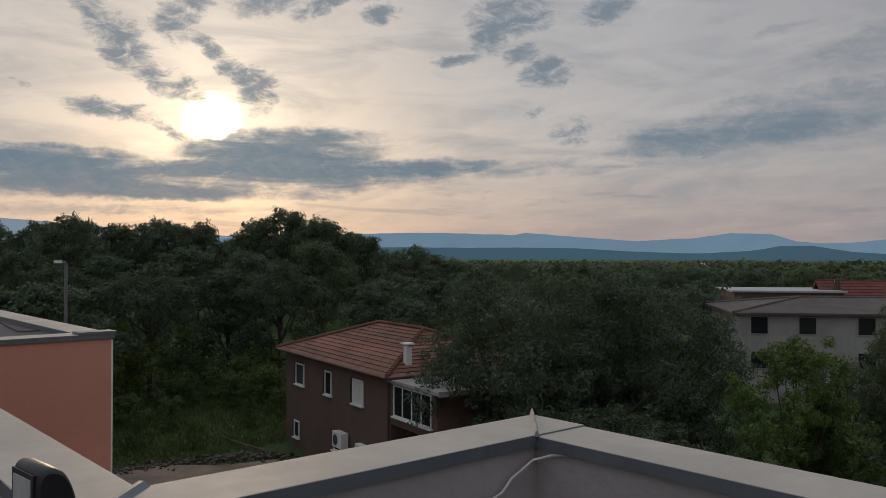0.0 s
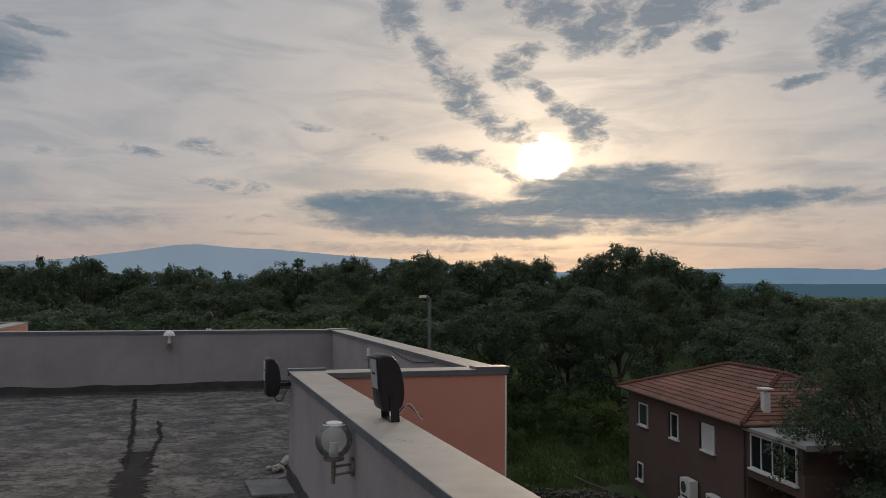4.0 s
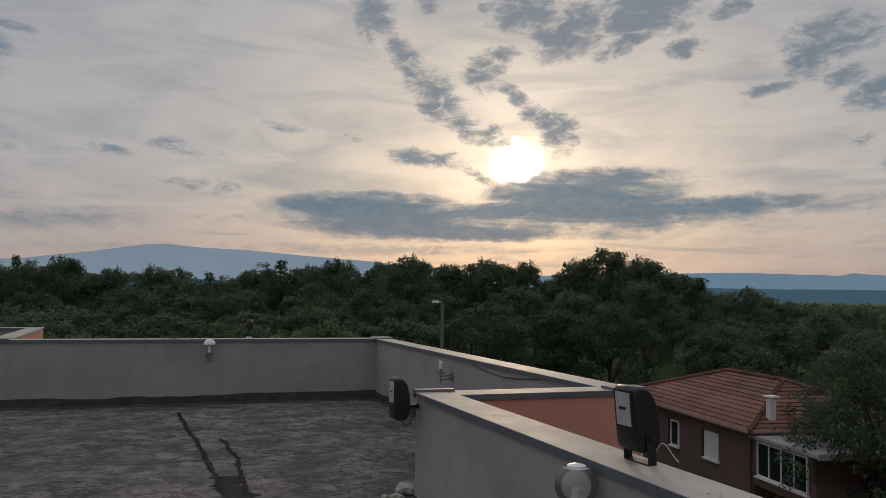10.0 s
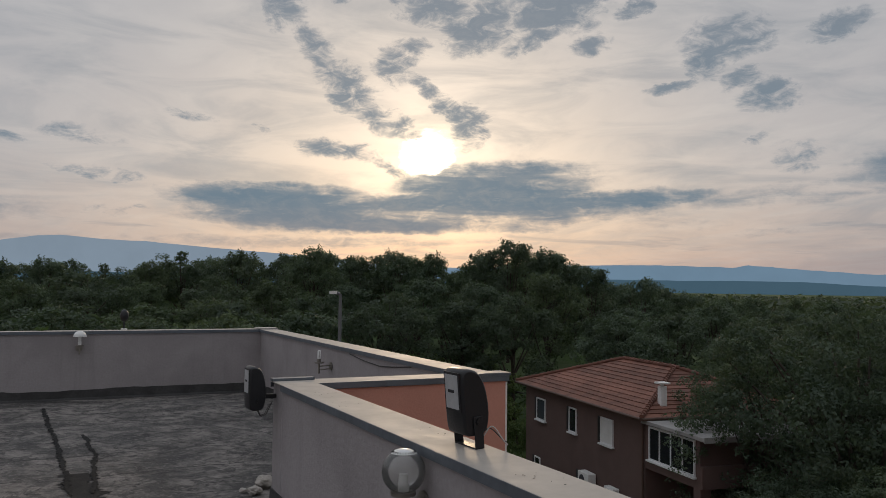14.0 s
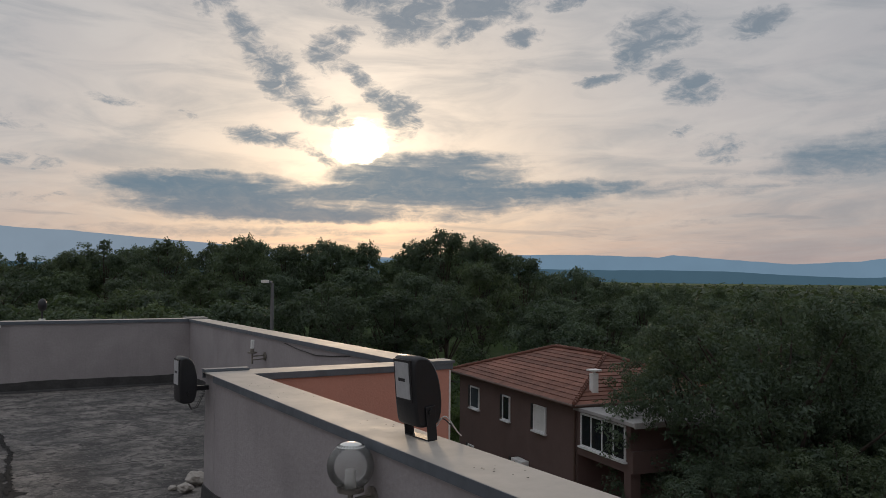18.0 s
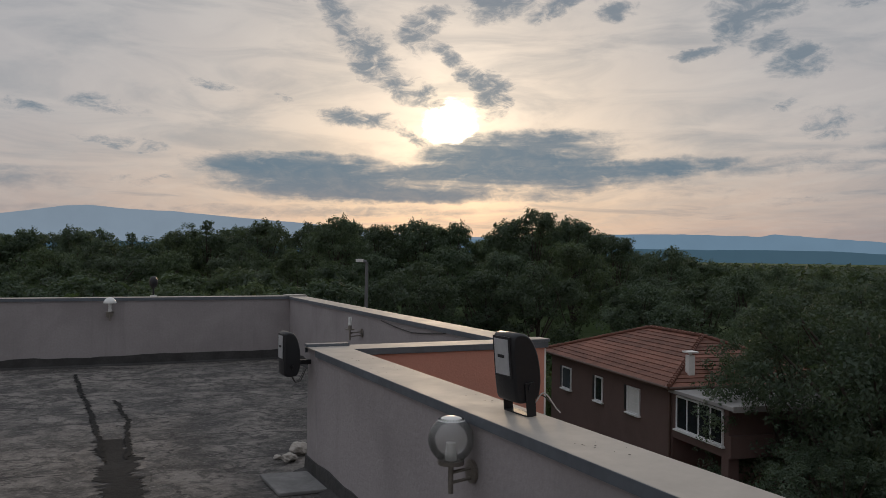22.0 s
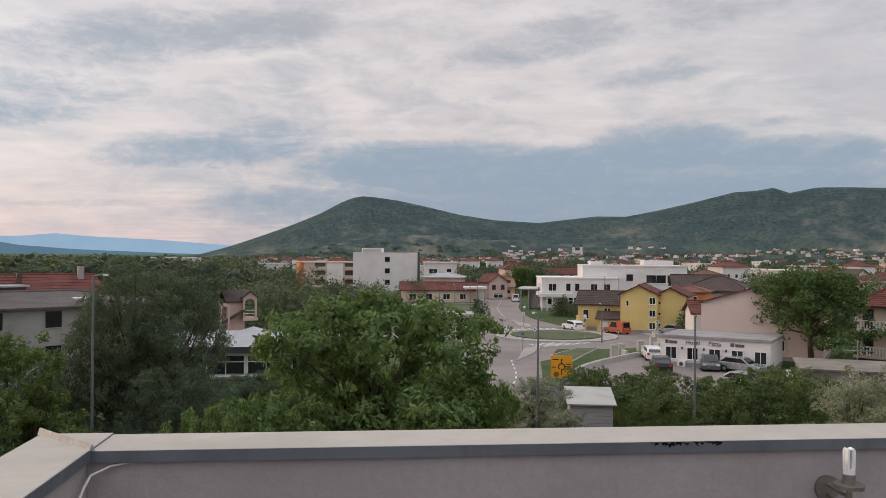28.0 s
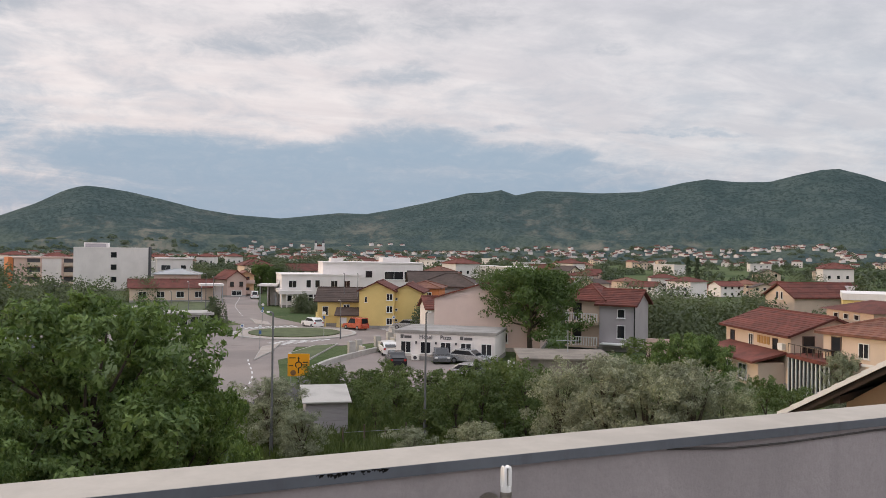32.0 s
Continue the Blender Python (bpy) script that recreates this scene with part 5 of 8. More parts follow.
lw = thing("garden_wall", (0, 0, 0), "low pale stone wall with posts along the car park", "low wall")
part("coping", strip(curve([(69.7, -17.6), (77.4, -22.3), (82.8, -27.0), (86.2, -30.5)]), 0.4, GROUND, GROUND + 0.55), "kerb_stone", lw)
for i, (x, y) in enumerate(((83.0, -26.6), (88.0, -29.0), (91.5, -32.5), (95.5, -35.5), (99.5, -37.5), (102.5, -38.4))):
    part("post", Mesh().box(x - 0.35, x + 0.35, y - 0.35, y + 0.35, GROUND, GROUND + (1.7 if i == 0 else 1.25)), "kerb_stone", lw)
    if i:
        part("rail", Mesh().box(x - 2.2, x + 0.3, y - 0.12, y + 0.12, GROUND, GROUND + 0.7), "kerb_stone", lw)

# bare earth with rubble beside the house
sm = Mesh()
soil_pts = [(9.0, 38.5), (13.5, 41.8), (17.0, 40.6), (19.6, 38.2), (22.6, 37.4), (21.5, 34.5), (16.0, 33.5), (9.0, 34.5)]
sm.prism(soil_pts, GROUND - 0.2, GROUND + 0.24)
tagged(part("bare_earth", sm, "soil"), "strip of bare reddish earth beside the house", "ground", kind="structure")
rb = random.Random(8)
rub = Mesh()
for i in range(900):
    t = rb.random()
    x, y = 12.0 + 11.5 * t + rb.gauss(0, 0.3), 42.4 - 4.6 * t - 0.5 * math.sin(t * 7.0) + rb.gauss(0, 0.6)
    r = 0.05 + 0.17 * rb.random() ** 2
    z = max(ground_z(x, y), GROUND + 0.20)
    p = [Vector((rb.uniform(-1, 1), rb.uniform(-1, 1), rb.uniform(0.1, 0.9))) * r + Vector((x, y, z)) for _ in range(5)] + [Vector((x, y, z - 0.1))]
    rub.add(p, [(0, 1, 2), (1, 3, 2), (2, 3, 4), (0, 2, 4), (0, 4, 5), (0, 5, 1), (1, 5, 3), (3, 5, 4)])
tagged(part("rubble", rub, "rubble_stone"), "line of loose rubble stones at the garden edge", "rubble", kind="stuff")
fw = thing("path_edging", (0, 0, 0), "thin concrete edging across the overgrown garden", "edging")
part("edging", strip([(23.3, 49.6), (22.9, 46.5), (22.4, 44.0), (22.4, 41.5), (22.6, 39.0)], 0.12, GROUND - 0.1, GROUND + 0.44), "rubble_stone", fw)

# ---------------------------------------------------------------- trees
def leaf_cloud(rng, lobes, count, size, slim=0.5, droop=0.0, tufts=14, tuft=0.40):
    """Leaf quads gathered in tufts over the skins of the lobes (x, y, z, radius), with some loose ones inside."""
    L = np.array(lobes)
    d = rng.normal(size=(len(L) * tufts, 3))
    d[:, 2] = d[:, 2] * 0.9 + 0.30
    d /= np.linalg.norm(d, axis=1)[:, None]
    own = np.repeat(np.arange(len(L)), tufts)
    tr = L[own, 3] * tuft * (0.45 + 0.85 * rng.random(len(own)))
    tc = L[own, :3] + d * (L[own, 3] * (0.50 + 0.55 * rng.random(len(own))))[:, None] * np.array([1, 1, 0.85])
    pick = rng.choice(len(own), count, p=tr ** 2 / (tr ** 2).sum())
    off = rng.normal(size=(count, 3))
    off *= (np.minimum(1.5, np.linalg.norm(off, axis=1)) / np.linalg.norm(off, axis=1))[:, None]
    c = tc[pick] + off * (tr[pick] * 0.52)[:, None] * np.array([1, 1, 0.72])
    loose = rng.random(count) < 0.16
    c[loose] = (L[own[pick], :3] + d[pick] * (L[own[pick], 3] * rng.random(count) * 0.8)[:, None])[loose]
    nrm = d[pick] * 0.7 + off * 0.35 + rng.normal(size=(count, 3)) * 0.6 + np.array([0, 0, 0.25])
    nrm /= np.linalg.norm(nrm, axis=1)[:, None]
    t = np.cross(nrm, rng.normal(size=(count, 3)))
    t /= np.linalg.norm(t, axis=1)[:, None]
    t[:, 2] -= droop
    b = np.cross(nrm, t)
    s = size * (0.55 + 0.9 * rng.random(count))[:, None]
    v = np.stack([c - t * s * 0.5, c + b * s * slim * 0.5, c + t * s * 0.5, c - b * s * slim * 0.5], 1)
    v[:, 1:3, 2] += (s * 0.06)
    return v.reshape(-1, 3)


def quads_mesh(name, v, material):
    me = bpy.data.meshes.new(name)
    n = len(v)
    me.vertices.add(n)
    me.vertices.foreach_set("co", v.astype(np.float32).ravel())
    me.loops.add(n)
    me.loops.foreach_set("vertex_index", np.arange(n, dtype=np.int32))
    me.polygons.add(n // 4)
    me.polygons.foreach_set("loop_start", np.arange(0, n, 4, dtype=np.int32))
    me.materials.append(MATS[material])
    me.update(calc_edges=True)
    return me


def tree(m, H, R, leaf, seed, label, category="tree", group="", count=3600, size=0.36, base=0.22, lobes_n=16, slim=0.55, droop=0.0, trunk_r=0.2, dome=False, clump=1.0, tufts=14, tuft=0.40, leaders=0):
    """A tapered trunk with limbs, and a crown of many leaves on uneven lobes."""
    rng = np.random.default_rng(seed)
    th = thing("tree" if category == "tree" else category, m, label, category, group)
    lobes = []
    for i in range(lobes_n):
        h = base + (0.93 - base) * (i + rng.random() * 0.8) / lobes_n
        wide = math.sqrt(max(1 - ((h - 0.52) / 0.54) ** 2, 0.12))
        a = i * 2.4 + rng.random() * 0.9
        rr = R * wide * (0.25 + 0.57 * rng.random())
        lr = R * (0.19 + 0.17 * rng.random()) * (0.70 + 0.35 * wide) * clump
        if clump < 1:
            rr = R * wide * (0.35 + 0.60 * rng.random())
        if dome:
            rr = R * math.sqrt(rng.random()) * 0.78
            lr = R * (0.24 + 0.16 * rng.random())
            h = min(h, 0.90 - 0.30 * (rr / R) ** 2) if i % 3 else 0.88 - 0.34 * (rr / R) ** 2
        lobes.append((rr * math.cos(a), rr * math.sin(a), min(h * H, H - lr * 0.80), lr))
    lobes.append((0.1 * R, 0, H * 0.6, R * 0.36))
    for i in range(leaders):
        a, rr, lr = i * 2.1 + rng.random(), R * (0.05 + 0.6 * rng.random()), R * (0.07 + 0.07 * rng.random())
        z = H * (1.0 - 0.28 * (rr / R) ** 2) - lr
        lobes += [(rr * math.cos(a), rr * math.sin(a), z, lr), (rr * math.cos(a) * 0.9, rr * math.sin(a) * 0.9, z - 1.3 * lr, lr * 1.5)]
    tm = Mesh()
    top = Vector((0.06 * R, -0.04 * R, H * 0.72))
    tm.tube([(0, 0, -0.4), (0.02 * R, 0.02 * R, H * 0.2), (0.05 * R, -0.03 * R, H * 0.45), top], trunk_r, 9, trunk_r * 0.25)
    for x, y, z, r in lobes[::2]:
        k = 0.18 + 0.4 * rng.random()
        s = Vector((0.03 * R, 0, H * k))
        e = Vector((x, y, z))
        if e.z > s.z:
            tm.tube([s, s.lerp(e, 0.5) + Vector((0, 0, -0.05 * H)) * rng.random(), e], trunk_r * 0.42, 6, trunk_r * 0.08)
    part("trunk", tm, "bark", th)
    part("crown", quads_mesh("crown", leaf_cloud(rng, lobes, count, size, slim, droop, tufts, tuft), leaf), leaf, th)
    return th


def put(proto, x, y, top, H, R, wide, turn, label=""):
    """A copy of a tree with its foot on the ground and its top at the height top."""
    z = ground_z(x, y)
    k = max(top - z, 2.0) / H
    w = wide / R
    c = copy_thing(proto, Matrix.Translation((x, y, z)) @ Matrix.Rotation(turn, 4, "Z") @ Matrix.Diagonal((w, w, k, 1)))
    if label:
        c["label"] = label
    return c


# tree line of the wood: bearing and elevation of its tops
WOOD = [(-60, 1.0), (-30, 1.2), (-14, 0.8), (-10.8, 1.7), (-10.4, 2.1), (-5.8, 2.1), (-4.7, 1.3), (-1.2, 1.7), (1.4, 2.0), (3.4, 1.1), (5.9, 1.6), (8.4, 2.3), (11.7, 2.5), (14, 1.9), (16.2, 2.9),
        (18.3, 2.9), (19.9, 2.4), (21.9, 2.1), (23.1, 3.0), (25.1, 2.4), (26.3, 1.9), (27.9, 2.3), (29.5, 2.8), (30.5, 3.6), (32.3, 3.1), (34.3, 2.7), (35.9, 1.9), (37, 1.4), (38.6, 0.8), (41.6, 0.8), (44.1, -0.2), (49, 0.0), (54.7, -0.8), (60, -0.5), (80, -0.5)]
WOODLABEL = "broad leafy oak at the edge of a dense wood"
PROTO = []
for i in range(5):
    PROTO.append(tree(pose(*polar(-50 - 4 * i, 70), ground_z(*polar(-50 - 4 * i, 70))), 11.0, 4.2, ("oak_leaf", "dark_leaf", "oak_leaf", "dark_leaf", "oak_leaf")[i], 10 + i, WOODLABEL, "tree", "trees of the wood", 12000, 0.22, 0.16, 24, dome=True, tufts=11, tuft=0.44, leaders=5))
rt = random.Random(21)
for d, gap, a0, a1, lift in ((33, 5.2, -25, 12, -4.2), (42, 5.2, -25, 14, -2.2), (50, 5.2, -25, 37, -1.2), (60, 5.4, -25, 38, -0.2), (72, 5.6, -25, 40, 0.5), (86, 4.2, -25, 41.5, 1.0), (98, 4.0, -25, 46, 0.9)):
    a = a0
    while a < a1:
        b = a + rt.uniform(-0.25, 0.25) * math.degrees(gap / d)
        dd = d + rt.uniform(-3.5, 3.5)
        e = profile(WOOD, b)
        el = (e + rt.uniform(-0.1, 0.25) if d == 86 else e - 0.35 if d == 98 else min(e - 0.25, lift + rt.uniform(-1.0, 0.4) + 0.45 * (e - 1.8)))
        x, y = polar(b, dd)
        wide = rt.uniform(3.3, 4.8) if d != 86 else rt.uniform(3.0, 4.4)
        proto, turn = rt.choice(PROTO), rt.uniform(0, 6.28)
        if not (14 < x < 31 and y < 49):
            put(proto, x, y, 1.66 + dd * math.tan(radians(el)), 11.0, 4.2, wide, turn)
        a += math.degrees(gap / d)
# lower woods towards the plain
for d, gap, a0, a1, lift in ((56, 5.5, 40, 60, -2.6), (68, 5.5, 38, 60, -1.5), (84, 5.8, 40, 61, -0.9), (104, 6.0, 42, 79, -0.75), (128, 6.6, 42, 80, -0.45), (160, 7.5, 42, 81, -0.3)):
    a = a0
    while a < a1:
        b = a + rt.uniform(-0.3, 0.3) * math.degrees(gap / d)
        dd = d + rt.uniform(-5, 5)
        x, y = polar(b, dd)
        if not (60.5 < b < 74 and dd < 112):
            el = min(profile(WOOD, b) - 0.05, lift + rt.uniform(-0.5, 0.25))
            put(rt.choice(PROTO), x, y, 1.66 + dd * math.tan(radians(el)), 11.0, 4.2, rt.uniform(3.6, 5.0), rt.uniform(0, 6.28), "leafy tree in the low woods of the plain")
        a += math.degrees(gap / d)

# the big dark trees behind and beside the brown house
BIGD = tree(pose(*polar(52.5, 33), GROUND), 10.9, 5.4, "deep_leaf", 31, "large dark leafy tree with drooping limbs beside the brown house", "tree", "", 52000, 0.135, 0.12, 60, 0.55, 0.2, 0.3, clump=0.74, tufts=16, tuft=0.42, leaders=4)
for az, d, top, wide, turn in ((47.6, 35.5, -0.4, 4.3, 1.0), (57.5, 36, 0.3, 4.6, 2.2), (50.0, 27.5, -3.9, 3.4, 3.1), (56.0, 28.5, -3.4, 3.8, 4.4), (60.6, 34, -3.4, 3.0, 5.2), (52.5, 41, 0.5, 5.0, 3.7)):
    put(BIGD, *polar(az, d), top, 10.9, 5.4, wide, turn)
LIGHT = tree(pose(*polar(67.8, 30), GROUND), 8.5, 2.7, "fresh_leaf", 37, "light green young tree in a garden", "tree", "", 30000, 0.12, 0.10, 34, 0.5, 0.2, 0.14, tufts=16, leaders=4)
put(LIGHT, *polar(69.4, 30.5), -2.9, 8.5, 2.7, 1.6, 1.5, "light green garden tree beside a street lamp")
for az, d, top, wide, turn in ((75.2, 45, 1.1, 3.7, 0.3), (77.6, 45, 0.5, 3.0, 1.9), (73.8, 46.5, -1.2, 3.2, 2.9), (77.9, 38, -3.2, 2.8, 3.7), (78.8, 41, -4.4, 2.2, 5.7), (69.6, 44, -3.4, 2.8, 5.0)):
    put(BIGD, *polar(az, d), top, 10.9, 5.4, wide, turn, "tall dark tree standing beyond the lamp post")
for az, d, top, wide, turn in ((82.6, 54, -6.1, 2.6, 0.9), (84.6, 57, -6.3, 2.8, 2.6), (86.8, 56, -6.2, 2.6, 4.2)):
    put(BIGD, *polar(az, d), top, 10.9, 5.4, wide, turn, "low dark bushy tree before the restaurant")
# the bright walnut tree before the town
WAL = tree(pose(*polar(91.6, 27.5), GROUND), 10.0, 4.9, "bright_leaf", 43, "broad bright green walnut tree below the terrace", "tree", "", 76000, 0.20, 0.04, 96, 0.40, 0.3, 0.22, clump=0.70, tufts=15, leaders=5)
put(WAL, *polar(80.8, 23.5), -2.5, 10.0, 4.8, 2.0, 2.0, "lower bright green walnut bough beside the large one")
put(WAL, *polar(85.4, 24.5), -2.3, 10.0, 4.8, 2.8, 4.0, "lower bright green walnut beside the large one")
put(WAL, *polar(97.0, 26.5), -1.9, 10.0, 4.8, 2.5, 5.1, "lower bright green walnut beside the large one")
RND = tree(pose(*polar(120.6, 92), GROUND), 10.1, 6.6, "mid_leaf", 47, "round spreading tree behind the hotel", "tree", "", 26000, 0.28, 0.24, 34, 0.6, 0.1, 0.35, dome=True, leaders=5)

put(RND, *polar(101.45, 216), -1.4, 10.1, 6.6, 3.3, 1.0, "round green tree beside the main road")
put(RND, *polar(102.4, 222), -2.6, 10.1, 6.6, 2.6, 2.4, "round green tree beside the main road")
CYP = tree(pose(*polar(98.25, 127), GROUND), 4.4, 0.75, "dark_leaf", 71, "slim dark cypress beside the road", "tree", "cypresses", 7000, 0.16, 0.05, 30, 0.5, 0.0, 0.08, clump=1.25)
put(CYP, *polar(130.9, 400), 2.6, 4.4, 0.75, 2.0, 0.6, "tall dark cypress among the houses")
put(CYP, *polar(131.5, 405), 2.0, 4.4, 0.75, 1.7, 1.9, "tall dark cypress among the houses")

# olive trees and shrubs in the garden below
OLV = tree(pose(*polar(126.3, 42), GROUND), 6.4, 3.3, "olive_leaf", 53, "silvery green olive tree", "tree", "olive trees", 32000, 0.16, 0.05, 34, 0.24, 0.0, 0.16, leaders=8)
for az, d, top, wide, turn in ((123.2, 44, -4.3, 2.5, 1.1), (129.2, 41, -3.25, 3.1, 2.1), (132.0, 41.5, -3.1, 3.0, 3.3), (134.4, 43, -4.6, 2.2, 4.4), (140.9, 60, -4.2, 1.7, 4.1), (102.8, 46, -5.1, 2.6, 0.7), (105.0, 43, -6.4, 1.7, 5.6), (117.4, 40, -6.4, 1.9, 2.5), (112.7, 40.5, -6.8, 1.6, 0.2)):
    put(OLV, *polar(az, d), top, 6.4, 3.3, wide, turn)
SHR = tree(pose(*polar(109.8, 52), GROUND), 3.0, 1.7, "shrub_leaf", 59, "dense green shrub in the garden grass", "shrub", "garden shrubs", 4600, 0.125, 0.04, 18, 0.5, 0.1, 0.06, leaders=3)
rs = random.Random(5)
for i in range(46):
    x, y = rs.uniform(41, 62), rs.uniform(-34, -16)
    if 46.5 < x < 53 and -18 < y < -11 or x - 56 > (y + 34) * 0.4 + 2:
        continue
    put(SHR, x, y, GROUND + rs.uniform(1.2, 3.2), 3.0, 1.7, rs.uniform(0.9, 2.0), rs.uniform(0, 6))
for az, d, top, wide in ((115.8, 48, -5.5, 2.0), (117.5, 50, -5.0, 2.4), (119.0, 54, -4.9, 2.3), (120.8, 51, -5.1, 2.4), (136.4, 55, -5.5, 1.9), (137.9, 58, -6.4, 2.0), (128.8, 76, -5.6, 3.4), (116.0, 56, -6.6, 2.0), (118.5, 60, -6.6, 2.2), (121.0, 62, -7.2, 2.2), (110.6, 60, -7.3, 1.6), (113.6, 62, -7.0, 2.0)):
    put(SHR, *polar(az, d), top, 3.0, 1.7, wide, az, "dense green bush among the gardens")
put(WAL, *polar(131.9, 50), -2.5, 10.0, 4.8, 2.7, 1.0, "rounded bright green tree behind the olives")
# shrubs of the overgrown garden between terrace and wood
for x, y, h, w in ((20.8, 55.0, 5.2, 2.7), (17.6, 54.0, 4.2, 2.6), (24.6, 55.6, 4.6, 2.4), (23.4, 52.6, 3.0, 2.0), (27.2, 52.4, 4.2, 2.2), (26.2, 49.6, 3.4, 1.7), (28.6, 49.8, 3.6, 1.8), (30.4, 53.0, 5.0, 2.4), (30.6, 47.4, 3.4, 1.9), (20.6, 47.0, 2.6, 1.0), (19.0, 49.8, 2.2, 1.6),
                   (27.8, 46.2, 2.0, 1.1), (16.2, 48.6, 2.6, 1.8), (14.2, 46.2, 3.2, 2.0), (12.5, 43.8, 3.4, 2.2), (9.5, 41.5, 3.6, 2.2), (33.2, 48.6, 4.4, 2.2), (24.6, 44.6, 1.2, 0.8), (17.6, 44.6, 1.2, 0.9), (20.0, 42.2, 1.0, 0.8), (26.6, 58.6, 6.0, 2.6), (22.6, 60.0, 6.4, 2.8), (18.6, 58.4, 6.0, 2.6), (31.0, 57.4, 6.0, 2.6)):
    put(SHR, x, y, GROUND + h, 3.0, 1.7, w, x, "wild shrub in the overgrown garden")

# far woods and hedges of the plain
def far_woods(name, spots, label, leaf="far_leaf", per=300, fine=0.085):
    rng = np.random.default_rng(77)
    out = []
    for x, y, z, r, h in spots:
        d = rng.normal(size=(per, 3))
        d[:, 2] = np.abs(d[:, 2]) * 0.9 + 0.05
        d /= np.linalg.norm(d, axis=1)[:, None]
        c = np.array([x, y, z]) + d * np.array([r, r, h]) * (0.75 + 0.35 * rng.random((per, 1)))
        nrm = d + rng.normal(size=(per, 3)) * 0.5
        t = np.cross(nrm, rng.normal(size=(per, 3)))
        t /= np.linalg.norm(t, axis=1)[:, None] + 1e-6
        b = np.cross(nrm / np.linalg.norm(nrm, axis=1)[:, None], t)
        s = fine * (r + h) * 0.5 * (0.6 + 0.8 * rng.random((per, 1)))
        out.append(np.stack([c - t * s, c + b * s * 0.7, c + t * s, c - b * s * 0.7], 1).reshape(-1, 3))
    tagged(part(name, quads_mesh(name, np.concatenate(out), leaf), leaf), label, "woods", kind="stuff")


rf = random.Random(12)
spots = []
for i in range(1500):
    a, d = rf.uniform(36, 82), 170 + 900 * rf.random() ** 1.6
    x, y = polar(a, d)
    top = 1.66 + d * math.tan(radians(-0.28 + rf.uniform(-0.25, 0.10)))
    h = max(top - GROUND, 4) * rf.uniform(0.8, 1.0)
    if h < 13:
        spots.append((x, y, GROUND, rf.uniform(4, 7) * (1 + d / 900), h))
for i in range(260):
    a, d = rf.uniform(-45, 36), rf.uniform(112, 150)
    x, y = polar(a, d)
    spots.append((x, y, ground_z(x, y), rf.uniform(4, 6), (1.66 + d * math.tan(radians(profile(WOOD, a) - 2.0))) - ground_z(x, y)))
far_woods("far_woods", spots, "dense dark green woods covering the plain")


# ---------------------------------------------------------------- grass
def grass(name, count, area, hmin, hmax, seed, label):
    rng = np.random.default_rng(seed)
    xs, ys = rng.uniform(area[0], area[1], count), rng.uniform(area[2], area[3], count)
    out = np.zeros((count, 4, 3))
    h = rng.uniform(hmin, hmax, count)
    a = rng.uniform(0, 6.28, count)
    w = 0.02 + 0.03 * rng.random(count)
    zs = np.array([ground_z(x, y) for x, y in zip(xs, ys)])
    lx, ly = rng.normal(0, 0.35, count) * h, rng.normal(0, 0.35, count) * h
    for k, (s, f) in enumerate(((-1, 0), (1, 0), (0.4, 1), (-0.4, 1))):
        out[:, k, 0] = xs + np.cos(a) * w * s + lx * f
        out[:, k, 1] = ys + np.sin(a) * w * s + ly * f
        out[:, k, 2] = zs + h * f - 0.02
    tagged(part(name, quads_mesh(name, out.reshape(-1, 3), "grass_blade"), "grass_blade"), label, "grass", kind="stuff")


grass("tall_grass", 26000, (40, 58, -32, -8), 0.25, 0.9, 3, "tall uncut garden grass")
grass("rough_grass", 30000, (8, 31, 40.5, 54), 0.08, 0.34, 4, "overgrown rough grass")

# ---------------------------------------------------------------- houses
CACHE = {}


def window_meshes(w, h, style):
    """Frame with sill and mullions, and the pane or shutter behind it; the wall lies at y = 0 and -y points outwards."""
    key = (round(w, 2), round(h, 2), style)
    if key in CACHE:
        return CACHE[key]
    t, o = min(0.07, w * 0.10), 0.07
    f = Mesh().ring(-w / 2, w / 2, 0, h, t, -o, 0.02)
    tone = {"dark": "concrete", "brown": "brown_frame"}.get(style, "white_frame")
    bits = []
    if style not in ("door", "dark", "far"):
        bits.append(("window_sill", Mesh().box(-w / 2 - 0.08, w / 2 + 0.08, -0.16, 0.02, -0.07, -0.002).data("window_sill", tone)))
    n = {"two": 2, "four": 4, "three": 3, "shop": 2}.get(style, 1)
    for i in range(1, n):
        x = -w / 2 + w * i / n
        bits.append(("mullion", Mesh().box(x - t / 2.4, x + t / 2.4, -o + 0.004, 0.018, t, h - t).data("mullion", tone)))
    if style == "shop":
        bits.append(("transom", Mesh().box(-w / 2 + t, w / 2 - t, -o + 0.008, 0.016, h * 0.66, h * 0.66 + t).data("transom", tone)))
    p = Mesh().box(-w / 2 + t, w / 2 - t, -0.035, 0.01, t, h - t)
    if style == "shutter":
        for i in range(int((h - 2 * t) / 0.16)):
            bits.append(("slat", Mesh().box(-w / 2 + t, w / 2 - t, -0.045, -0.036, t + i * 0.16, t + i * 0.16 + 0.13).data("slat", "shutter")))
    fm = f.data("window_frame", tone)
    pm = p.data("pane", {"shutter": "shutter", "door": "brown_frame", "light": "grey_glass"}.get(style, "dark_glass"))
    CACHE[key] = (fm, pm, bits)
    return CACHE[key]


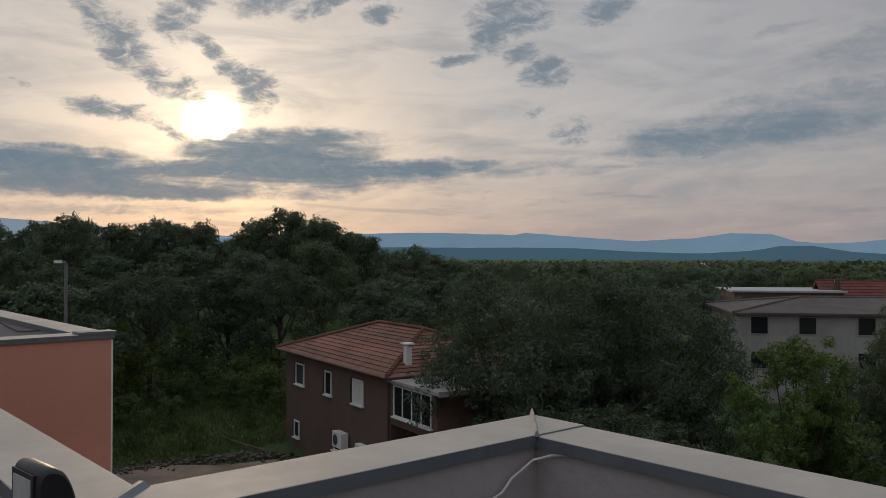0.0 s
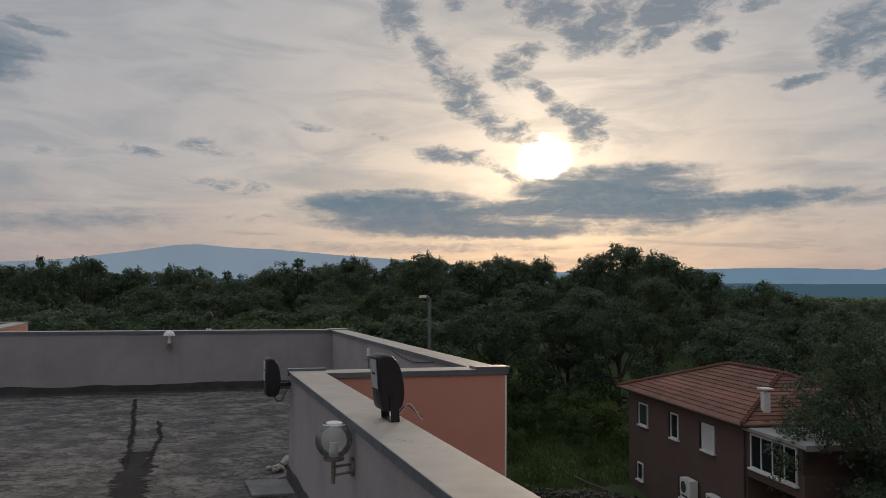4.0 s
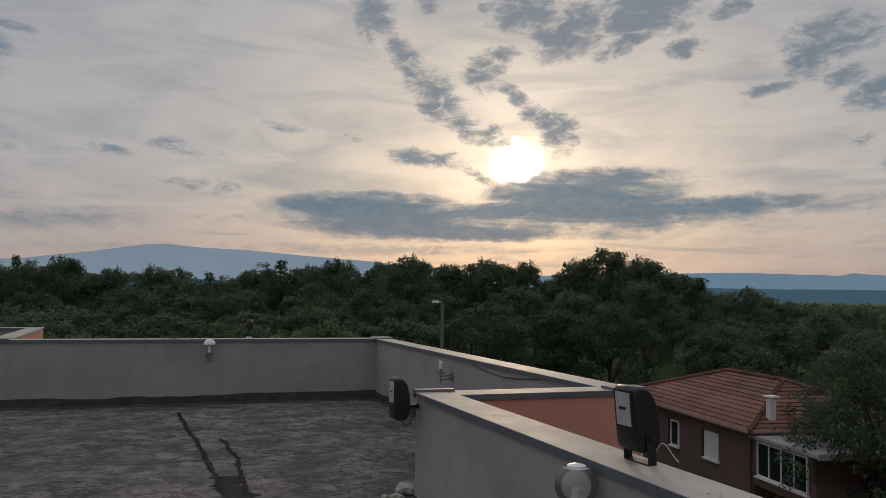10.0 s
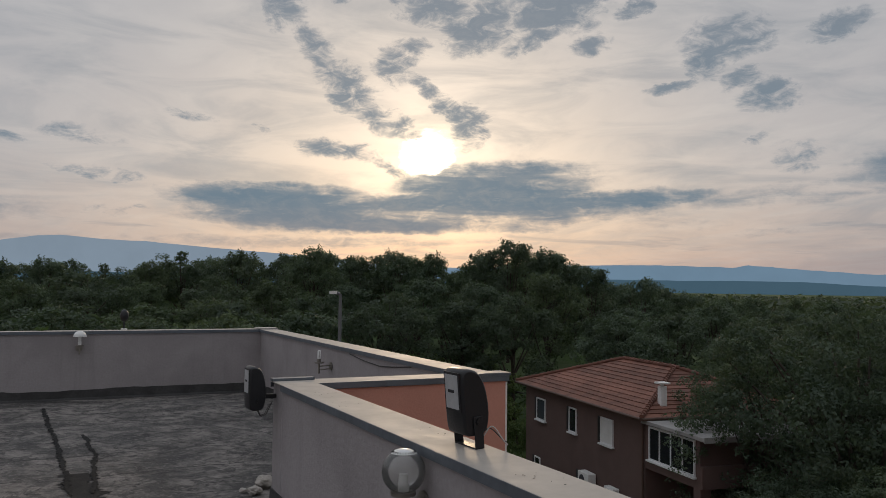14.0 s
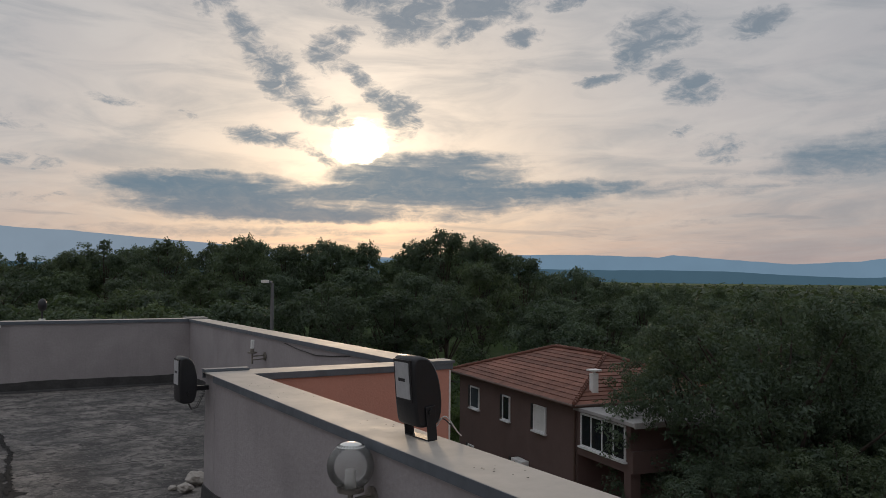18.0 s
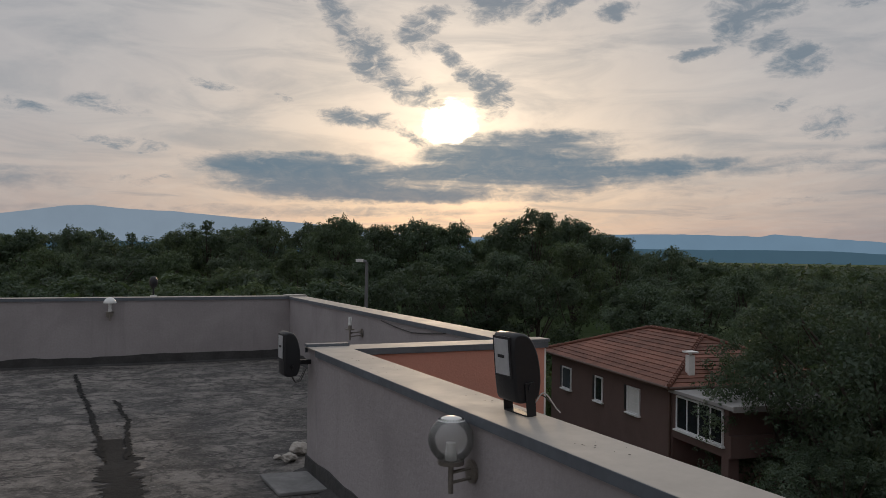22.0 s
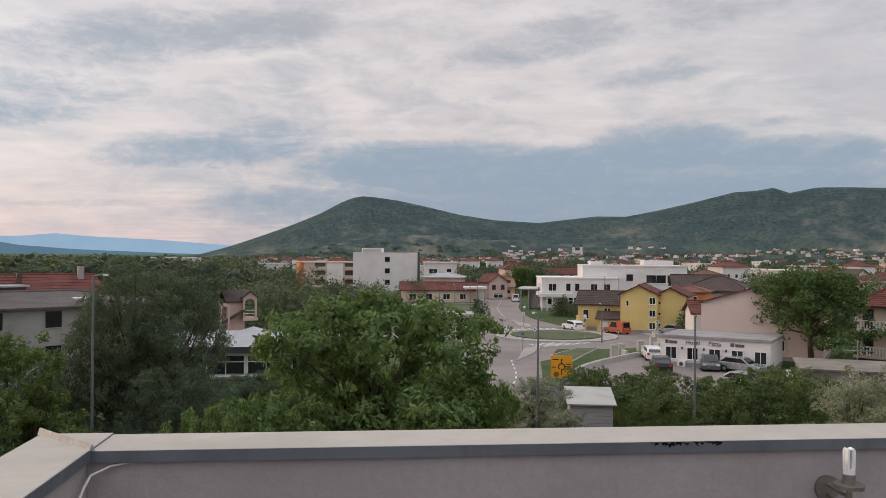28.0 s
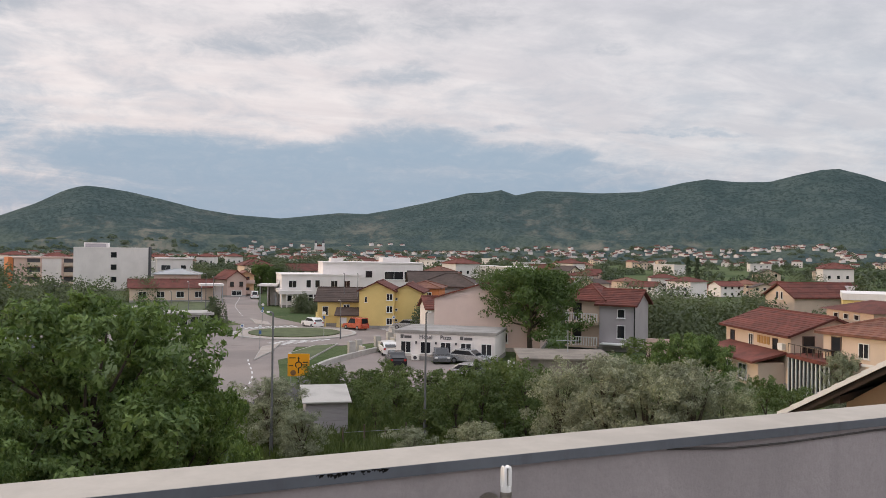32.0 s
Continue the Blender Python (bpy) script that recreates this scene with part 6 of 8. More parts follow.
def window(parent, m, w, h, style):
    """Places a window with its pane, sill and bars."""
    fm, pm, bits = window_meshes(w, h, style)
    win = new("door" if style == "door" else "window", fm)
    win.parent, win.matrix_basis = parent, m
    for name, me in [("panel" if style == "door" else "pane", pm)] + bits:
        ob = new(name, me)
        ob.parent = win
    return win


def opening(parent, face, w2, d2, u, z, w, h, style="one"):
    """A window on a face of a block: u runs along the face from its middle, z is its foot."""
    m = {"s": pose(u, -d2, z, 0, 0, 0), "n": pose(-u, d2, z, 0, 0, 180), "e": pose(w2, u, z, 0, 0, 90), "w": pose(-w2, -u, z, 0, 0, -90)}[face]
    return window(parent, m, w, h, style)


def courses(parent, e0, e1, r0, r1, n, material, name="tile_course", lift=0.05):
    """Courses of tiles, each a stepped slab, between an eave line and a ridge line."""
    e0, e1, r0, r1 = (Vector(p) for p in (e0, e1, r0, r1))
    nrm = (e1 - e0).cross(r0 - e0 if (r0 - e0).length > 0.1 else r1 - e0).normalized()
    if nrm.z < 0:
        nrm = -nrm
    for i in range(n):
        a, b = i / n, (i + 1.06) / n
        q = [e0.lerp(r0, a), e1.lerp(r1, a), e1.lerp(r1, min(b, 1)), e0.lerp(r0, min(b, 1))]
        top = [q[0] + nrm * lift, q[1] + nrm * lift, q[2] + nrm * lift * 0.25, q[3] + nrm * lift * 0.25]
        bot = [p - nrm * 0.05 for p in q]
        part(name, Mesh().add(bot + top, [(0, 1, 2, 3), (4, 5, 6, 7), (0, 1, 5, 4), (1, 2, 6, 5), (2, 3, 7, 6), (3, 0, 4, 7)]), material, parent)


def roof(parent, kind, w, d, h, rise, over, material, tiles=0):
    """Gable (ridge along x or y), hip, or flat roof on a block w by d whose walls end at h."""
    a, b = w / 2 + over, d / 2 + over
    t = 0.16
    if kind == "flat":
        r = part("roof", Mesh().box(-a, a, -b, b, h, h + rise), material, parent)
        return r
    ridge = {"gx": ((-a, 0), (a, 0)), "gy": ((0, -b), (0, b)), "hip": ((-a + min(a, b), 0), (a - min(a, b), 0)) if a > b else ((0, -b + a), (0, b - a))}[kind]
    lo = h - over * rise / max(min(a, b), 0.1)
    top = h + rise
    c = [(-a, -b, lo), (a, -b, lo), (a, b, lo), (-a, b, lo)]
    R0, R1 = (*ridge[0], top), (*ridge[1], top)
    along_x = kind == "gx" or (kind == "hip" and a > b)
    faces = [(c[0], c[1], R0, R1), (c[2], c[3], R1, R0)] if along_x else [(c[1], c[2], R0, R1), (c[3], c[0], R1, R0)]
    ends = [(c[3], c[0], R0), (c[1], c[2], R1)] if along_x else [(c[0], c[1], R0), (c[2], c[3], R1)]
    m = Mesh()
    for p in faces:
        up = [p[0], p[1], p[3], p[2]]
        m.add(up + [(x, y, z - t) for x, y, z in up], [(0, 1, 2, 3), (7, 6, 5, 4), (0, 4, 5, 1), (1, 5, 6, 2), (2, 6, 7, 3), (3, 7, 4, 0)])
    if kind == "hip":
        for p in ends:
            m.add(list(p) + [(x, y, z - t) for x, y, z in p], [(0, 1, 2), (5, 4, 3), (0, 3, 4, 1)])
    r = part("roof", m, material, parent)
    if kind != "hip":
        for p in ends:
            k = Mesh()
            q = 1 - over / (b if kind == "gx" else a)
            sh = lambda v: (v[0] * (w / 2 / a), v[1] * (d / 2 / b), h - 0.02) if v[2] < top else (v[0] * (w / 2 / a), v[1] * (d / 2 / b), top - t)
            g = [sh(v) for v in p]
            inw = [(x * 0.985, y * 0.985, z) for x, y, z in g]
            k.add(g + inw, [(0, 1, 2), (5, 4, 3), (0, 3, 4, 1), (1, 4, 5, 2), (2, 5, 3, 0)])
            part("gable", k, parent["wall_mat"], parent)
    if tiles:
        for p in faces:
            courses(r, p[0], p[1], p[2], p[3], tiles, material)
        if kind == "hip":
            for p in ends:
                courses(r, p[0], p[1], p[2], p[2], tiles, material)
    rd = Mesh().tube([R0, R1], 0.14, 6) if (Vector(R0) - Vector(R1)).length > 0.1 else Mesh()
    if kind == "hip":
        for e, rr in ((c[0], R0), (c[3], R0), (c[1], R1), (c[2], R1)) if along_x else ((c[0], R0), (c[1], R0), (c[2], R1), (c[3], R1)):
            rd.tube([(e[0], e[1], e[2] + 0.03), (rr[0], rr[1], rr[2] + 0.03)], 0.12, 6)
    part("ridge_tiles", rd, material, r)
    return r


def block(name, m, w, d, h, wall, label, category="house", group="", top=None, wins=(), tiles=0, plinth=True):
    """A house block: walls, roof and openings. wins: (face, u, z, w, h, style)."""
    th = thing(name, m, label, category, group)
    th["wall_mat"] = wall
    part("wall", Mesh().box(-w / 2, w / 2, -d / 2, d / 2, -0.6, h), wall, th)
    if plinth:
        part("plinth", Mesh().box(-w / 2 - 0.04, w / 2 + 0.04, -d / 2 - 0.04, d / 2 + 0.04, -0.6, 0.45), "concrete", th)
    if top:
        roof(th, top[0], w, d, h, top[1], top[2], top[3], tiles)
    for q in wins:
        opening(th, q[0], w / 2, d / 2, *q[1:])
    return th


def facing(az, d, turn=0.0, z=GROUND):
    """A pose at a bearing and distance whose -y side looks back at the terrace, turned by so many degrees."""
    return pose(*polar(az, d), z, 0, 0, -az + turn)


# ---------------------------------------------------------------- the brown house
HR_ = math.degrees(math.atan2(-0.163, 0.987))
house = thing("house", pose(22.94, 27.92, GROUND, 0, 0, HR_), "two-storey brown rendered house with red tiled hip roof", "house")
house["wall_mat"] = "brown_wall"
HL, HW, HH = 13.1, 8.1, 5.75
part("wall", Mesh().box(0, HW, 0, HL, -0.6, HH), "brown_wall", house, "smooth dark brown render")
ext = part("extension", Mesh().box(0, 9.5, -3.95, -0.02, 3.55, 5.45).box(0, 0.45, -3.95, -3.5, 0, 3.55).box(3.0, 9.5, -3.6, -0.02, 0, 3.55), "brown_wall", house, "glazed bay over an open carport")
part("parapet", Mesh().box(-0.05, 4.5, -4.15, -3.97, 3.6, 4.45).box(4.5, 9.6, -4.9, -4.75, 3.6, 4.45), "brown_wall", ext)
part("flat_roof", Mesh().box(-0.25, 10.5, -4.6, -0.02, 5.46, 5.62), "concrete", house, "thin grey flat roof slab", 0.02)
part("gutter_edge", Mesh().box(-0.30, 10.55, -4.66, -4.61, 5.44, 5.66), "concrete", house)


def west_opening(y1, y0, z0, z1, style):
    win = window(house, pose(0, (y0 + y1) / 2, z0, 0, 0, -90), abs(y1 - y0), z1 - z0, style)
    # flat black strip on the wall imitates the shade of a deep window
    part("reveal", Mesh().box(-abs(y1 - y0) / 2 - 0.35, -abs(y1 - y0) / 2, -0.012, 0.01, 0.05, z1 - z0), "sign_black", win, "flat black strip painted as shade beside a window")


west_opening(11.5, 10.3, 3.85, 5.05, "light")
west_opening(7.35, 6.5, 3.85, 5.10, "one")
west_opening(3.95, 2.75, 3.90, 5.12, "shutter")
west_opening(11.75, 11.0, 0.80, 1.75, "one")
west_opening(6.25, 5.4, 1.15, 2.1, "one")
window(house, pose(0, -2.0, 3.98, 0, 0, -90), 3.3, 1.40, "four")
for yc, s in ((4.85, 1.0), (2.5, 0.78)):
    ac = part("air_conditioner", Mesh().box(-0.42 * s - 0.08, -0.08, yc - 0.55 * s, yc + 0.55 * s, 1.55, 1.55 + 0.78 * s), "white_plastic", house, "white outdoor air-conditioning unit", 0.03)
    part("fan_grille", Mesh().tube([(-0.43 * s - 0.085, yc + 0.12 * s, 1.55 + 0.39 * s), (-0.42 * s - 0.08, yc + 0.12 * s, 1.55 + 0.39 * s)], 0.27 * s, 20), "dark_panel", ac)
    part("bracket", Mesh().box(-0.5 * s, 0, yc - 0.4 * s, yc - 0.36 * s, 1.50, 1.55).box(-0.5 * s, 0, yc + 0.36 * s, yc + 0.4 * s, 1.50, 1.55), "galvanised", ac)
part("downpipe", Mesh().tube([(-0.08, 0.1, 0.2), (-0.08, 0.1, HH - 0.1)], 0.05, 8), "brown_frame", house)
# hip roof of tile courses
ov, rise = 0.45, 1.57
ex0, ex1, ey0, ey1, ez = -ov, HW + ov, -ov, HL + ov, HH - 0.05
apx = (ex1 - ex0) / 2
A0, A1 = (ex0 + apx, ey0 + apx, HH + rise), (ex0 + apx, ey1 - apx, HH + rise)
rf_ = part("roof", Mesh().add([(ex0, ey0, ez), (ex1, ey0, ez), (ex1, ey1, ez), (ex0, ey1, ez), A0, A1], [(0, 1, 4), (1, 2, 5, 4), (2, 3, 5), (3, 0, 4, 5), (3, 2, 1, 0)]), "roof_tile", house, "weathered red interlocking roof tiles")
courses(rf_, (ex0, ey1, ez), (ex0, ey0, ez), A1, A0, 13, "roof_tile")
courses(rf_, (ex0, ey0, ez), (ex1, ey0, ez), A0, A0, 13, "roof_tile")
hipm = Mesh()
for e, top_ in (((ex0, ey0, ez), A0), ((ex0, ey1, ez), A1), ((ex1, ey0, ez), A0)):
    for i in range(26):
        p, q = Vector(e).lerp(Vector(top_), i / 26), Vector(e).lerp(Vector(top_), (i + 1.15) / 26)
        hipm.tube([p + Vector((0, 0, 0.10)), q + Vector((0, 0, 0.06))], 0.105, 7, 0.085)
for i in range(16):
    p, q = Vector(A0).lerp(Vector(A1), i / 16), Vector(A0).lerp(Vector(A1), (i + 1.15) / 16)
    hipm.tube([p + Vector((0, 0, 0.10)), q + Vector((0, 0, 0.06))], 0.105, 7, 0.085)
part("ridge_tiles", hipm, "roof_tile", rf_)
part("gutter", Mesh().tube([(ex0 - 0.05, ey1, ez - 0.02), (ex0 - 0.05, ey0, ez - 0.02)], 0.07, 8).tube([(ex0, ey0 - 0.05, ez - 0.02), (ex1, ey0 - 0.05, ez - 0.02)], 0.07, 8), "brown_frame", house)
ch = part("chimney", Mesh().box(1.06, 1.36, 0.46, 0.76, 5.8, 6.92), "white_plastic", house, "slim pale chimney", 0.02)
part("chimney_cap", Mesh().box(0.96, 1.46, 0.36, 0.86, 7.02, 7.09).box(1.08, 1.13, 0.48, 0.53, 6.92, 7.02).box(1.29, 1.34, 0.69, 0.74, 6.92, 7.02), "white_plastic", ch)


# ---------------------------------------------------------------- buildings beyond the trees
cx_, cy_ = polar(66.9, 73.5)
conc = block("unfinished_building", pose(cx_ + 1.6, cy_ - 1.9, GROUND, 0, 0, -62 + 12), 19.0, 12.0, 7.0, "concrete", "unfinished grey concrete block with empty window openings", "building", "",
             ("hip", 0.85, 0.5, "roof_grey"), [(w_, u_, z_, 1.35, 1.4, "dark") for w_, us_ in (("s", (-8.0, -4.5, -0.3, 4.0, 7.6)),) for u_ in us_ for z_ in (5.25, 2.6)])
part("skylight", Mesh().box(2.2, 3.6, -4.0, -2.9, 7.28, 7.44), "white_frame", conc)
block("building", facing(64.5, 94, 14), 10.5, 10, 7.6, "brown_wall", "long brown flat-roofed building", "building", "", ("flat", 0.18, 0.3, "roof_metal"), [("s", -4, 4.6, 1.4, 1.3, "one"), ("s", 2, 4.6, 1.4, 1.3, "one")])
rh = block("house", facing(69.7, 96, 14), 9, 9, 6.6, "brown_wall", "house with steep red tiled roof and dormers", "house", "", ("gx", 2.1, 0.4, "roof_tile_old"), [("s", -2, 4.4, 1.2, 1.2, "one")], 8)
part("bargeboard", Mesh().box(-5.0, -4.85, -4.9, 0.0, 6.4, 6.6), "white_frame", rh)
part("chimney", Mesh().box(2.8, 3.4, -1.2, -0.6, 7.8, 9.6), "plaster_grey", rh)
part("chimney", Mesh().box(-3.4, -2.9, -2.0, -1.5, 7.4, 8.9), "brown_frame", rh)
farb = block("house", facing(59.0, 390, 10), 16, 10, 8.2, "white_wall", "white flat-roofed house among distant woods", "house", "", ("flat", 0.5, 0.2, "white_wall"), [("s", -4, 4.8, 2.0, 1.6, "one"), ("s", 2.5, 4.8, 2.6, 1.6, "one")])
block("house", facing(63.0, 84, 0), 4, 5, 5.2, "white_wall", "small white annexe beside the concrete block", "house", "", ("flat", 0.15, 0.2, "roof_grey"), [("s", 0, 2.8, 1, 1.2, "one")])
block("house", facing(77.0, 330, 5), 22, 12, 9.0, "white_wall", "wide white building at the edge of the woods", "building", "", ("flat", 0.4, 0.2, "white_wall"), [("s", -6 + 4 * i, 5.5, 1.8, 1.6, "one") for i in range(4)])

# brown house with arches, beside the glazed restaurant
def arch_frame(w, h, t, y0, y1, x=0.0, z=0.0, gable=0.0):
    """A wall panel with a round-arched opening, and a pointed top when gable is above nothing."""
    inner = [(-w / 2 + t, 0.0)] + [(-(w / 2 - t) * math.cos(math.pi * k / 10), h - w / 2 + (w / 2 - t) * math.sin(math.pi * k / 10)) for k in range(11)] + [(w / 2 - t, 0.0)]
    outer = []
    for u, v in inner:
        if v <= 0:
            outer.append((math.copysign(w / 2, u), 0.0))
        else:
            k = u / (w / 2 - t)
            outer.append((k * w / 2, h + gable * (1 - abs(k)) if abs(k) < 0.99 else h))
    n = len(inner)
    vs = [(x + u, y, z + v) for y in (y0, y1) for u, v in inner + outer]
    fs = []
    for k in range(n - 1):
        fs += [(k, k + 1, n + k + 1, n + k), (2 * n + k, 3 * n + k, 3 * n + k + 1, 2 * n + k + 1), (k, 2 * n + k, 2 * n + k + 1, k + 1), (n + k, n + k + 1, 3 * n + k + 1, 3 * n + k)]
    return Mesh().add(vs, fs)


ah = thing("house", facing(81.0, 103, 12), "narrow pinkish house with arched loggias and brown tiled roofs", "house")
part("wall", Mesh().box(-0.6, 1.6, -1.6, 3.4, -0.6, 5.4), "pink_wall", ah)
part("roof", Mesh().extrude([(-1.9, 5.25), (0.4, 6.5), (3.6, 5.25), (3.6, 5.1), (0.4, 6.3), (-1.9, 5.1)], "x", -0.8, 1.9), "roof_brown", ah)
part("loggia_arch", arch_frame(1.7, 2.6, 0.22, -2.3, -2.0, 2.1, 3.2, 0.75), "pink_wall", ah, "gabled arch of the balcony")
part("loggia_side", Mesh().box(1.30, 1.45, -2.0, 0.8, 3.2, 5.6), "pink_wall", ah)
part("loggia_floor", Mesh().box(1.2, 3.1, -2.4, 0.8, 2.9, 3.2), "pink_wall", ah)
part("loggia_roof", Mesh().extrude([(1.1, 5.75), (2.1, 6.6), (3.1, 5.75), (3.1, 5.6), (2.1, 6.4), (1.1, 5.6)], "y", -2.5, 1.5), "roof_brown", ah)
for z in (3.75, 4.15):
    part("rail", Mesh().tube([(1.4, -2.15, z), (2.85, -2.15, z)], 0.05, 6), "white_frame", ah)
part("stair_arch", arch_frame(1.15, 3.7, 0.2, -2.9, -2.6, -1.05, 1.2, 0.25), "pink_wall", ah, "tall narrow arch")
part("lean_roof", Mesh().extrude([(-2.7, 1.9), (1.5, 4.3), (1.5, 4.1), (-2.7, 1.7)], "y", -2.55, -1.6), "roof_brown", ah)
part("side_wall", Mesh().box(-2.3, -0.62, -2.4, 2.0, -0.6, 1.8), "pink_wall", ah)
part("balcony_rail", Mesh().tube([(-1.2, -3.6, 1.3), (0.6, -3.9, 1.3), (2.2, -3.6, 1.3), (3.0, -2.6, 1.3)], 0.06, 6), "white_frame", ah)
part("balcony_floor", Mesh().box(-1.4, 3.0, -3.7, -1.62, 0.35, 0.75), "cream_wall", ah)
gr = block("restaurant", facing(82.0, 78, -6), 13.5, 9, 2.35, "white_wall", "single-storey restaurant with a wide glazed front", "building", "", ("flat", 0.55, 0.9, "dark_panel"),
           [("s", -4.55, 0.25, 3.3, 1.85, "shop"), ("s", -0.95, 0.25, 3.3, 1.85, "shop"), ("s", 2.55, 0.25, 3.3, 1.85, "shop"), ("s", 5.6, 0.2, 1.6, 1.9, "two")])
part("metal_roof", Mesh().extrude([(-5.6, 2.93), (1.2, 3.75), (5.4, 2.93)], "x", -7.3, 7.4), "roof_metal", gr, "low pitched light metal roof")
for k in range(12):
    part("roof_seam", Mesh().extrude([(-5.6, 2.95), (1.2, 3.79), (1.2, 3.74), (-5.6, 2.90)], "x", -6.9 + k * 1.22, -6.85 + k * 1.22), "roof_metal", gr)
part("skylight", Mesh().add([(-0.9, -3.4, 3.1), (3.1, -3.4, 3.1), (3.1, 0.6, 3.6), (-0.9, 0.6, 3.6), (1.1, -1.2, 4.35)], [(0, 1, 4), (1, 2, 4), (2, 3, 4), (3, 0, 4)]), "roof_metal", gr, "pyramid roof light of metal sheet")
part("downpipe", Mesh().tube([(-2.75, -4.6, 2.3), (-2.75, -4.6, 0.0)], 0.06, 6), "brown_frame", gr)
part("side_roof", Mesh().extrude([(-4.4, 2.3), (-2.0, 3.0), (-2.0, 2.8), (-4.4, 2.15)], "x", -12.5, -6.9), "roof_tile_old", gr)
part("side_wall", Mesh().box(-12.2, -6.9, -4.0, 3.0, 0, 2.2), "white_wall", gr)

# white tower block, apartments and pale houses round it
tw = block("apartment_block", facing(91.8, 239, -4), 18.6, 12, 11.4, "white_wall", "plain white block with a dark end wall", "building", "", ("flat", 0.25, 0.05, "white_wall"), [("s", 0.6, 8.9, 1.5, 1.5, "dark"), ("s", 0.6, 5.6, 1.5, 1.5, "dark"), ("s", 0.6, 2.3, 1.5, 1.5, "dark")])
part("end_wall", Mesh().box(9.32, 9.7, -6.1, 6.1, -0.6, 11.9), "dark_panel", tw, "dark grey end wall")
part("roof_house", Mesh().box(-7.2, -1.2, -2, 4, 11.6, 12.9), "white_wall", tw)
part("roof_rail", Mesh().box(-6.8, -1.6, -2.4, -2.3, 11.65, 12.6), "grey_wall", tw)
ap = block("apartment_block", facing(87.7, 258, 8), 16.5, 12, 8.3, "pink_wall", "pink apartment house with white stair bays and loggias", "building", "", ("flat", 0.4, 0.3, "pink_wall"))
for k in range(3):
    z = 0.9 + 2.7 * k
    for u in (-3.4, 5.9):
        lg = part("balcony", Mesh().box(u - 1.7, u + 1.7, -7.2, -6.0, z - 0.15, z + 0.85), "cream_wall", ap, "cream balcony front")
        # flat dark sheet on the wall stands in for the loggia's shade
        part("recess", Mesh().box(u - 1.6, u + 1.6, -6.06, -6.0, z + 0.85, z + 2.2), "dark_panel", lg)
    for u in (-0.2, 2.6):
        opening(ap, "s", 16.5 / 2, 6.0, u, z + 0.6, 0.9, 1.3, "one")
part("stair_bay", Mesh().box(-1.3, 3.7, -6.12, -6.0, 0, 8.4), "white_wall", ap)
part("side_bay", Mesh().box(-9.6, -8.3, -5, 5, -0.6, 8.6), "orange_wall", ap)
part("ground_floor", Mesh().box(-7.5, 8.1, -6.5, -6.0, -0.5, 0.7), "grey_wall", ap)
block("house", facing(95.6, 228, 4), 9, 8, 8.8, "white_wall", "white flat-roofed house beside the tower block", "house", "", ("flat", 0.3, 0.3, "white_wall"), [("s", -2.2, 5.8, 2.4, 1.4, "two"), ("s", 2.2, 5.8, 1.4, 1.4, "one"), ("s", 1.0, 2.4, 2.0, 1.4, "two")])
block("house", facing(95.9, 205, -6), 10, 8, 5.6, "pink_wall", "lilac pink house with a shallow roof", "house", "", ("hip", 1.0, 0.5, "roof_metal"), [("s", -2.4, 2.6, 1.6, 1.3, "two"), ("s", 2.0, 2.6, 1.6, 1.3, "two")])
block("house", facing(95.5, 186, 4), 17, 8, 3.3, "cream_wall", "long low house with dark rusty red roof", "house", "", ("gx", 1.5, 0.5, "roof_tile_old"), [("s", u_, 1.0, 1.6, 1.3, "two") for u_ in (-6.0, -2.4, 1.6, 5.4)])
kiosk = block("kiosk", facing(96.75, 123, 2), 5.4, 4.2, 1.95, "grey_wall", "low glazed kiosk under a wide pale flat roof", "building", "", ("flat", 0.34, 0.75, "kerb_stone"), [("s", -1.35, 0.35, 2.3, 1.35, "two"), ("s", 1.3, 0.35, 2.3, 1.35, "two")], plinth=False)
part("step", Mesh().box(-3.0, 4.2, -3.6, -2.12, -0.3, 0.16), "kerb_stone", kiosk)
block("house", facing(99.35, 205, 24), 5.0, 7, 4.6, "pink_wall", "pink house with gabled red roof", "house", "", ("gy", 1.8, 0.5, "roof_tile_old"), [("s", -1.2, 2.5, 1.0, 1.2, "brown"), ("s", 1.2, 2.5, 1.0, 1.2, "brown"), ("s", 0.0, 0.4, 2.6, 1.2, "shop"), ("e", 1.0, 2.5, 1.0, 1.2, "brown")], 8)
sal = block("house", facing(100.25, 208, 10), 3.7, 6, 5.3, "apricot_wall", "small salmon house with terraces", "house", "", ("gy", 0.9, 0.4, "roof_tile"), [("s", 0, 3.6, 1.6, 1.2, "brown"), ("s", 0, 1.0, 1.6, 1.2, "brown")])
for z in (3.3, 0.7):
    part("balcony", Mesh().box(-1.9, 1.9, -4.0, -3.0, z - 0.15, z + 0.75), "pink_wall", sal)
block("house", facing(100.9, 262, 15), 8.6, 9, 7.0, "cream_wall", "tall house with broad brown-red roof", "house", "", ("hip", 2.0, 0.6, "roof_tile_old"), [("s", -1.6, 3.6, 1.2, 1.3, "brown"), ("s", 1.6, 3.6, 1.2, 1.3, "brown")])


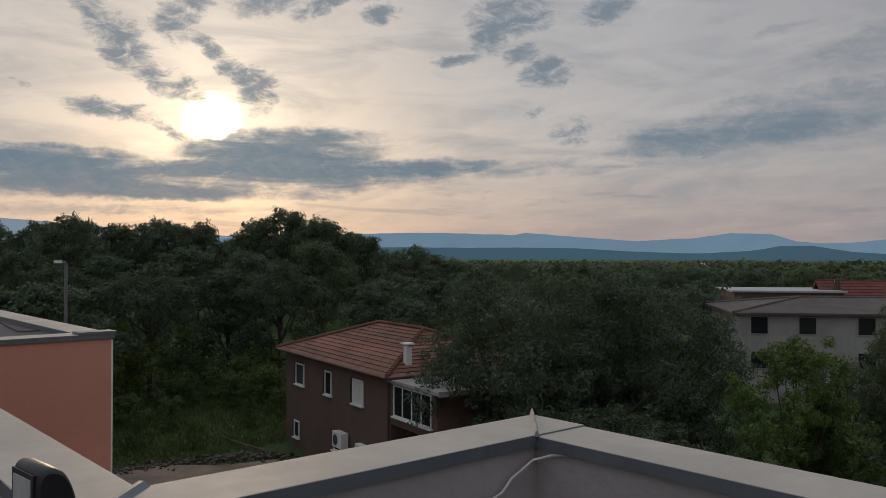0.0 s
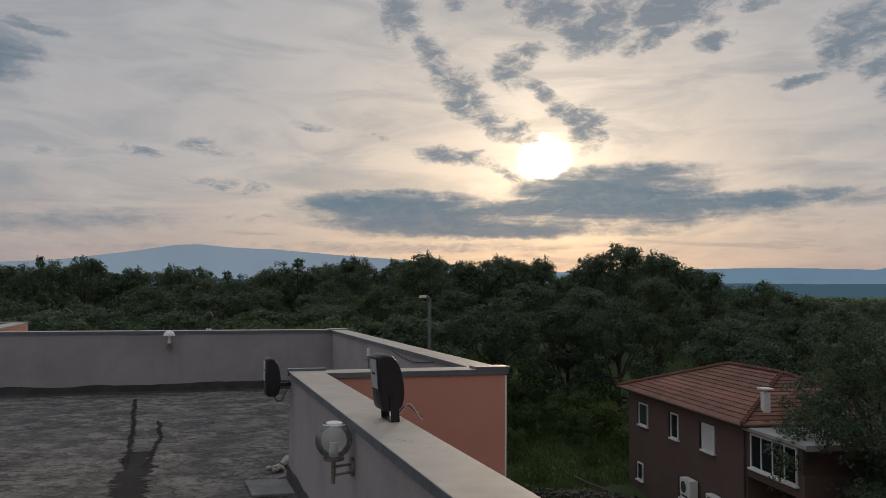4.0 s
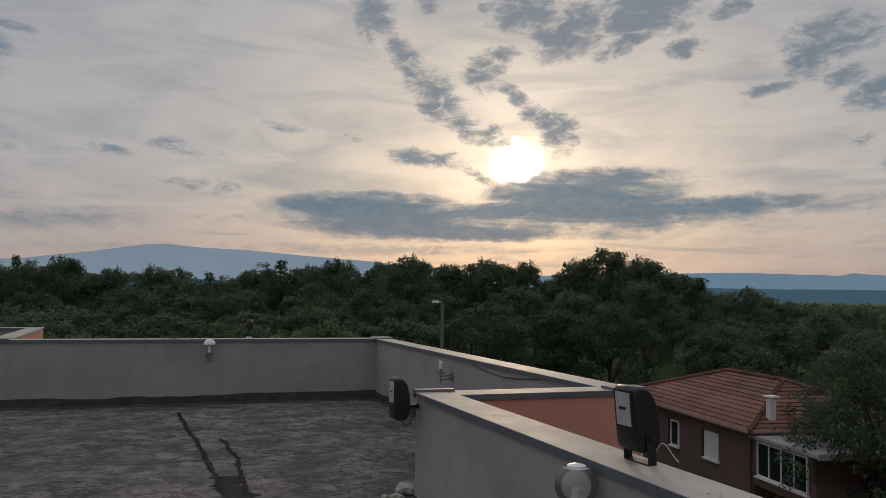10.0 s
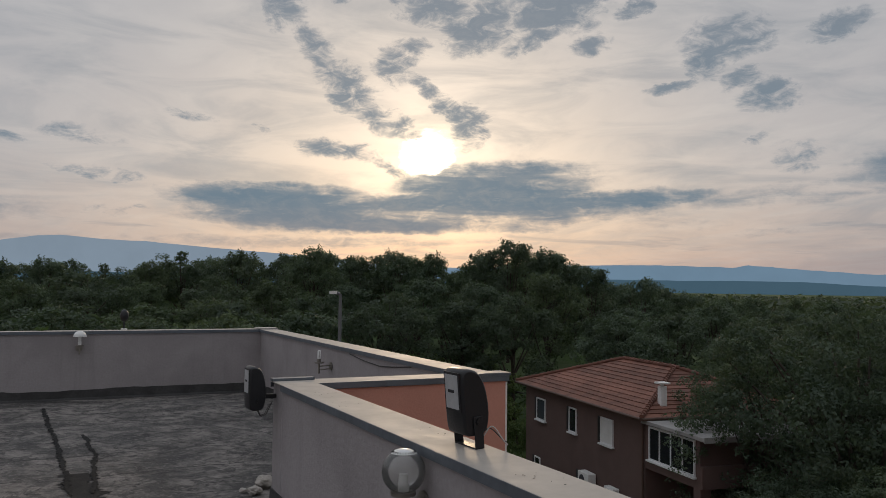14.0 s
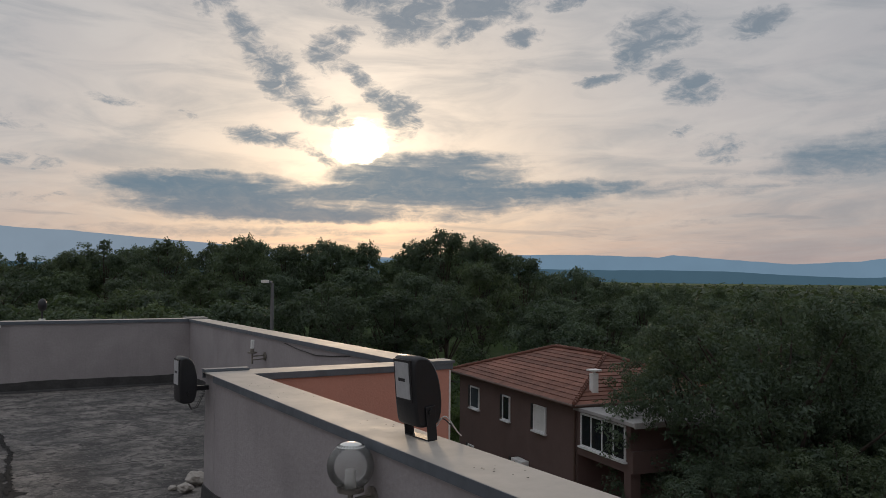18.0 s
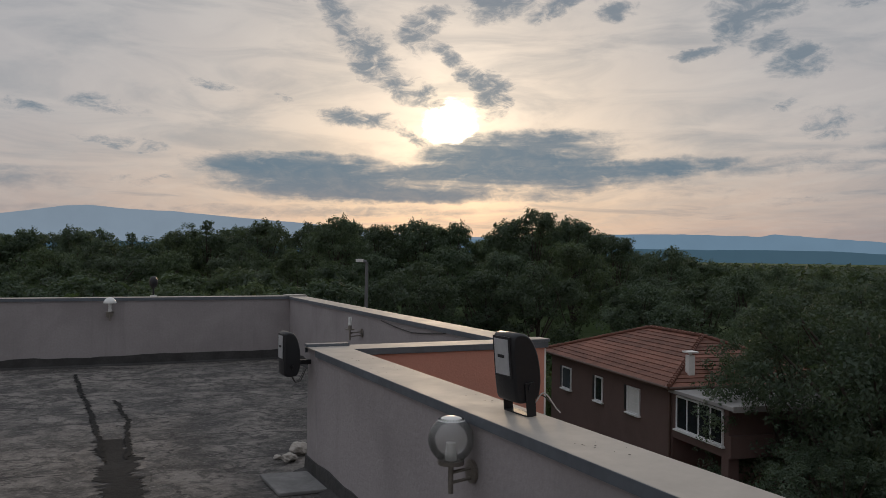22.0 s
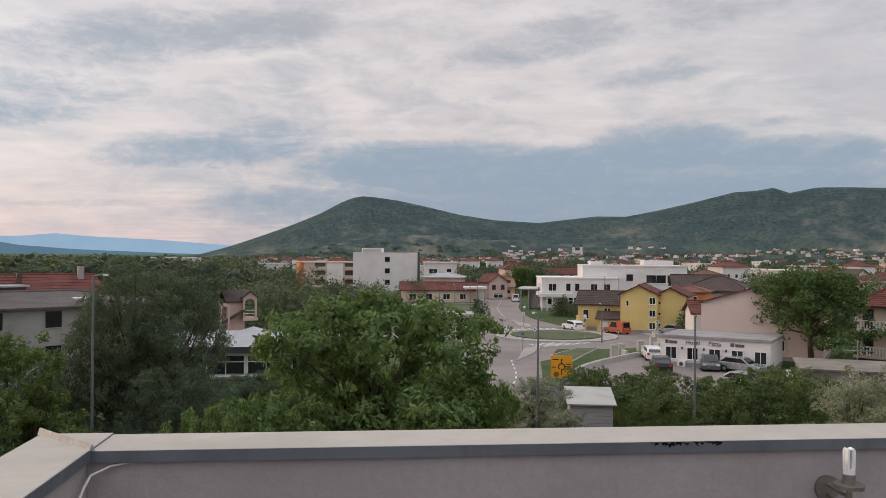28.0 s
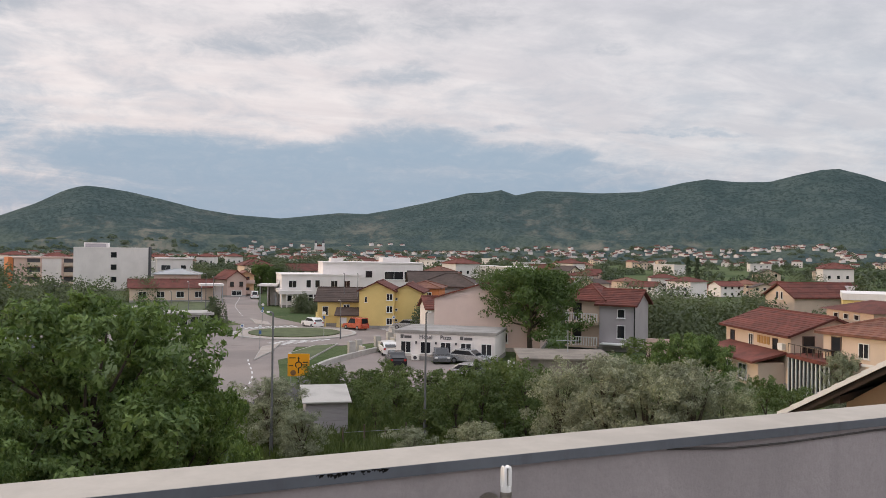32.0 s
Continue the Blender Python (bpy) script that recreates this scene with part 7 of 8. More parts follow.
def shelter(m, label, wide, tall, wall):
    """A flat canopy on slim posts, with a partition under one end."""
    sh = thing("canopy_shelter", m, label, "shelter", "canopies by the main road")
    part("roof", Mesh().box(-wide / 2, wide / 2, -2, 2, tall - 0.45, tall), "white_wall", sh, "thick white flat roof", 0.03)
    part("back_wall", Mesh().box(wide * wall, wide / 2 - 0.2, 1.4, 1.6, 0, tall - 0.45), "white_wall", sh)
    part("side_panel", Mesh().box(wide * wall, wide * wall + 0.15, -1.4, 1.4, 0, tall - 0.5), "grey_wall", sh)
    for x in (-wide / 2 + 0.3, wide / 2 - 0.3):
        part("post", Mesh().box(x - 0.09, x + 0.09, -1.7, -1.5, 0, tall - 0.45), "galvanised", sh)
    return sh


shelter(facing(98.1, 180, 6), "flat white canopy shelter beside the main road", 4.9, 4.1, 0.12)
shelter(facing(102.0, 170, -8), "flat white canopy standing before a modern building", 3.8, 4.5, -0.05)

# white modern building
wm_ = block("modern_building", facing(105.3, 172, 8), 16, 12, 6.4, "white_wall", "white modern building with stepped storeys", "building", "", ("flat", 0.3, 0.15, "white_wall"),
            [("s", -5.8, 3.9, 1.6, 1.5, "two"), ("s", -2.6, 3.9, 1.0, 1.6, "one"), ("s", -0.8, 3.9, 1.0, 1.6, "one"), ("s", 2.6, 3.9, 1.4, 1.5, "two"), ("s", 5.2, 3.9, 1.4, 1.5, "two"), ("w", 2.5, 3.9, 1.6, 1.5, "two"), ("w", -2.0, 3.9, 1.6, 1.5, "two"), ("s", -6.4, 1.2, 1.0, 1.2, "one"), ("s", -4.6, 1.2, 1.0, 1.2, "one"), ("s", -1.6, 0.6, 3.0, 2.0, "shop"), ("s", 2.6, 0.6, 3.0, 2.0, "shop"), ("s", 6.2, 1.2, 1.0, 1.2, "one")])
for k in range(7):
    part("pilaster", Mesh().box(-8.2 + k * 1.05, -8.0 + k * 1.05, -7.64, -7.5, 0.0, 2.7), "white_wall", wm_)
part("balcony", Mesh().box(-8.6, -2.0, -7.6, -6.0, 2.7, 3.4), "white_wall", wm_)
part("balcony", Mesh().box(-8.9, -8.0, -6.5, 4.0, 3.0, 3.7), "white_wall", wm_)
wm2 = block("modern_building", facing(108.9, 176, 8), 21, 14, 8.9, "white_wall", "tall white modern hall with ribbon windows", "building", "", ("flat", 0.3, 0.1, "white_wall"),
            [("s", -1.0, 6.0, 1.4, 1.4, "dark"), ("s", 4.3, 5.6, 4.0, 1.7, "two"), ("s", 8.2, 5.6, 3.4, 1.7, "two"), ("s", -8.2, 2.4, 4.0, 1.5, "three"), ("s", 3.0, 2.2, 2.0, 1.6, "one")])
part("roof_house", Mesh().box(2.5, 8.5, -3, 3, 9.1, 10.2), "white_wall", wm2)
part("roof_house", Mesh().box(-8.5, -6.0, -3, 3, 9.1, 9.9), "white_wall", wm2)

# yellow guest house, orange house, brown roofs behind
yh = block("guest_house", facing(109.8, 124, -6), 5.2, 9, 5.7, "yellow_wall", "yellow guest house with two gabled blocks", "house", "", ("gy", 1.25, 0.35, "roof_tile_old"), [("s", 1.9, 4.2, 0.9, 1.0, "two"), ("s", 1.9, 2.4, 0.9, 1.0, "two"), ("s", 1.9, 0.6, 0.9, 1.0, "two"), ("s", -1.6, 3.9, 0.35, 0.8, "one")], 8)
yh2 = block("guest_house", facing(111.9, 125, -6), 4.6, 9, 5.5, "yellow_wall", "second yellow block joined to the guest house", "house", "", ("gy", 1.1, 0.35, "roof_tile_old"), [("s", -1.5, 4.2, 0.35, 0.35, "one"), ("s", -1.5, 2.6, 0.35, 0.35, "one"), ("s", -1.5, 1.0, 0.35, 0.35, "one")], 8)
yl = block("guest_house", facing(107.2, 127, -6), 7.0, 7, 4.0, "yellow_wall", "lower yellow wing with dark brown roof", "house", "", ("gx", 1.7, 0.5, "roof_brown"), [("s", -2.3, 1.6, 0.9, 1.4, "one"), ("s", 0.9, 2.2, 1.0, 1.1, "two")], 8)
part("porch_roof", Mesh().extrude([(-6.4, 1.9), (-3.6, 2.9), (-3.6, 2.7), (-6.4, 1.75)], "x", -0.6, 3.4), "roof_brown", yl)
part("porch", Mesh().box(-0.3, 3.2, -6.0, -3.5, 0, 1.8), "yellow_wall", yl)
part("porch_window", Mesh().box(0.2, 1.2, -6.04, -6.0, 0.6, 1.5), "white_frame", yl)
for x in (-3.3, -2.2):
    part("pillar", Mesh().box(x - 0.2, x + 0.2, -5.3, -4.9, 0, 2.2), "yellow_wall", yl)
block("house", facing(113.0, 138, -8), 5.6, 8, 5.6, "orange_wall", "bright orange house behind the guest house", "house", "", ("hip", 0.9, 0.4, "roof_tile"), [("s", 1.0, 3.6, 1.1, 1.2, "two")])
block("house", facing(114.8, 150, -12), 11, 9, 5.6, "grey_wall", "house with broad dark brown roof", "house", "", ("hip", 2.0, 0.7, "roof_brown"), [("s", 2.0, 3.0, 1.1, 1.2, "brown")])
block("house", facing(113.4, 158, 6), 9, 8, 5.8, "white_wall", "white house with dark roof and dormers", "house", "", ("gx", 1.9, 0.5, "roof_brown"), [("s", 2.0, 3.0, 1.1, 1.2, "brown"), ("s", -2.0, 3.0, 1.1, 1.2, "brown")])
block("house", facing(114.2, 112, 10), 5.0, 7, 4.0, "white_wall", "small house with old red roof", "house", "", ("gx", 1.3, 0.4, "roof_tile_old"), [("s", 0, 1.8, 0.9, 1.1, "one")], 6)

# hotel and its tall pink neighbour
ht = block("hotel", facing(115.08, 87.5, -12), 10.6, 7, 2.85, "white_wall", "low white hotel restaurant with lettered front", "building", "", ("flat", 0.30, 0.12, "concrete"),
           [("s", u_, 0.75, 1.15, 1.25, "two") for u_ in (-4.2, -2.05, 0.1, 2.25, 4.4)])
for i, (u, word, wd_) in enumerate(((-4.2, "", 1.2), (-2.05, "Hotel", 1.3), (0.1, "Pizza", 1.4), (2.25, "", 1.3))):
    if word:
        tc = bpy.data.curves.new("lettering", "FONT")
        tc.body, tc.size, tc.extrude, tc.align_x = word, 0.62, 0.02, "CENTER"
        tc.materials.append(MATS["letter_grey"])
        to = new("lettering", tc)
        to.parent, to.matrix_basis = ht, pose(u, -3.53, 2.28, 90, 0, 0)
    else:
        part("lettering", Mesh().box(u - wd_ / 2, u - wd_ * 0.22, -3.54, -3.5, 2.30, 2.66), "letter_grey", ht)
        part("lettering", Mesh().box(u - wd_ * 0.15, u + wd_ / 2, -3.54, -3.5, 2.30, 2.58), "letter_grey", ht)
for u in (-3.1, -0.95, 1.2):
    part("wall_light", Mesh().box(u - 0.08, u + 0.08, -3.6, -3.5, 1.75, 2.0), "dark_panel", ht)
for u in (-3.1, 3.9):
    a_ = part("air_conditioner", Mesh().box(u - 0.4, u + 0.4, -3.85, -3.5, 0.05, 0.6), "white_plastic", ht)
    part("fan_grille", Mesh().tube([(u, -3.86, 0.32), (u, -3.85, 0.32)], 0.2, 14), "dark_panel", a_)
block("house", facing(117.9, 99, -8), 12.5, 10, 6.15, "pale_pink_wall", "tall pale pink house with a plain gabled end", "house", "", ("gy", 1.9, 0.3, "roof_tile_old"), [("s", 4.2, 3.8, 0.8, 1.0, "one"), ("s", 2.0, 1.0, 1.0, 1.2, "one")])
# grey house with red roof and balconies
gh = block("house", pose(80.1, -59.95, GROUND, 0, 0, -143.3), 4.2, 6.0, 5.75, "grey_wall", "grey three-storey house with red tiled roof", "house", "", ("gx", 1.45, 0.5, "roof_tile_old"), [("s", 0.55, 3.95, 0.95, 1.05, "one"), ("s", 0.55, 1.55, 1.0, 1.55, "one")], 9)
gh2 = block("house", pose(84.0, -58.3, GROUND, 0, 0, -143.3), 4.3, 6.5, 6.2, "cream_wall", "cream wing with white balconies and red roof", "house", "", ("hip", 1.5, 0.6, "roof_tile_old"), [("s", -1.0, 3.5, 1.1, 2.0, "brown"), ("s", -1.0, 0.7, 1.1, 2.0, "brown")], 9)
part("downpipe", Mesh().tube([(2.15, -3.06, 0), (2.15, -3.06, 5.6)], 0.08, 6), "sign_black", gh)
for z in (3.3, 0.5):
    bc = part("balcony", Mesh().box(-2.1, 1.9, -4.5, -3.25, z - 0.25, z), "cream_wall", gh2)
    for i in range(13):
        part("baluster", Mesh().box(-2.05 + i * 0.32, -1.93 + i * 0.32, -4.5, -4.42, z, z + 0.95), "white_frame", bc)
    part("handrail", Mesh().box(-2.1, 1.9, -4.52, -4.4, z + 0.95, z + 1.05), "white_frame", bc)
part("entrance_canopy", Mesh().box(-1.6, 2.0, -4.4, -3.0, 0.85, 1.0), "white_frame", gh)
fb = block("shed", facing(122.9, 79, 8), 8.4, 7.5, 1.6, "old_concrete", "low flat-roofed concrete outbuilding", "shed", "", ("flat", 0.14, 0.25, "old_concrete"), plinth=False)
part("air_conditioner", Mesh().box(-5.5, -4.9, -3.9, -3.5, 0.9, 1.5), "white_plastic", fb)
part("aerial", Mesh().tube([(0.5, 0, 1.9), (0.5, 0, 4.0)], 0.05, 6).tube([(-0.6, 0, 3.0), (1.6, 0, 3.0)], 0.04, 6), "galvanised", fb)
gw = thing("garden_wall", facing(129.9, 92, 0), "pale garden wall beside the grey house", "wall")
part("panel", Mesh().box(-2.2, 2.2, -0.15, 0.15, -0.5, 2.2), "pink_wall", gw)

# large cream guest house with red roofs
vh = block("guest_house", pose(55.5, -61.1, GROUND, 0, 0, -198.4), 12.3, 7.6, 4.77, "cream_wall", "large cream guest house under a broad red roof", "house", "", ("gx", 1.45, 0.55, "roof_tile_old"),
           [("s", -4.7, 3.0, 0.9, 1.15, "brown"), ("s", -0.9, 3.0, 0.9, 1.15, "two"), ("s", 3.6, 2.9, 0.9, 1.25, "brown"), ("e", -2.2, 2.7, 1.1, 1.9, "brown"), ("e", 1.6, 3.0, 0.9, 1.2, "two")], 12)
for u in (0.35, 0.95, 1.55, 2.15):
    part("lettering", Mesh().box(u, u + 0.42, -3.86, -3.8, 3.45, 4.15), "letter_gold", vh)
part("air_conditioner", Mesh().box(4.6, 5.4, -4.16, -3.82, 3.3, 3.85), "white_plastic", vh)
part("porch_roof", Mesh().extrude([(-7, 2.35), (-3.82, 3.15), (-3.82, 2.95), (-7, 2.15)], "x", -5.40, 5.6), "roof_tile_old", vh, "lower red porch roof")
part("porch_wall", Mesh().box(-5.0, 5.2, -6.2, -3.82, -0.5, 2.2), "cream_wall", vh)
for u in (-3.6, -0.6, 2.4):
    opening(vh, "s", 6.15, 6.22, u, 0.4, 1.6, 1.4, "two")
up = part("upper_storey", Mesh().box(-1.2, 6.0, 3.82, 9.4, -0.5, 6.6), "cream_wall", vh, "taller rear block")
part("upper_roof", Mesh().add([(-1.7, 3.3, 6.55), (6.5, 3.3, 6.55), (6.5, 9.9, 6.55), (-1.7, 9.9, 6.55), (1.4, 6.6, 7.5), (3.4, 6.6, 7.5)], [(0, 1, 5, 4), (1, 2, 5), (2, 3, 4, 5), (3, 0, 4), (3, 2, 1, 0)]), "roof_tile_old", up)
for u in (0.0, 1.6, 3.2):
    part("upper_window", Mesh().ring(u, u + 0.8, 5.75, 6.3, 0.08, 3.74, 3.82), "white_frame", up)
    part("upper_pane", Mesh().box(u + 0.08, u + 0.72, 3.78, 3.815, 5.83, 6.22), "dark_glass", up)
hall = part("garden_hall", Mesh().box(6.2, 12.4, -4.2, 1.7, 2.85, 3.15), "roof_tile_old", vh, "flat red terrace over a glazed hall")
part("glazing", Mesh().box(6.3, 12.3, -4, -3.94, -0.2, 2.85), "dark_glass", hall)
for i in range(11):
    part("glazing_bar", Mesh().box(6.25 + i * 0.6, 6.35 + i * 0.6, -4.1, -4, -0.3, 2.85), "white_frame", hall)
part("terrace_rail", Mesh().tube([(6.3, -4.1, 4.0), (12.3, -4.1, 4.0)], 0.04, 6), "wood_post", hall)
for i in range(7):
    part("rail_post", Mesh().tube([(6.3 + i, -4.1, 3.15), (6.3 + i, -4.1, 4.0)], 0.03, 6), "wood_post", hall)
for k in range(2):
    tb = part("terrace_table", Mesh().box(7.4 + k * 1.9, 8.6 + k * 1.9, -3.2, -2.4, 3.83, 3.89), "dark_wood", hall)
    for dx in (0.1, 1.1):
        for dy in (-3.15, -2.45):
            part("leg", Mesh().box(7.36 + k * 1.9 + dx - 0.03, 7.36 + k * 1.9 + dx + 0.03, dy - 0.03, dy + 0.03, 3.15, 3.83), "dark_wood", tb)
v2 = block("guest_house", pose(43.6, -59.0, GROUND, 0, 0, 183.4), 8.4, 6.2, 5.45, "cream_wall", "cream wing of the guest house with hipped red roof", "house", "", ("hip", 1.05, 0.5, "roof_tile"), [("s", -3.0, 3.0, 0.9, 2.0, "brown"), ("s", -0.6, 3.5, 0.9, 1.2, "two"), ("s", 1.9, 3.5, 0.9, 1.2, "two")], 9)
part("cornice", Mesh().box(-4.3, 4.3, -3.2, -3.1, 2.9, 3.1), "white_frame", v2)
bg = block("house", facing(139.0, 132, 40), 12.5, 6.4, 5.9, "cream_wall", "big gabled cream house with red roof", "house", "", ("gx", 1.75, 0.5, "roof_tile_old"), [("w", -0.5, 5.3, 0.5, 1.1, "one"), ("w", 0.5, 5.3, 0.5, 1.1, "one"), ("w", -0.5, 2.6, 0.8, 1.1, "brown"), ("w", 1.5, 2.6, 0.8, 1.1, "brown")], 9)
part("cross_gable", Mesh().extrude([(2.6, 5.4), (4.4, 7.3), (6.2, 5.4)], "y", -3.9, 0.0), "grey_wall", bg, "grey cross gable")
block("building", pose(*polar(143.9, 108), GROUND, 0, 0, -143.9 + 5), 12.5, 9, 6.6, "yellow_wall", "pale yellow building with a white flat roof edge", "building", "", ("flat", 0.75, 0.15, "white_wall"), [("s", -2, 3, 1.2, 1.2, "one")])

# near neighbour with bare eaves, seen over the parapet
nh = thing("house", pose(13.55, -23.43, GROUND + 0.43, 0, 0, 20), "neighbouring house with dark timber eaves and pale roof edge", "house")
nh["wall_mat"] = "cream_wall"
part("wall", Mesh().box(-3.3, 3.3, -5.6, 3.0, -0.6, 6.6), "apricot_wall", nh, "apricot render")

# ---------------------------------------------------------------- street furniture
def lamp_post(x, y, top, label, arm=(0.0, 1.0), r=0.075):
    z = ground_z(x, y)
    h = top - z
    lp = thing("street_lamp", (x, y, z), label, "street lamp", "street lamps")
    part("base", Mesh().tube([(0, 0, -0.1), (0, 0, 1.6)], r * 1.35, 12), "lamp_grey", lp)
    part("pole", Mesh().tube([(0, 0, 1.6), (0, 0, h - 0.06)], r, 12, r * 0.62), "lamp_grey", lp, "tapered galvanised pole")
    ax, ay = arm
    hd = part("lamp_head", Mesh().tube([(ax * 0.05, ay * 0.05, h - 0.06), (ax * 0.45, ay * 0.45, h), (ax * 0.75, ay * 0.75, h)], 0.055, 8), "lamp_grey", lp, "flat grey luminaire")
    part("luminaire", Mesh().box(-0.10 + ax * 0.62, 0.10 + ax * 0.62, -0.10 + ay * 0.62, 0.10 + ay * 0.62, h - 0.05, h + 0.04), "white_plastic", hd)
    return lp


lamp_post(8.71, 26.70, 1.52, "slim grey street lamp before the wood", (-0.4, 0.05), 0.085)
lamp_post(38.0, 12.2, 0.70, "tall grey street lamp among garden trees", (0.15, -0.85))
lamp_post(43.6, -9.7, -1.45, "tall grey street lamp beside the road", (0.3, 0.3))
lamp_post(43.6, -18.7, -1.6, "tall grey street lamp at the garden edge", (0.0, -0.3))
for x, y, h in ((116.5, -11.2, 5.5), (125.4, -14.5, 6.5), (141.7, -20.4, 6.8), (152, -20.5, 7), (100.2, -30.5, 5.0), (118, -38.5, 8.0), (119.5, -36.8, 8.0), (170, -40, 7), (100, -50, 7)):
    lamp_post(x, y, GROUND + h, "thin street lamp along the roundabout", (0.4, 0.2), 0.07)

# yellow direction sign
sg = thing("road_sign", pose(63.9, -16.15, GROUND, 0, 0, -104), "yellow roundabout direction sign on three posts", "road sign")
part("plate", Mesh().box(-0.86, 0.86, -0.03, 0.03, 1.22, 3.02), "sign_yellow", sg, "bright orange-yellow plate", 0.01)
for x in (-0.6, 0.0, 0.6):
    part("post", Mesh().tube([(x, 0.07, -0.3), (x, 0.07, 2.9)], 0.035, 8), "galvanised", sg)
rg = Mesh()
for i in range(28):
    a, b = 2 * math.pi * i / 28, 2 * math.pi * (i + 1) / 28
    if not 4.05 < (a + b) / 2 < 4.55:
        rg.add([(r * math.cos(t), -0.036, 2.12 + r * math.sin(t)) for r, t in ((0.20, a), (0.29, a), (0.29, b), (0.20, b))], [(0, 1, 2, 3)])
rg.box(-0.045, 0.045, -0.038, -0.034, 2.40, 2.66).box(0.28, 0.62, -0.038, -0.034, 2.08, 2.17).box(-0.045, 0.045, -0.038, -0.034, 1.45, 1.84)
rg.add([(-0.12, -0.037, 2.64), (0.12, -0.037, 2.64), (0, -0.037, 2.80)], [(0, 1, 2)])
rg.add([(0.60, -0.037, 2.02), (0.60, -0.037, 2.24), (0.74, -0.037, 2.125)], [(0, 1, 2)])
part("arrows", rg, "sign_black", sg, "black roundabout arrows")
for x0, x1, z0 in ((-0.75, -0.25, 2.66), (0.32, 0.78, 2.30), (-0.78, -0.42, 2.04)):
    part("lettering", Mesh().box(x0, x1, -0.036, -0.033, z0, z0 + 0.075), "sign_black", sg)
part("patch", Mesh().tube([(-0.42, -0.034, 1.5), (-0.42, -0.045, 1.5)], 0.22, 16), "brown_patch", sg, "round brown panel")


def small_sign(x, y, h, kind):
    s = thing("traffic_sign", facing(bearing(x, y), math.hypot(x, y)), "small round traffic sign on a post" if kind == "round" else "blue traffic sign on a splitter island", "traffic sign", "small traffic signs")
    part("post", Mesh().tube([(0, 0.05, -0.2), (0, 0.05, h)], 0.04, 6), "galvanised", s)
    if kind == "round":
        part("plate", Mesh().tube([(0, 0, h - 0.3), (0, -0.03, h - 0.3)], 0.24, 18), "white_frame", s)
        part("symbol", Mesh().tube([(0, -0.03, h - 0.3), (0, -0.036, h - 0.3)], 0.12, 16), "sign_blue", s)
    else:
        part("plate", Mesh().box(-0.15, 0.15, -0.03, 0.0, h - 0.42, h - 0.05), "sign_blue", s)
        part("plate", Mesh().tube([(0, 0, h + 0.35), (0, -0.03, h + 0.35)], 0.22, 18), "white_frame", s)


for x, y, h, k in ((96.5, -21.3, 2.4, "round"), (92.5, -19.0, 2.2, "blue"), (101.5, -29.0, 3.0, "blue"), (123, -25.3, 2.4, "round"), (106, -40.3, 2.5, "round"), (128, -26.4, 2.4, "blue"), (104, -19.0, 2.0, "round")):
    small_sign(x, y, h, k)

# garden shed
gs = thing("shed", pose(49.4, -14.3, GROUND, 0, 0, -107 + 6), "small grey garden shed with pale sheet roof", "shed")
gs["wall_mat"] = "concrete"
for i in range(9):
    part("plank", Mesh().box(-1.3, 1.3, -1.46 + 0.01 * (i % 2), -1.38, 0.02 + i * 0.22, 0.225 + i * 0.22), "grey_wall", gs)
part("wall", Mesh().box(-1.28, 1.28, -1.38, 1.4, -0.3, 2.0), "grey_wall", gs, "grey painted board walls")
part("roof", Mesh().extrude([(-1.7, 2.0), (1.7, 2.55), (1.7, 2.63), (-1.7, 2.09)], "x", -1.5, 1.5), "kerb_stone", gs, "pale mono-pitch sheet roof", 0.01)
fn = thing("fence", (0, 0, 0), "wooden stakes with wire across the garden", "fence")
for i in range(12):
    x, y = 44.5 - i * 0.12, -14.0 - i * 1.25
    part("post", Mesh().tube([(x, y, GROUND - 0.3), (x, y, GROUND + 1.2 + 0.15 * math.sin(i * 2.3))], 0.05, 6), "wood_post", fn)
part("wire", Mesh().tube([(44.5, -14.0, GROUND + 0.9), (43.2, -27.7, GROUND + 0.9)], 0.012, 5), "galvanised", fn)


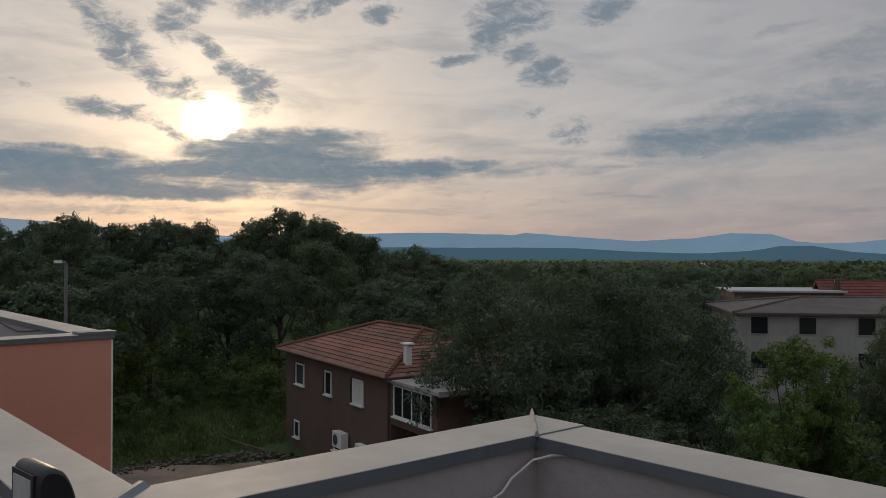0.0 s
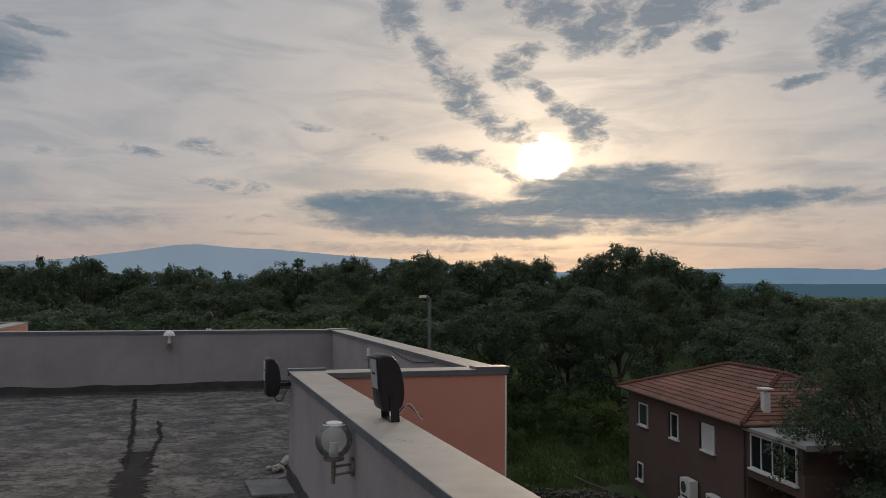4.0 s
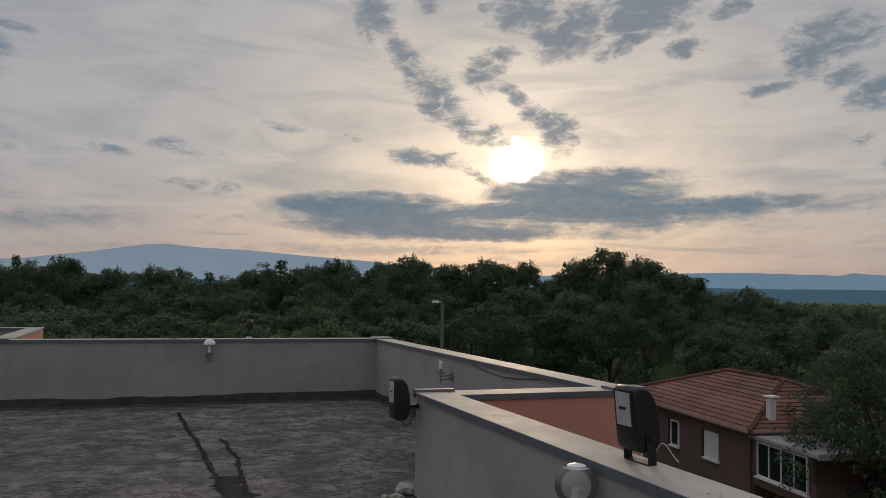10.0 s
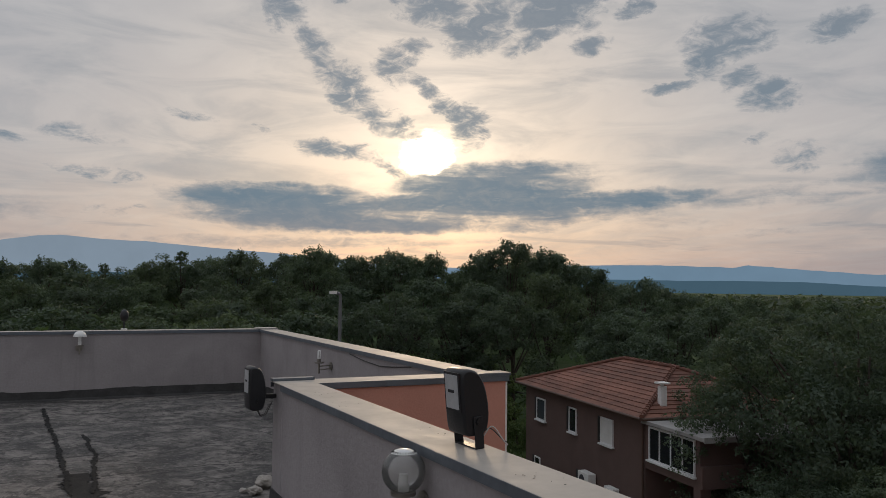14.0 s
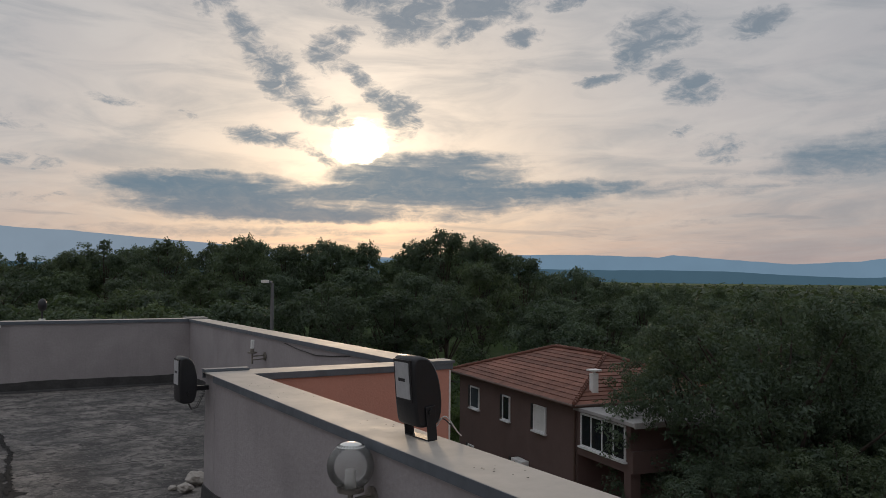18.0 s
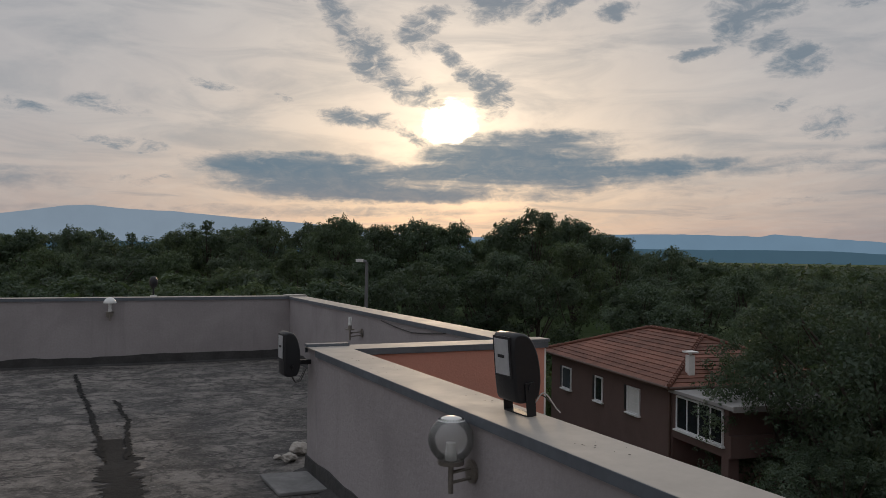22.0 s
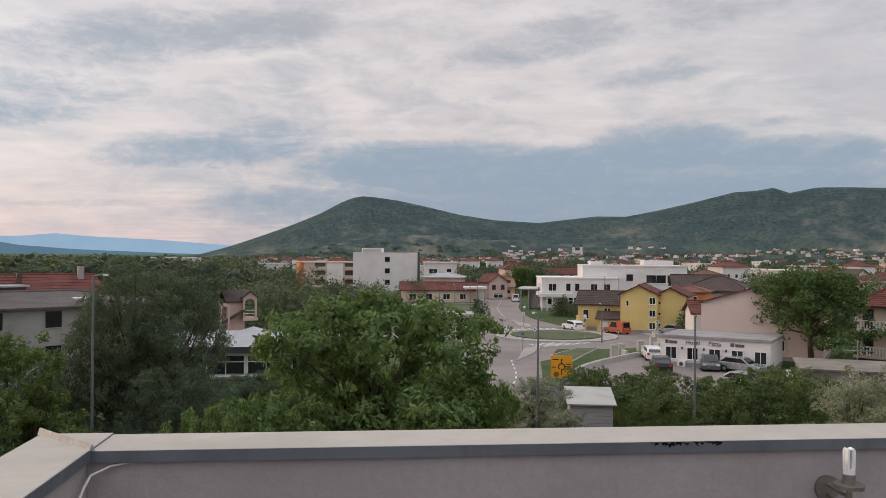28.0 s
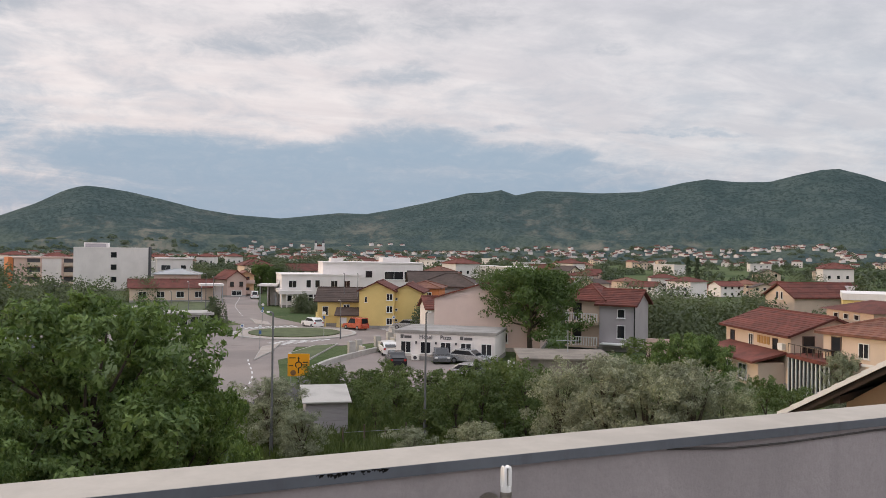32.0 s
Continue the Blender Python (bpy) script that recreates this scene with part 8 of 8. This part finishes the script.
def car(m, paint, label, long=4.2, van=False):
    c = thing("car", m, label, "car", "parked cars")
    h = 1.75 if van else 1.45
    L = long / 2
    body = [(-L, 0.28), (L, 0.28), (L, 0.62), (L - 0.15, 0.82), (L * 0.45, 0.92), (-L + 0.1, 0.95), (-L, 0.7)]
    part("body", Mesh().extrude(body, "y", -0.86, 0.86), paint, c, "", 0.05)
    cab = [(L * 0.52, 0.90), (L * 0.18, h), (-L * (0.93 if van else 0.62), h), (-L + 0.06, 0.92)]
    part("cabin", Mesh().extrude([(u, z) for u, z in cab], "y", -0.74, 0.74), paint, c, "", 0.06)
    gl = [(L * 0.44, 0.95), (L * 0.17, h - 0.10), (-L * (0.3 if van else 0.58), h - 0.10), (-L * (0.35 if van else 0.85), 0.97)]
    part("side_glass", Mesh().extrude(gl, "y", -0.755, 0.755), "dark_glass", c)
    part("windscreen", Mesh().add([(L * 0.535, -0.66, 0.93), (L * 0.535, 0.66, 0.93), (L * 0.21, 0.60, h - 0.05), (L * 0.21, -0.60, h - 0.05)], [(0, 1, 2, 3)]), "dark_glass", c)
    part("rear_window", Mesh().add([(-L + 0.03, -0.6, 0.98), (-L + 0.03, 0.6, 0.98), (-L * (0.94 if van else 0.64), 0.55, h - 0.08), (-L * (0.94 if van else 0.64), -0.55, h - 0.08)], [(0, 1, 2, 3)]), "dark_glass", c)
    for x in (L * 0.62, -L * 0.62):
        for s in (-1, 1):
            w = part("wheel", Mesh().tube([(x, s * 0.72, 0.31), (x, s * 0.88, 0.31)], 0.31, 18), "tyre", c)
            part("rim", Mesh().tube([(x, s * 0.88, 0.31), (x, s * 0.892, 0.31)], 0.19, 14), "car_silver", w)
    for s in (-1, 1):
        part("headlight", Mesh().box(L - 0.06, L + 0.01, s * 0.62 - 0.16, s * 0.62 + 0.16, 0.60, 0.74), "white_plastic", c)
        part("tail_light", Mesh().box(-L - 0.01, -L + 0.06, s * 0.66 - 0.12, s * 0.66 + 0.12, 0.66, 0.88), "lamp_red", c)
    part("bumper", Mesh().box(L - 0.05, L + 0.06, -0.82, 0.82, 0.25, 0.45), paint, c)
    part("bumper", Mesh().box(-L - 0.06, -L + 0.05, -0.82, 0.82, 0.25, 0.45), paint, c)
    return c


GZ = G1 + 0.0
car(pose(84.2, -31.2, GZ, 0, 0, -12), "car_white", "white hatchback parked in the car park")
car(pose(75.6, -28.9, GZ, 0, 0, -14), "car_black", "black saloon parked before the hotel", 4.5)
car(pose(76.4, -34.2, GZ, 0, 0, 160), "car_grey", "dark grey car parked before the hotel")
car(pose(74.2, -36.4, GZ, 0, 0, 215), "car_silver", "silver grey car parked by the hotel")
car(pose(64.2, -32.2, GZ, 0, 0, 215), "car_silver", "silver estate car behind the shrubs", 4.5)
car(pose(117.6, -31.4, GZ, 0, 0, 12), "car_white", "white estate car driving on the roundabout", 4.3)
car(pose(112.2, -36.4, GZ, 0, 0, 25), "car_red", "orange red small van at the roundabout", 3.9, True)
car(pose(110.5, -43.8, GZ, 0, 0, 40), "car_silver", "silver car leaving the roundabout")
car(pose(191, -20.6, GZ, 0, 0, 100), "car_black", "dark car on the far main road")
car(pose(191.5, -36.8, GZ, 0, 0, -8), "car_white", "white van on the far main road", 4.6, True)

# eaves of the near neighbour
part("roof", Mesh().extrude([(-4.55, 6.52), (0, 9.38), (4.55, 6.52), (4.55, 6.62), (0, 9.48), (-4.55, 6.62)], "y", -6.5, 4.1), "roof_tile_old", nh)
for sx in (-1, 1):
    for k in range(13):
        u0, u1 = 4.68 - 0.36 * k, 4.68 - 0.36 * (k + 1)
        z0, z1 = 9.38 - u0 * 0.6286, 9.38 - u1 * 0.6286
        pts = [(sx * u0, z0), (sx * u1, z1), (sx * u1, z1 + 0.13), (sx * u0, z0 + 0.155)]
        part("verge_tile", Mesh().extrude(pts, "y", 4.1, 4.24), "white_plastic", nh, "pale verge tile")
    part("bargeboard", Mesh().extrude([(sx * 4.5, 6.36), (0, 9.19), (0, 9.37), (sx * 4.5, 6.54)], "y", 4.05, 4.12), "dark_wood", nh)
    part("soffit", Mesh().extrude([(sx * 4.5, 6.40), (0, 9.24), (0, 9.37), (sx * 4.5, 6.51)], "y", -6.4, 4.0), "dark_wood", nh)
    for u in (0.15, 1.6, 3.2):
        part("purlin", Mesh().box(sx * u - 0.09, sx * u + 0.09, -5.6, 4.0, 9.02 - u * 0.63, 9.22 - u * 0.63), "dark_wood", nh)
part("gable", Mesh().prism([(-3.3, 2.9), (3.3, 2.9), (3.3, 3.0), (-3.3, 3.0)], 6.6, 6.9).add([(-3.3, 3.0, 6.9), (3.3, 3.0, 6.9), (0, 3.0, 9.2)], [(0, 1, 2)]), "apricot_wall", nh)

# ---------------------------------------------------------------- the town on the plain
rt2 = random.Random(99)
SMALL = []
for i, (w, d, h, kind, rise, wl, rm) in enumerate(((10, 8, 5.4, "gx", 1.9, "white_wall", "roof_tile_old"), (9, 9, 5.8, "hip", 1.8, "cream_wall", "roof_tile"), (12, 8, 3.2, "gx", 1.7, "pink_wall", "roof_tile_old"),
                                                  (11, 9, 7.8, "hip", 1.6, "white_wall", "roof_tile_old"), (16, 10, 6.2, "flat", 0.4, "white_wall", "white_wall"), (9, 8, 5.0, "gy", 1.9, "cream_wall", "roof_brown"))):
    wins = [("s", u, z, 1.1, 1.3, "far") for u in (-w / 3.4, 0, w / 3.4) for z in ((1.0, 3.7) if h > 4.5 else (1.0,))] + [("w", 0, 1.0, 1.1, 1.3, "far"), ("e", 0, 1.0, 1.1, 1.3, "far")]
    az, dd = 104.2 + 3.7 * i, 262 + 14 * i
    SMALL.append(block("house", facing(az, dd, 12 * i), w, d, h, wl, ("white house with red gabled roof", "cream house with red hipped roof", "low pink house with red roof", "tall white house with red roof", "long white flat-roofed building", "cream house with brown roof")[i] + " in the town", "house", "houses of the town", (kind, rise, 0.5, rm), wins))
for i in range(150):
    az = rt2.uniform(83.5, 149)
    dd = 215 + 900 * rt2.random() ** 1.25
    if dd < 330 and 84 < az < 113 or dd < 300 and az < 103:
        continue
    if az > 117 and (dd < 340 or 540 < dd < 900 and rt2.random() < 0.85):
        continue
    x, y = polar(az, dd)
    if abs(y + 36 + (x - 200) * 0.14) < 13 and x < 380:
        continue
    z = max(GROUND, hill_z(az, dd)) - 0.1
    copy_thing(rt2.choice(SMALL), pose(x, y, z, 0, 0, -az + rt2.uniform(-50, 50)))

# a row of houses among fields before the hills
for i, (az, dd, k) in enumerate(((121.3, 300, 1), (122.5, 282, 0), (123.6, 312, 3), (124.7, 290, 5), (125.8, 322, 2), (126.9, 300, 1), (128.2, 262, 0), (129.3, 305, 3), (130.9, 268, 3), (132.3, 300, 2), (133.4, 285, 0), (134.6, 302, 1), (135.7, 284, 5), (137.0, 296, 0))):
    copy_thing(SMALL[k], pose(*polar(az, dd * 0.86), GROUND - 0.1, 0, 0, -az + (35, -20, 10, -40, 60)[i % 5]) @ Matrix.Diagonal((0.74, 0.74, 0.62, 1)))

# distant houses at the foot of the hills, too small to tell their parts
fm1, fm2 = Mesh(), Mesh()
for i in range(560):
    az, dd = rt2.uniform(80, 150), rt2.uniform(1050, 1750)
    if az < 100:
        dd = rt2.uniform(900, 1300)
    elif az > 112:
        dd = rt2.gauss(1500, 60) + 90 * math.sin(az * 0.7) if rt2.random() < 0.75 else rt2.uniform(1000, 1380)
    x, y = polar(az, dd)
    z = max(GROUND, hill_z(az, dd)) - 0.3
    w, d, h = rt2.uniform(6, 11), rt2.uniform(6, 8), rt2.uniform(2.4, 4.6)
    q = pose(x, y, z, 0, 0, rt2.uniform(0, 180))
    vs = [q @ Vector(p) for p in ((-w / 2, -d / 2, -2), (w / 2, -d / 2, -2), (w / 2, d / 2, -2), (-w / 2, d / 2, -2), (-w / 2, -d / 2, h), (w / 2, -d / 2, h), (w / 2, d / 2, h), (-w / 2, d / 2, h), (-w / 2, 0, h + 1.5), (w / 2, 0, h + 1.5))]
    fm1.add(vs, [(0, 1, 5, 4), (1, 2, 6, 5), (2, 3, 7, 6), (3, 0, 4, 7), (4, 7, 8), (5, 9, 6)])
    fm2.add([q @ Vector(p) for p in ((-w / 2 - .4, -d / 2 - .5, h - .2), (w / 2 + .4, -d / 2 - .5, h - .2), (w / 2 + .4, 0, h + 1.6), (-w / 2 - .4, 0, h + 1.6), (w / 2 + .4, d / 2 + .5, h - .2), (-w / 2 - .4, d / 2 + .5, h - .2))], [(0, 1, 2, 3), (3, 2, 4, 5)])
ft = thing("far_town", (0, 0, 0), "distant white houses with red roofs below the hills", "town", kind="stuff")
part("walls", fm1, "white_wall", ft)
part("roofs", fm2, "roof_tile_old", ft)
cu = thing("church", facing(105.2, 1450, 0, hill_z(105.2, 1450)), "white church with two pointed towers", "church")
part("nave", Mesh().box(-9, 9, -8, 14, -0.5, 11), "white_wall", cu)
part("nave_roof", Mesh().extrude([(-9.5, 11), (0, 15), (9.5, 11)], "y", -8.2, 14.2), "roof_tile_old", cu)
for x in (-6.5, 6.5):
    tw_ = part("tower", Mesh().box(x - 2.2, x + 2.2, -9, -4.6, -0.5, 17), "white_wall", cu)
    part("spire", Mesh().add([(x - 2.4, -9.2, 17), (x + 2.4, -9.2, 17), (x + 2.4, -4.4, 17), (x - 2.4, -4.4, 17), (x, -6.8, 24)], [(0, 1, 4), (1, 2, 4), (2, 3, 4), (3, 0, 4)]), "dark_panel", tw_)

# trees between the houses
rk = random.Random(31)
spots, close = [], []
for i in range(2300):
    a, d = rk.uniform(80, 152), 128 + 1500 * rk.random() ** 1.35
    if a > 119 and (300 < d < 1000 and rk.random() < 0.62 or 175 < d <= 300 and rk.random() < 0.8):
        continue
    x, y = polar(a, d)
    if abs(y + 36 + (x - 200) * 0.14) < 9 and x < 400 or d < 250 and (84 < a < 117):
        continue
    z = max(GROUND, hill_z(a, d))
    (close if d < 330 else spots).append((x, y, z - 0.5, rk.uniform(2.0, 4.8) * (1 + d / 1500), rk.uniform(2.5, 7.5)))
for a, d, r, h in ((97.5, 215, 5, 8), (98.4, 240, 5, 7), (102.2, 225, 5.5, 9.5), (103.0, 232, 5, 9), (104.2, 150, 2.0, 4.2), (105.0, 149, 2.2, 3.6), (105.6, 146, 1.8, 3.4), (113.6, 118, 3.0, 5.2), (115.0, 120, 2.6, 4.4), (86.5, 130, 7, 7), (84.0, 120, 7, 8), (88.0, 150, 6, 7.5), (85.0, 170, 8, 9), (90, 170, 6, 6.5), (98.5, 122, 1.4, 4.6), (98.0, 135, 2, 2.6),
                   (131, 118, 8, 6.5), (134.5, 112, 8, 6.0), (129.8, 112, 6, 6.8), (136.0, 128, 7, 7), (141.5, 130, 3, 9), (118, 250, 9, 8), (121, 210, 9, 7), (94.5, 185, 5, 6)):
    x, y = polar(a, d)
    for k in range(5):
        close.append((x + rk.gauss(0, r * 0.4), y + rk.gauss(0, r * 0.4), GROUND - 0.3, r * rk.uniform(0.45, 0.7), h * rk.uniform(0.75, 1.0)))
far_woods("town_trees", spots, "green trees and hedges between the town houses", "far_leaf", 160, 0.13)
far_woods("garden_trees", close, "leafy garden trees among the nearer houses", "far_leaf", 800, 0.042)
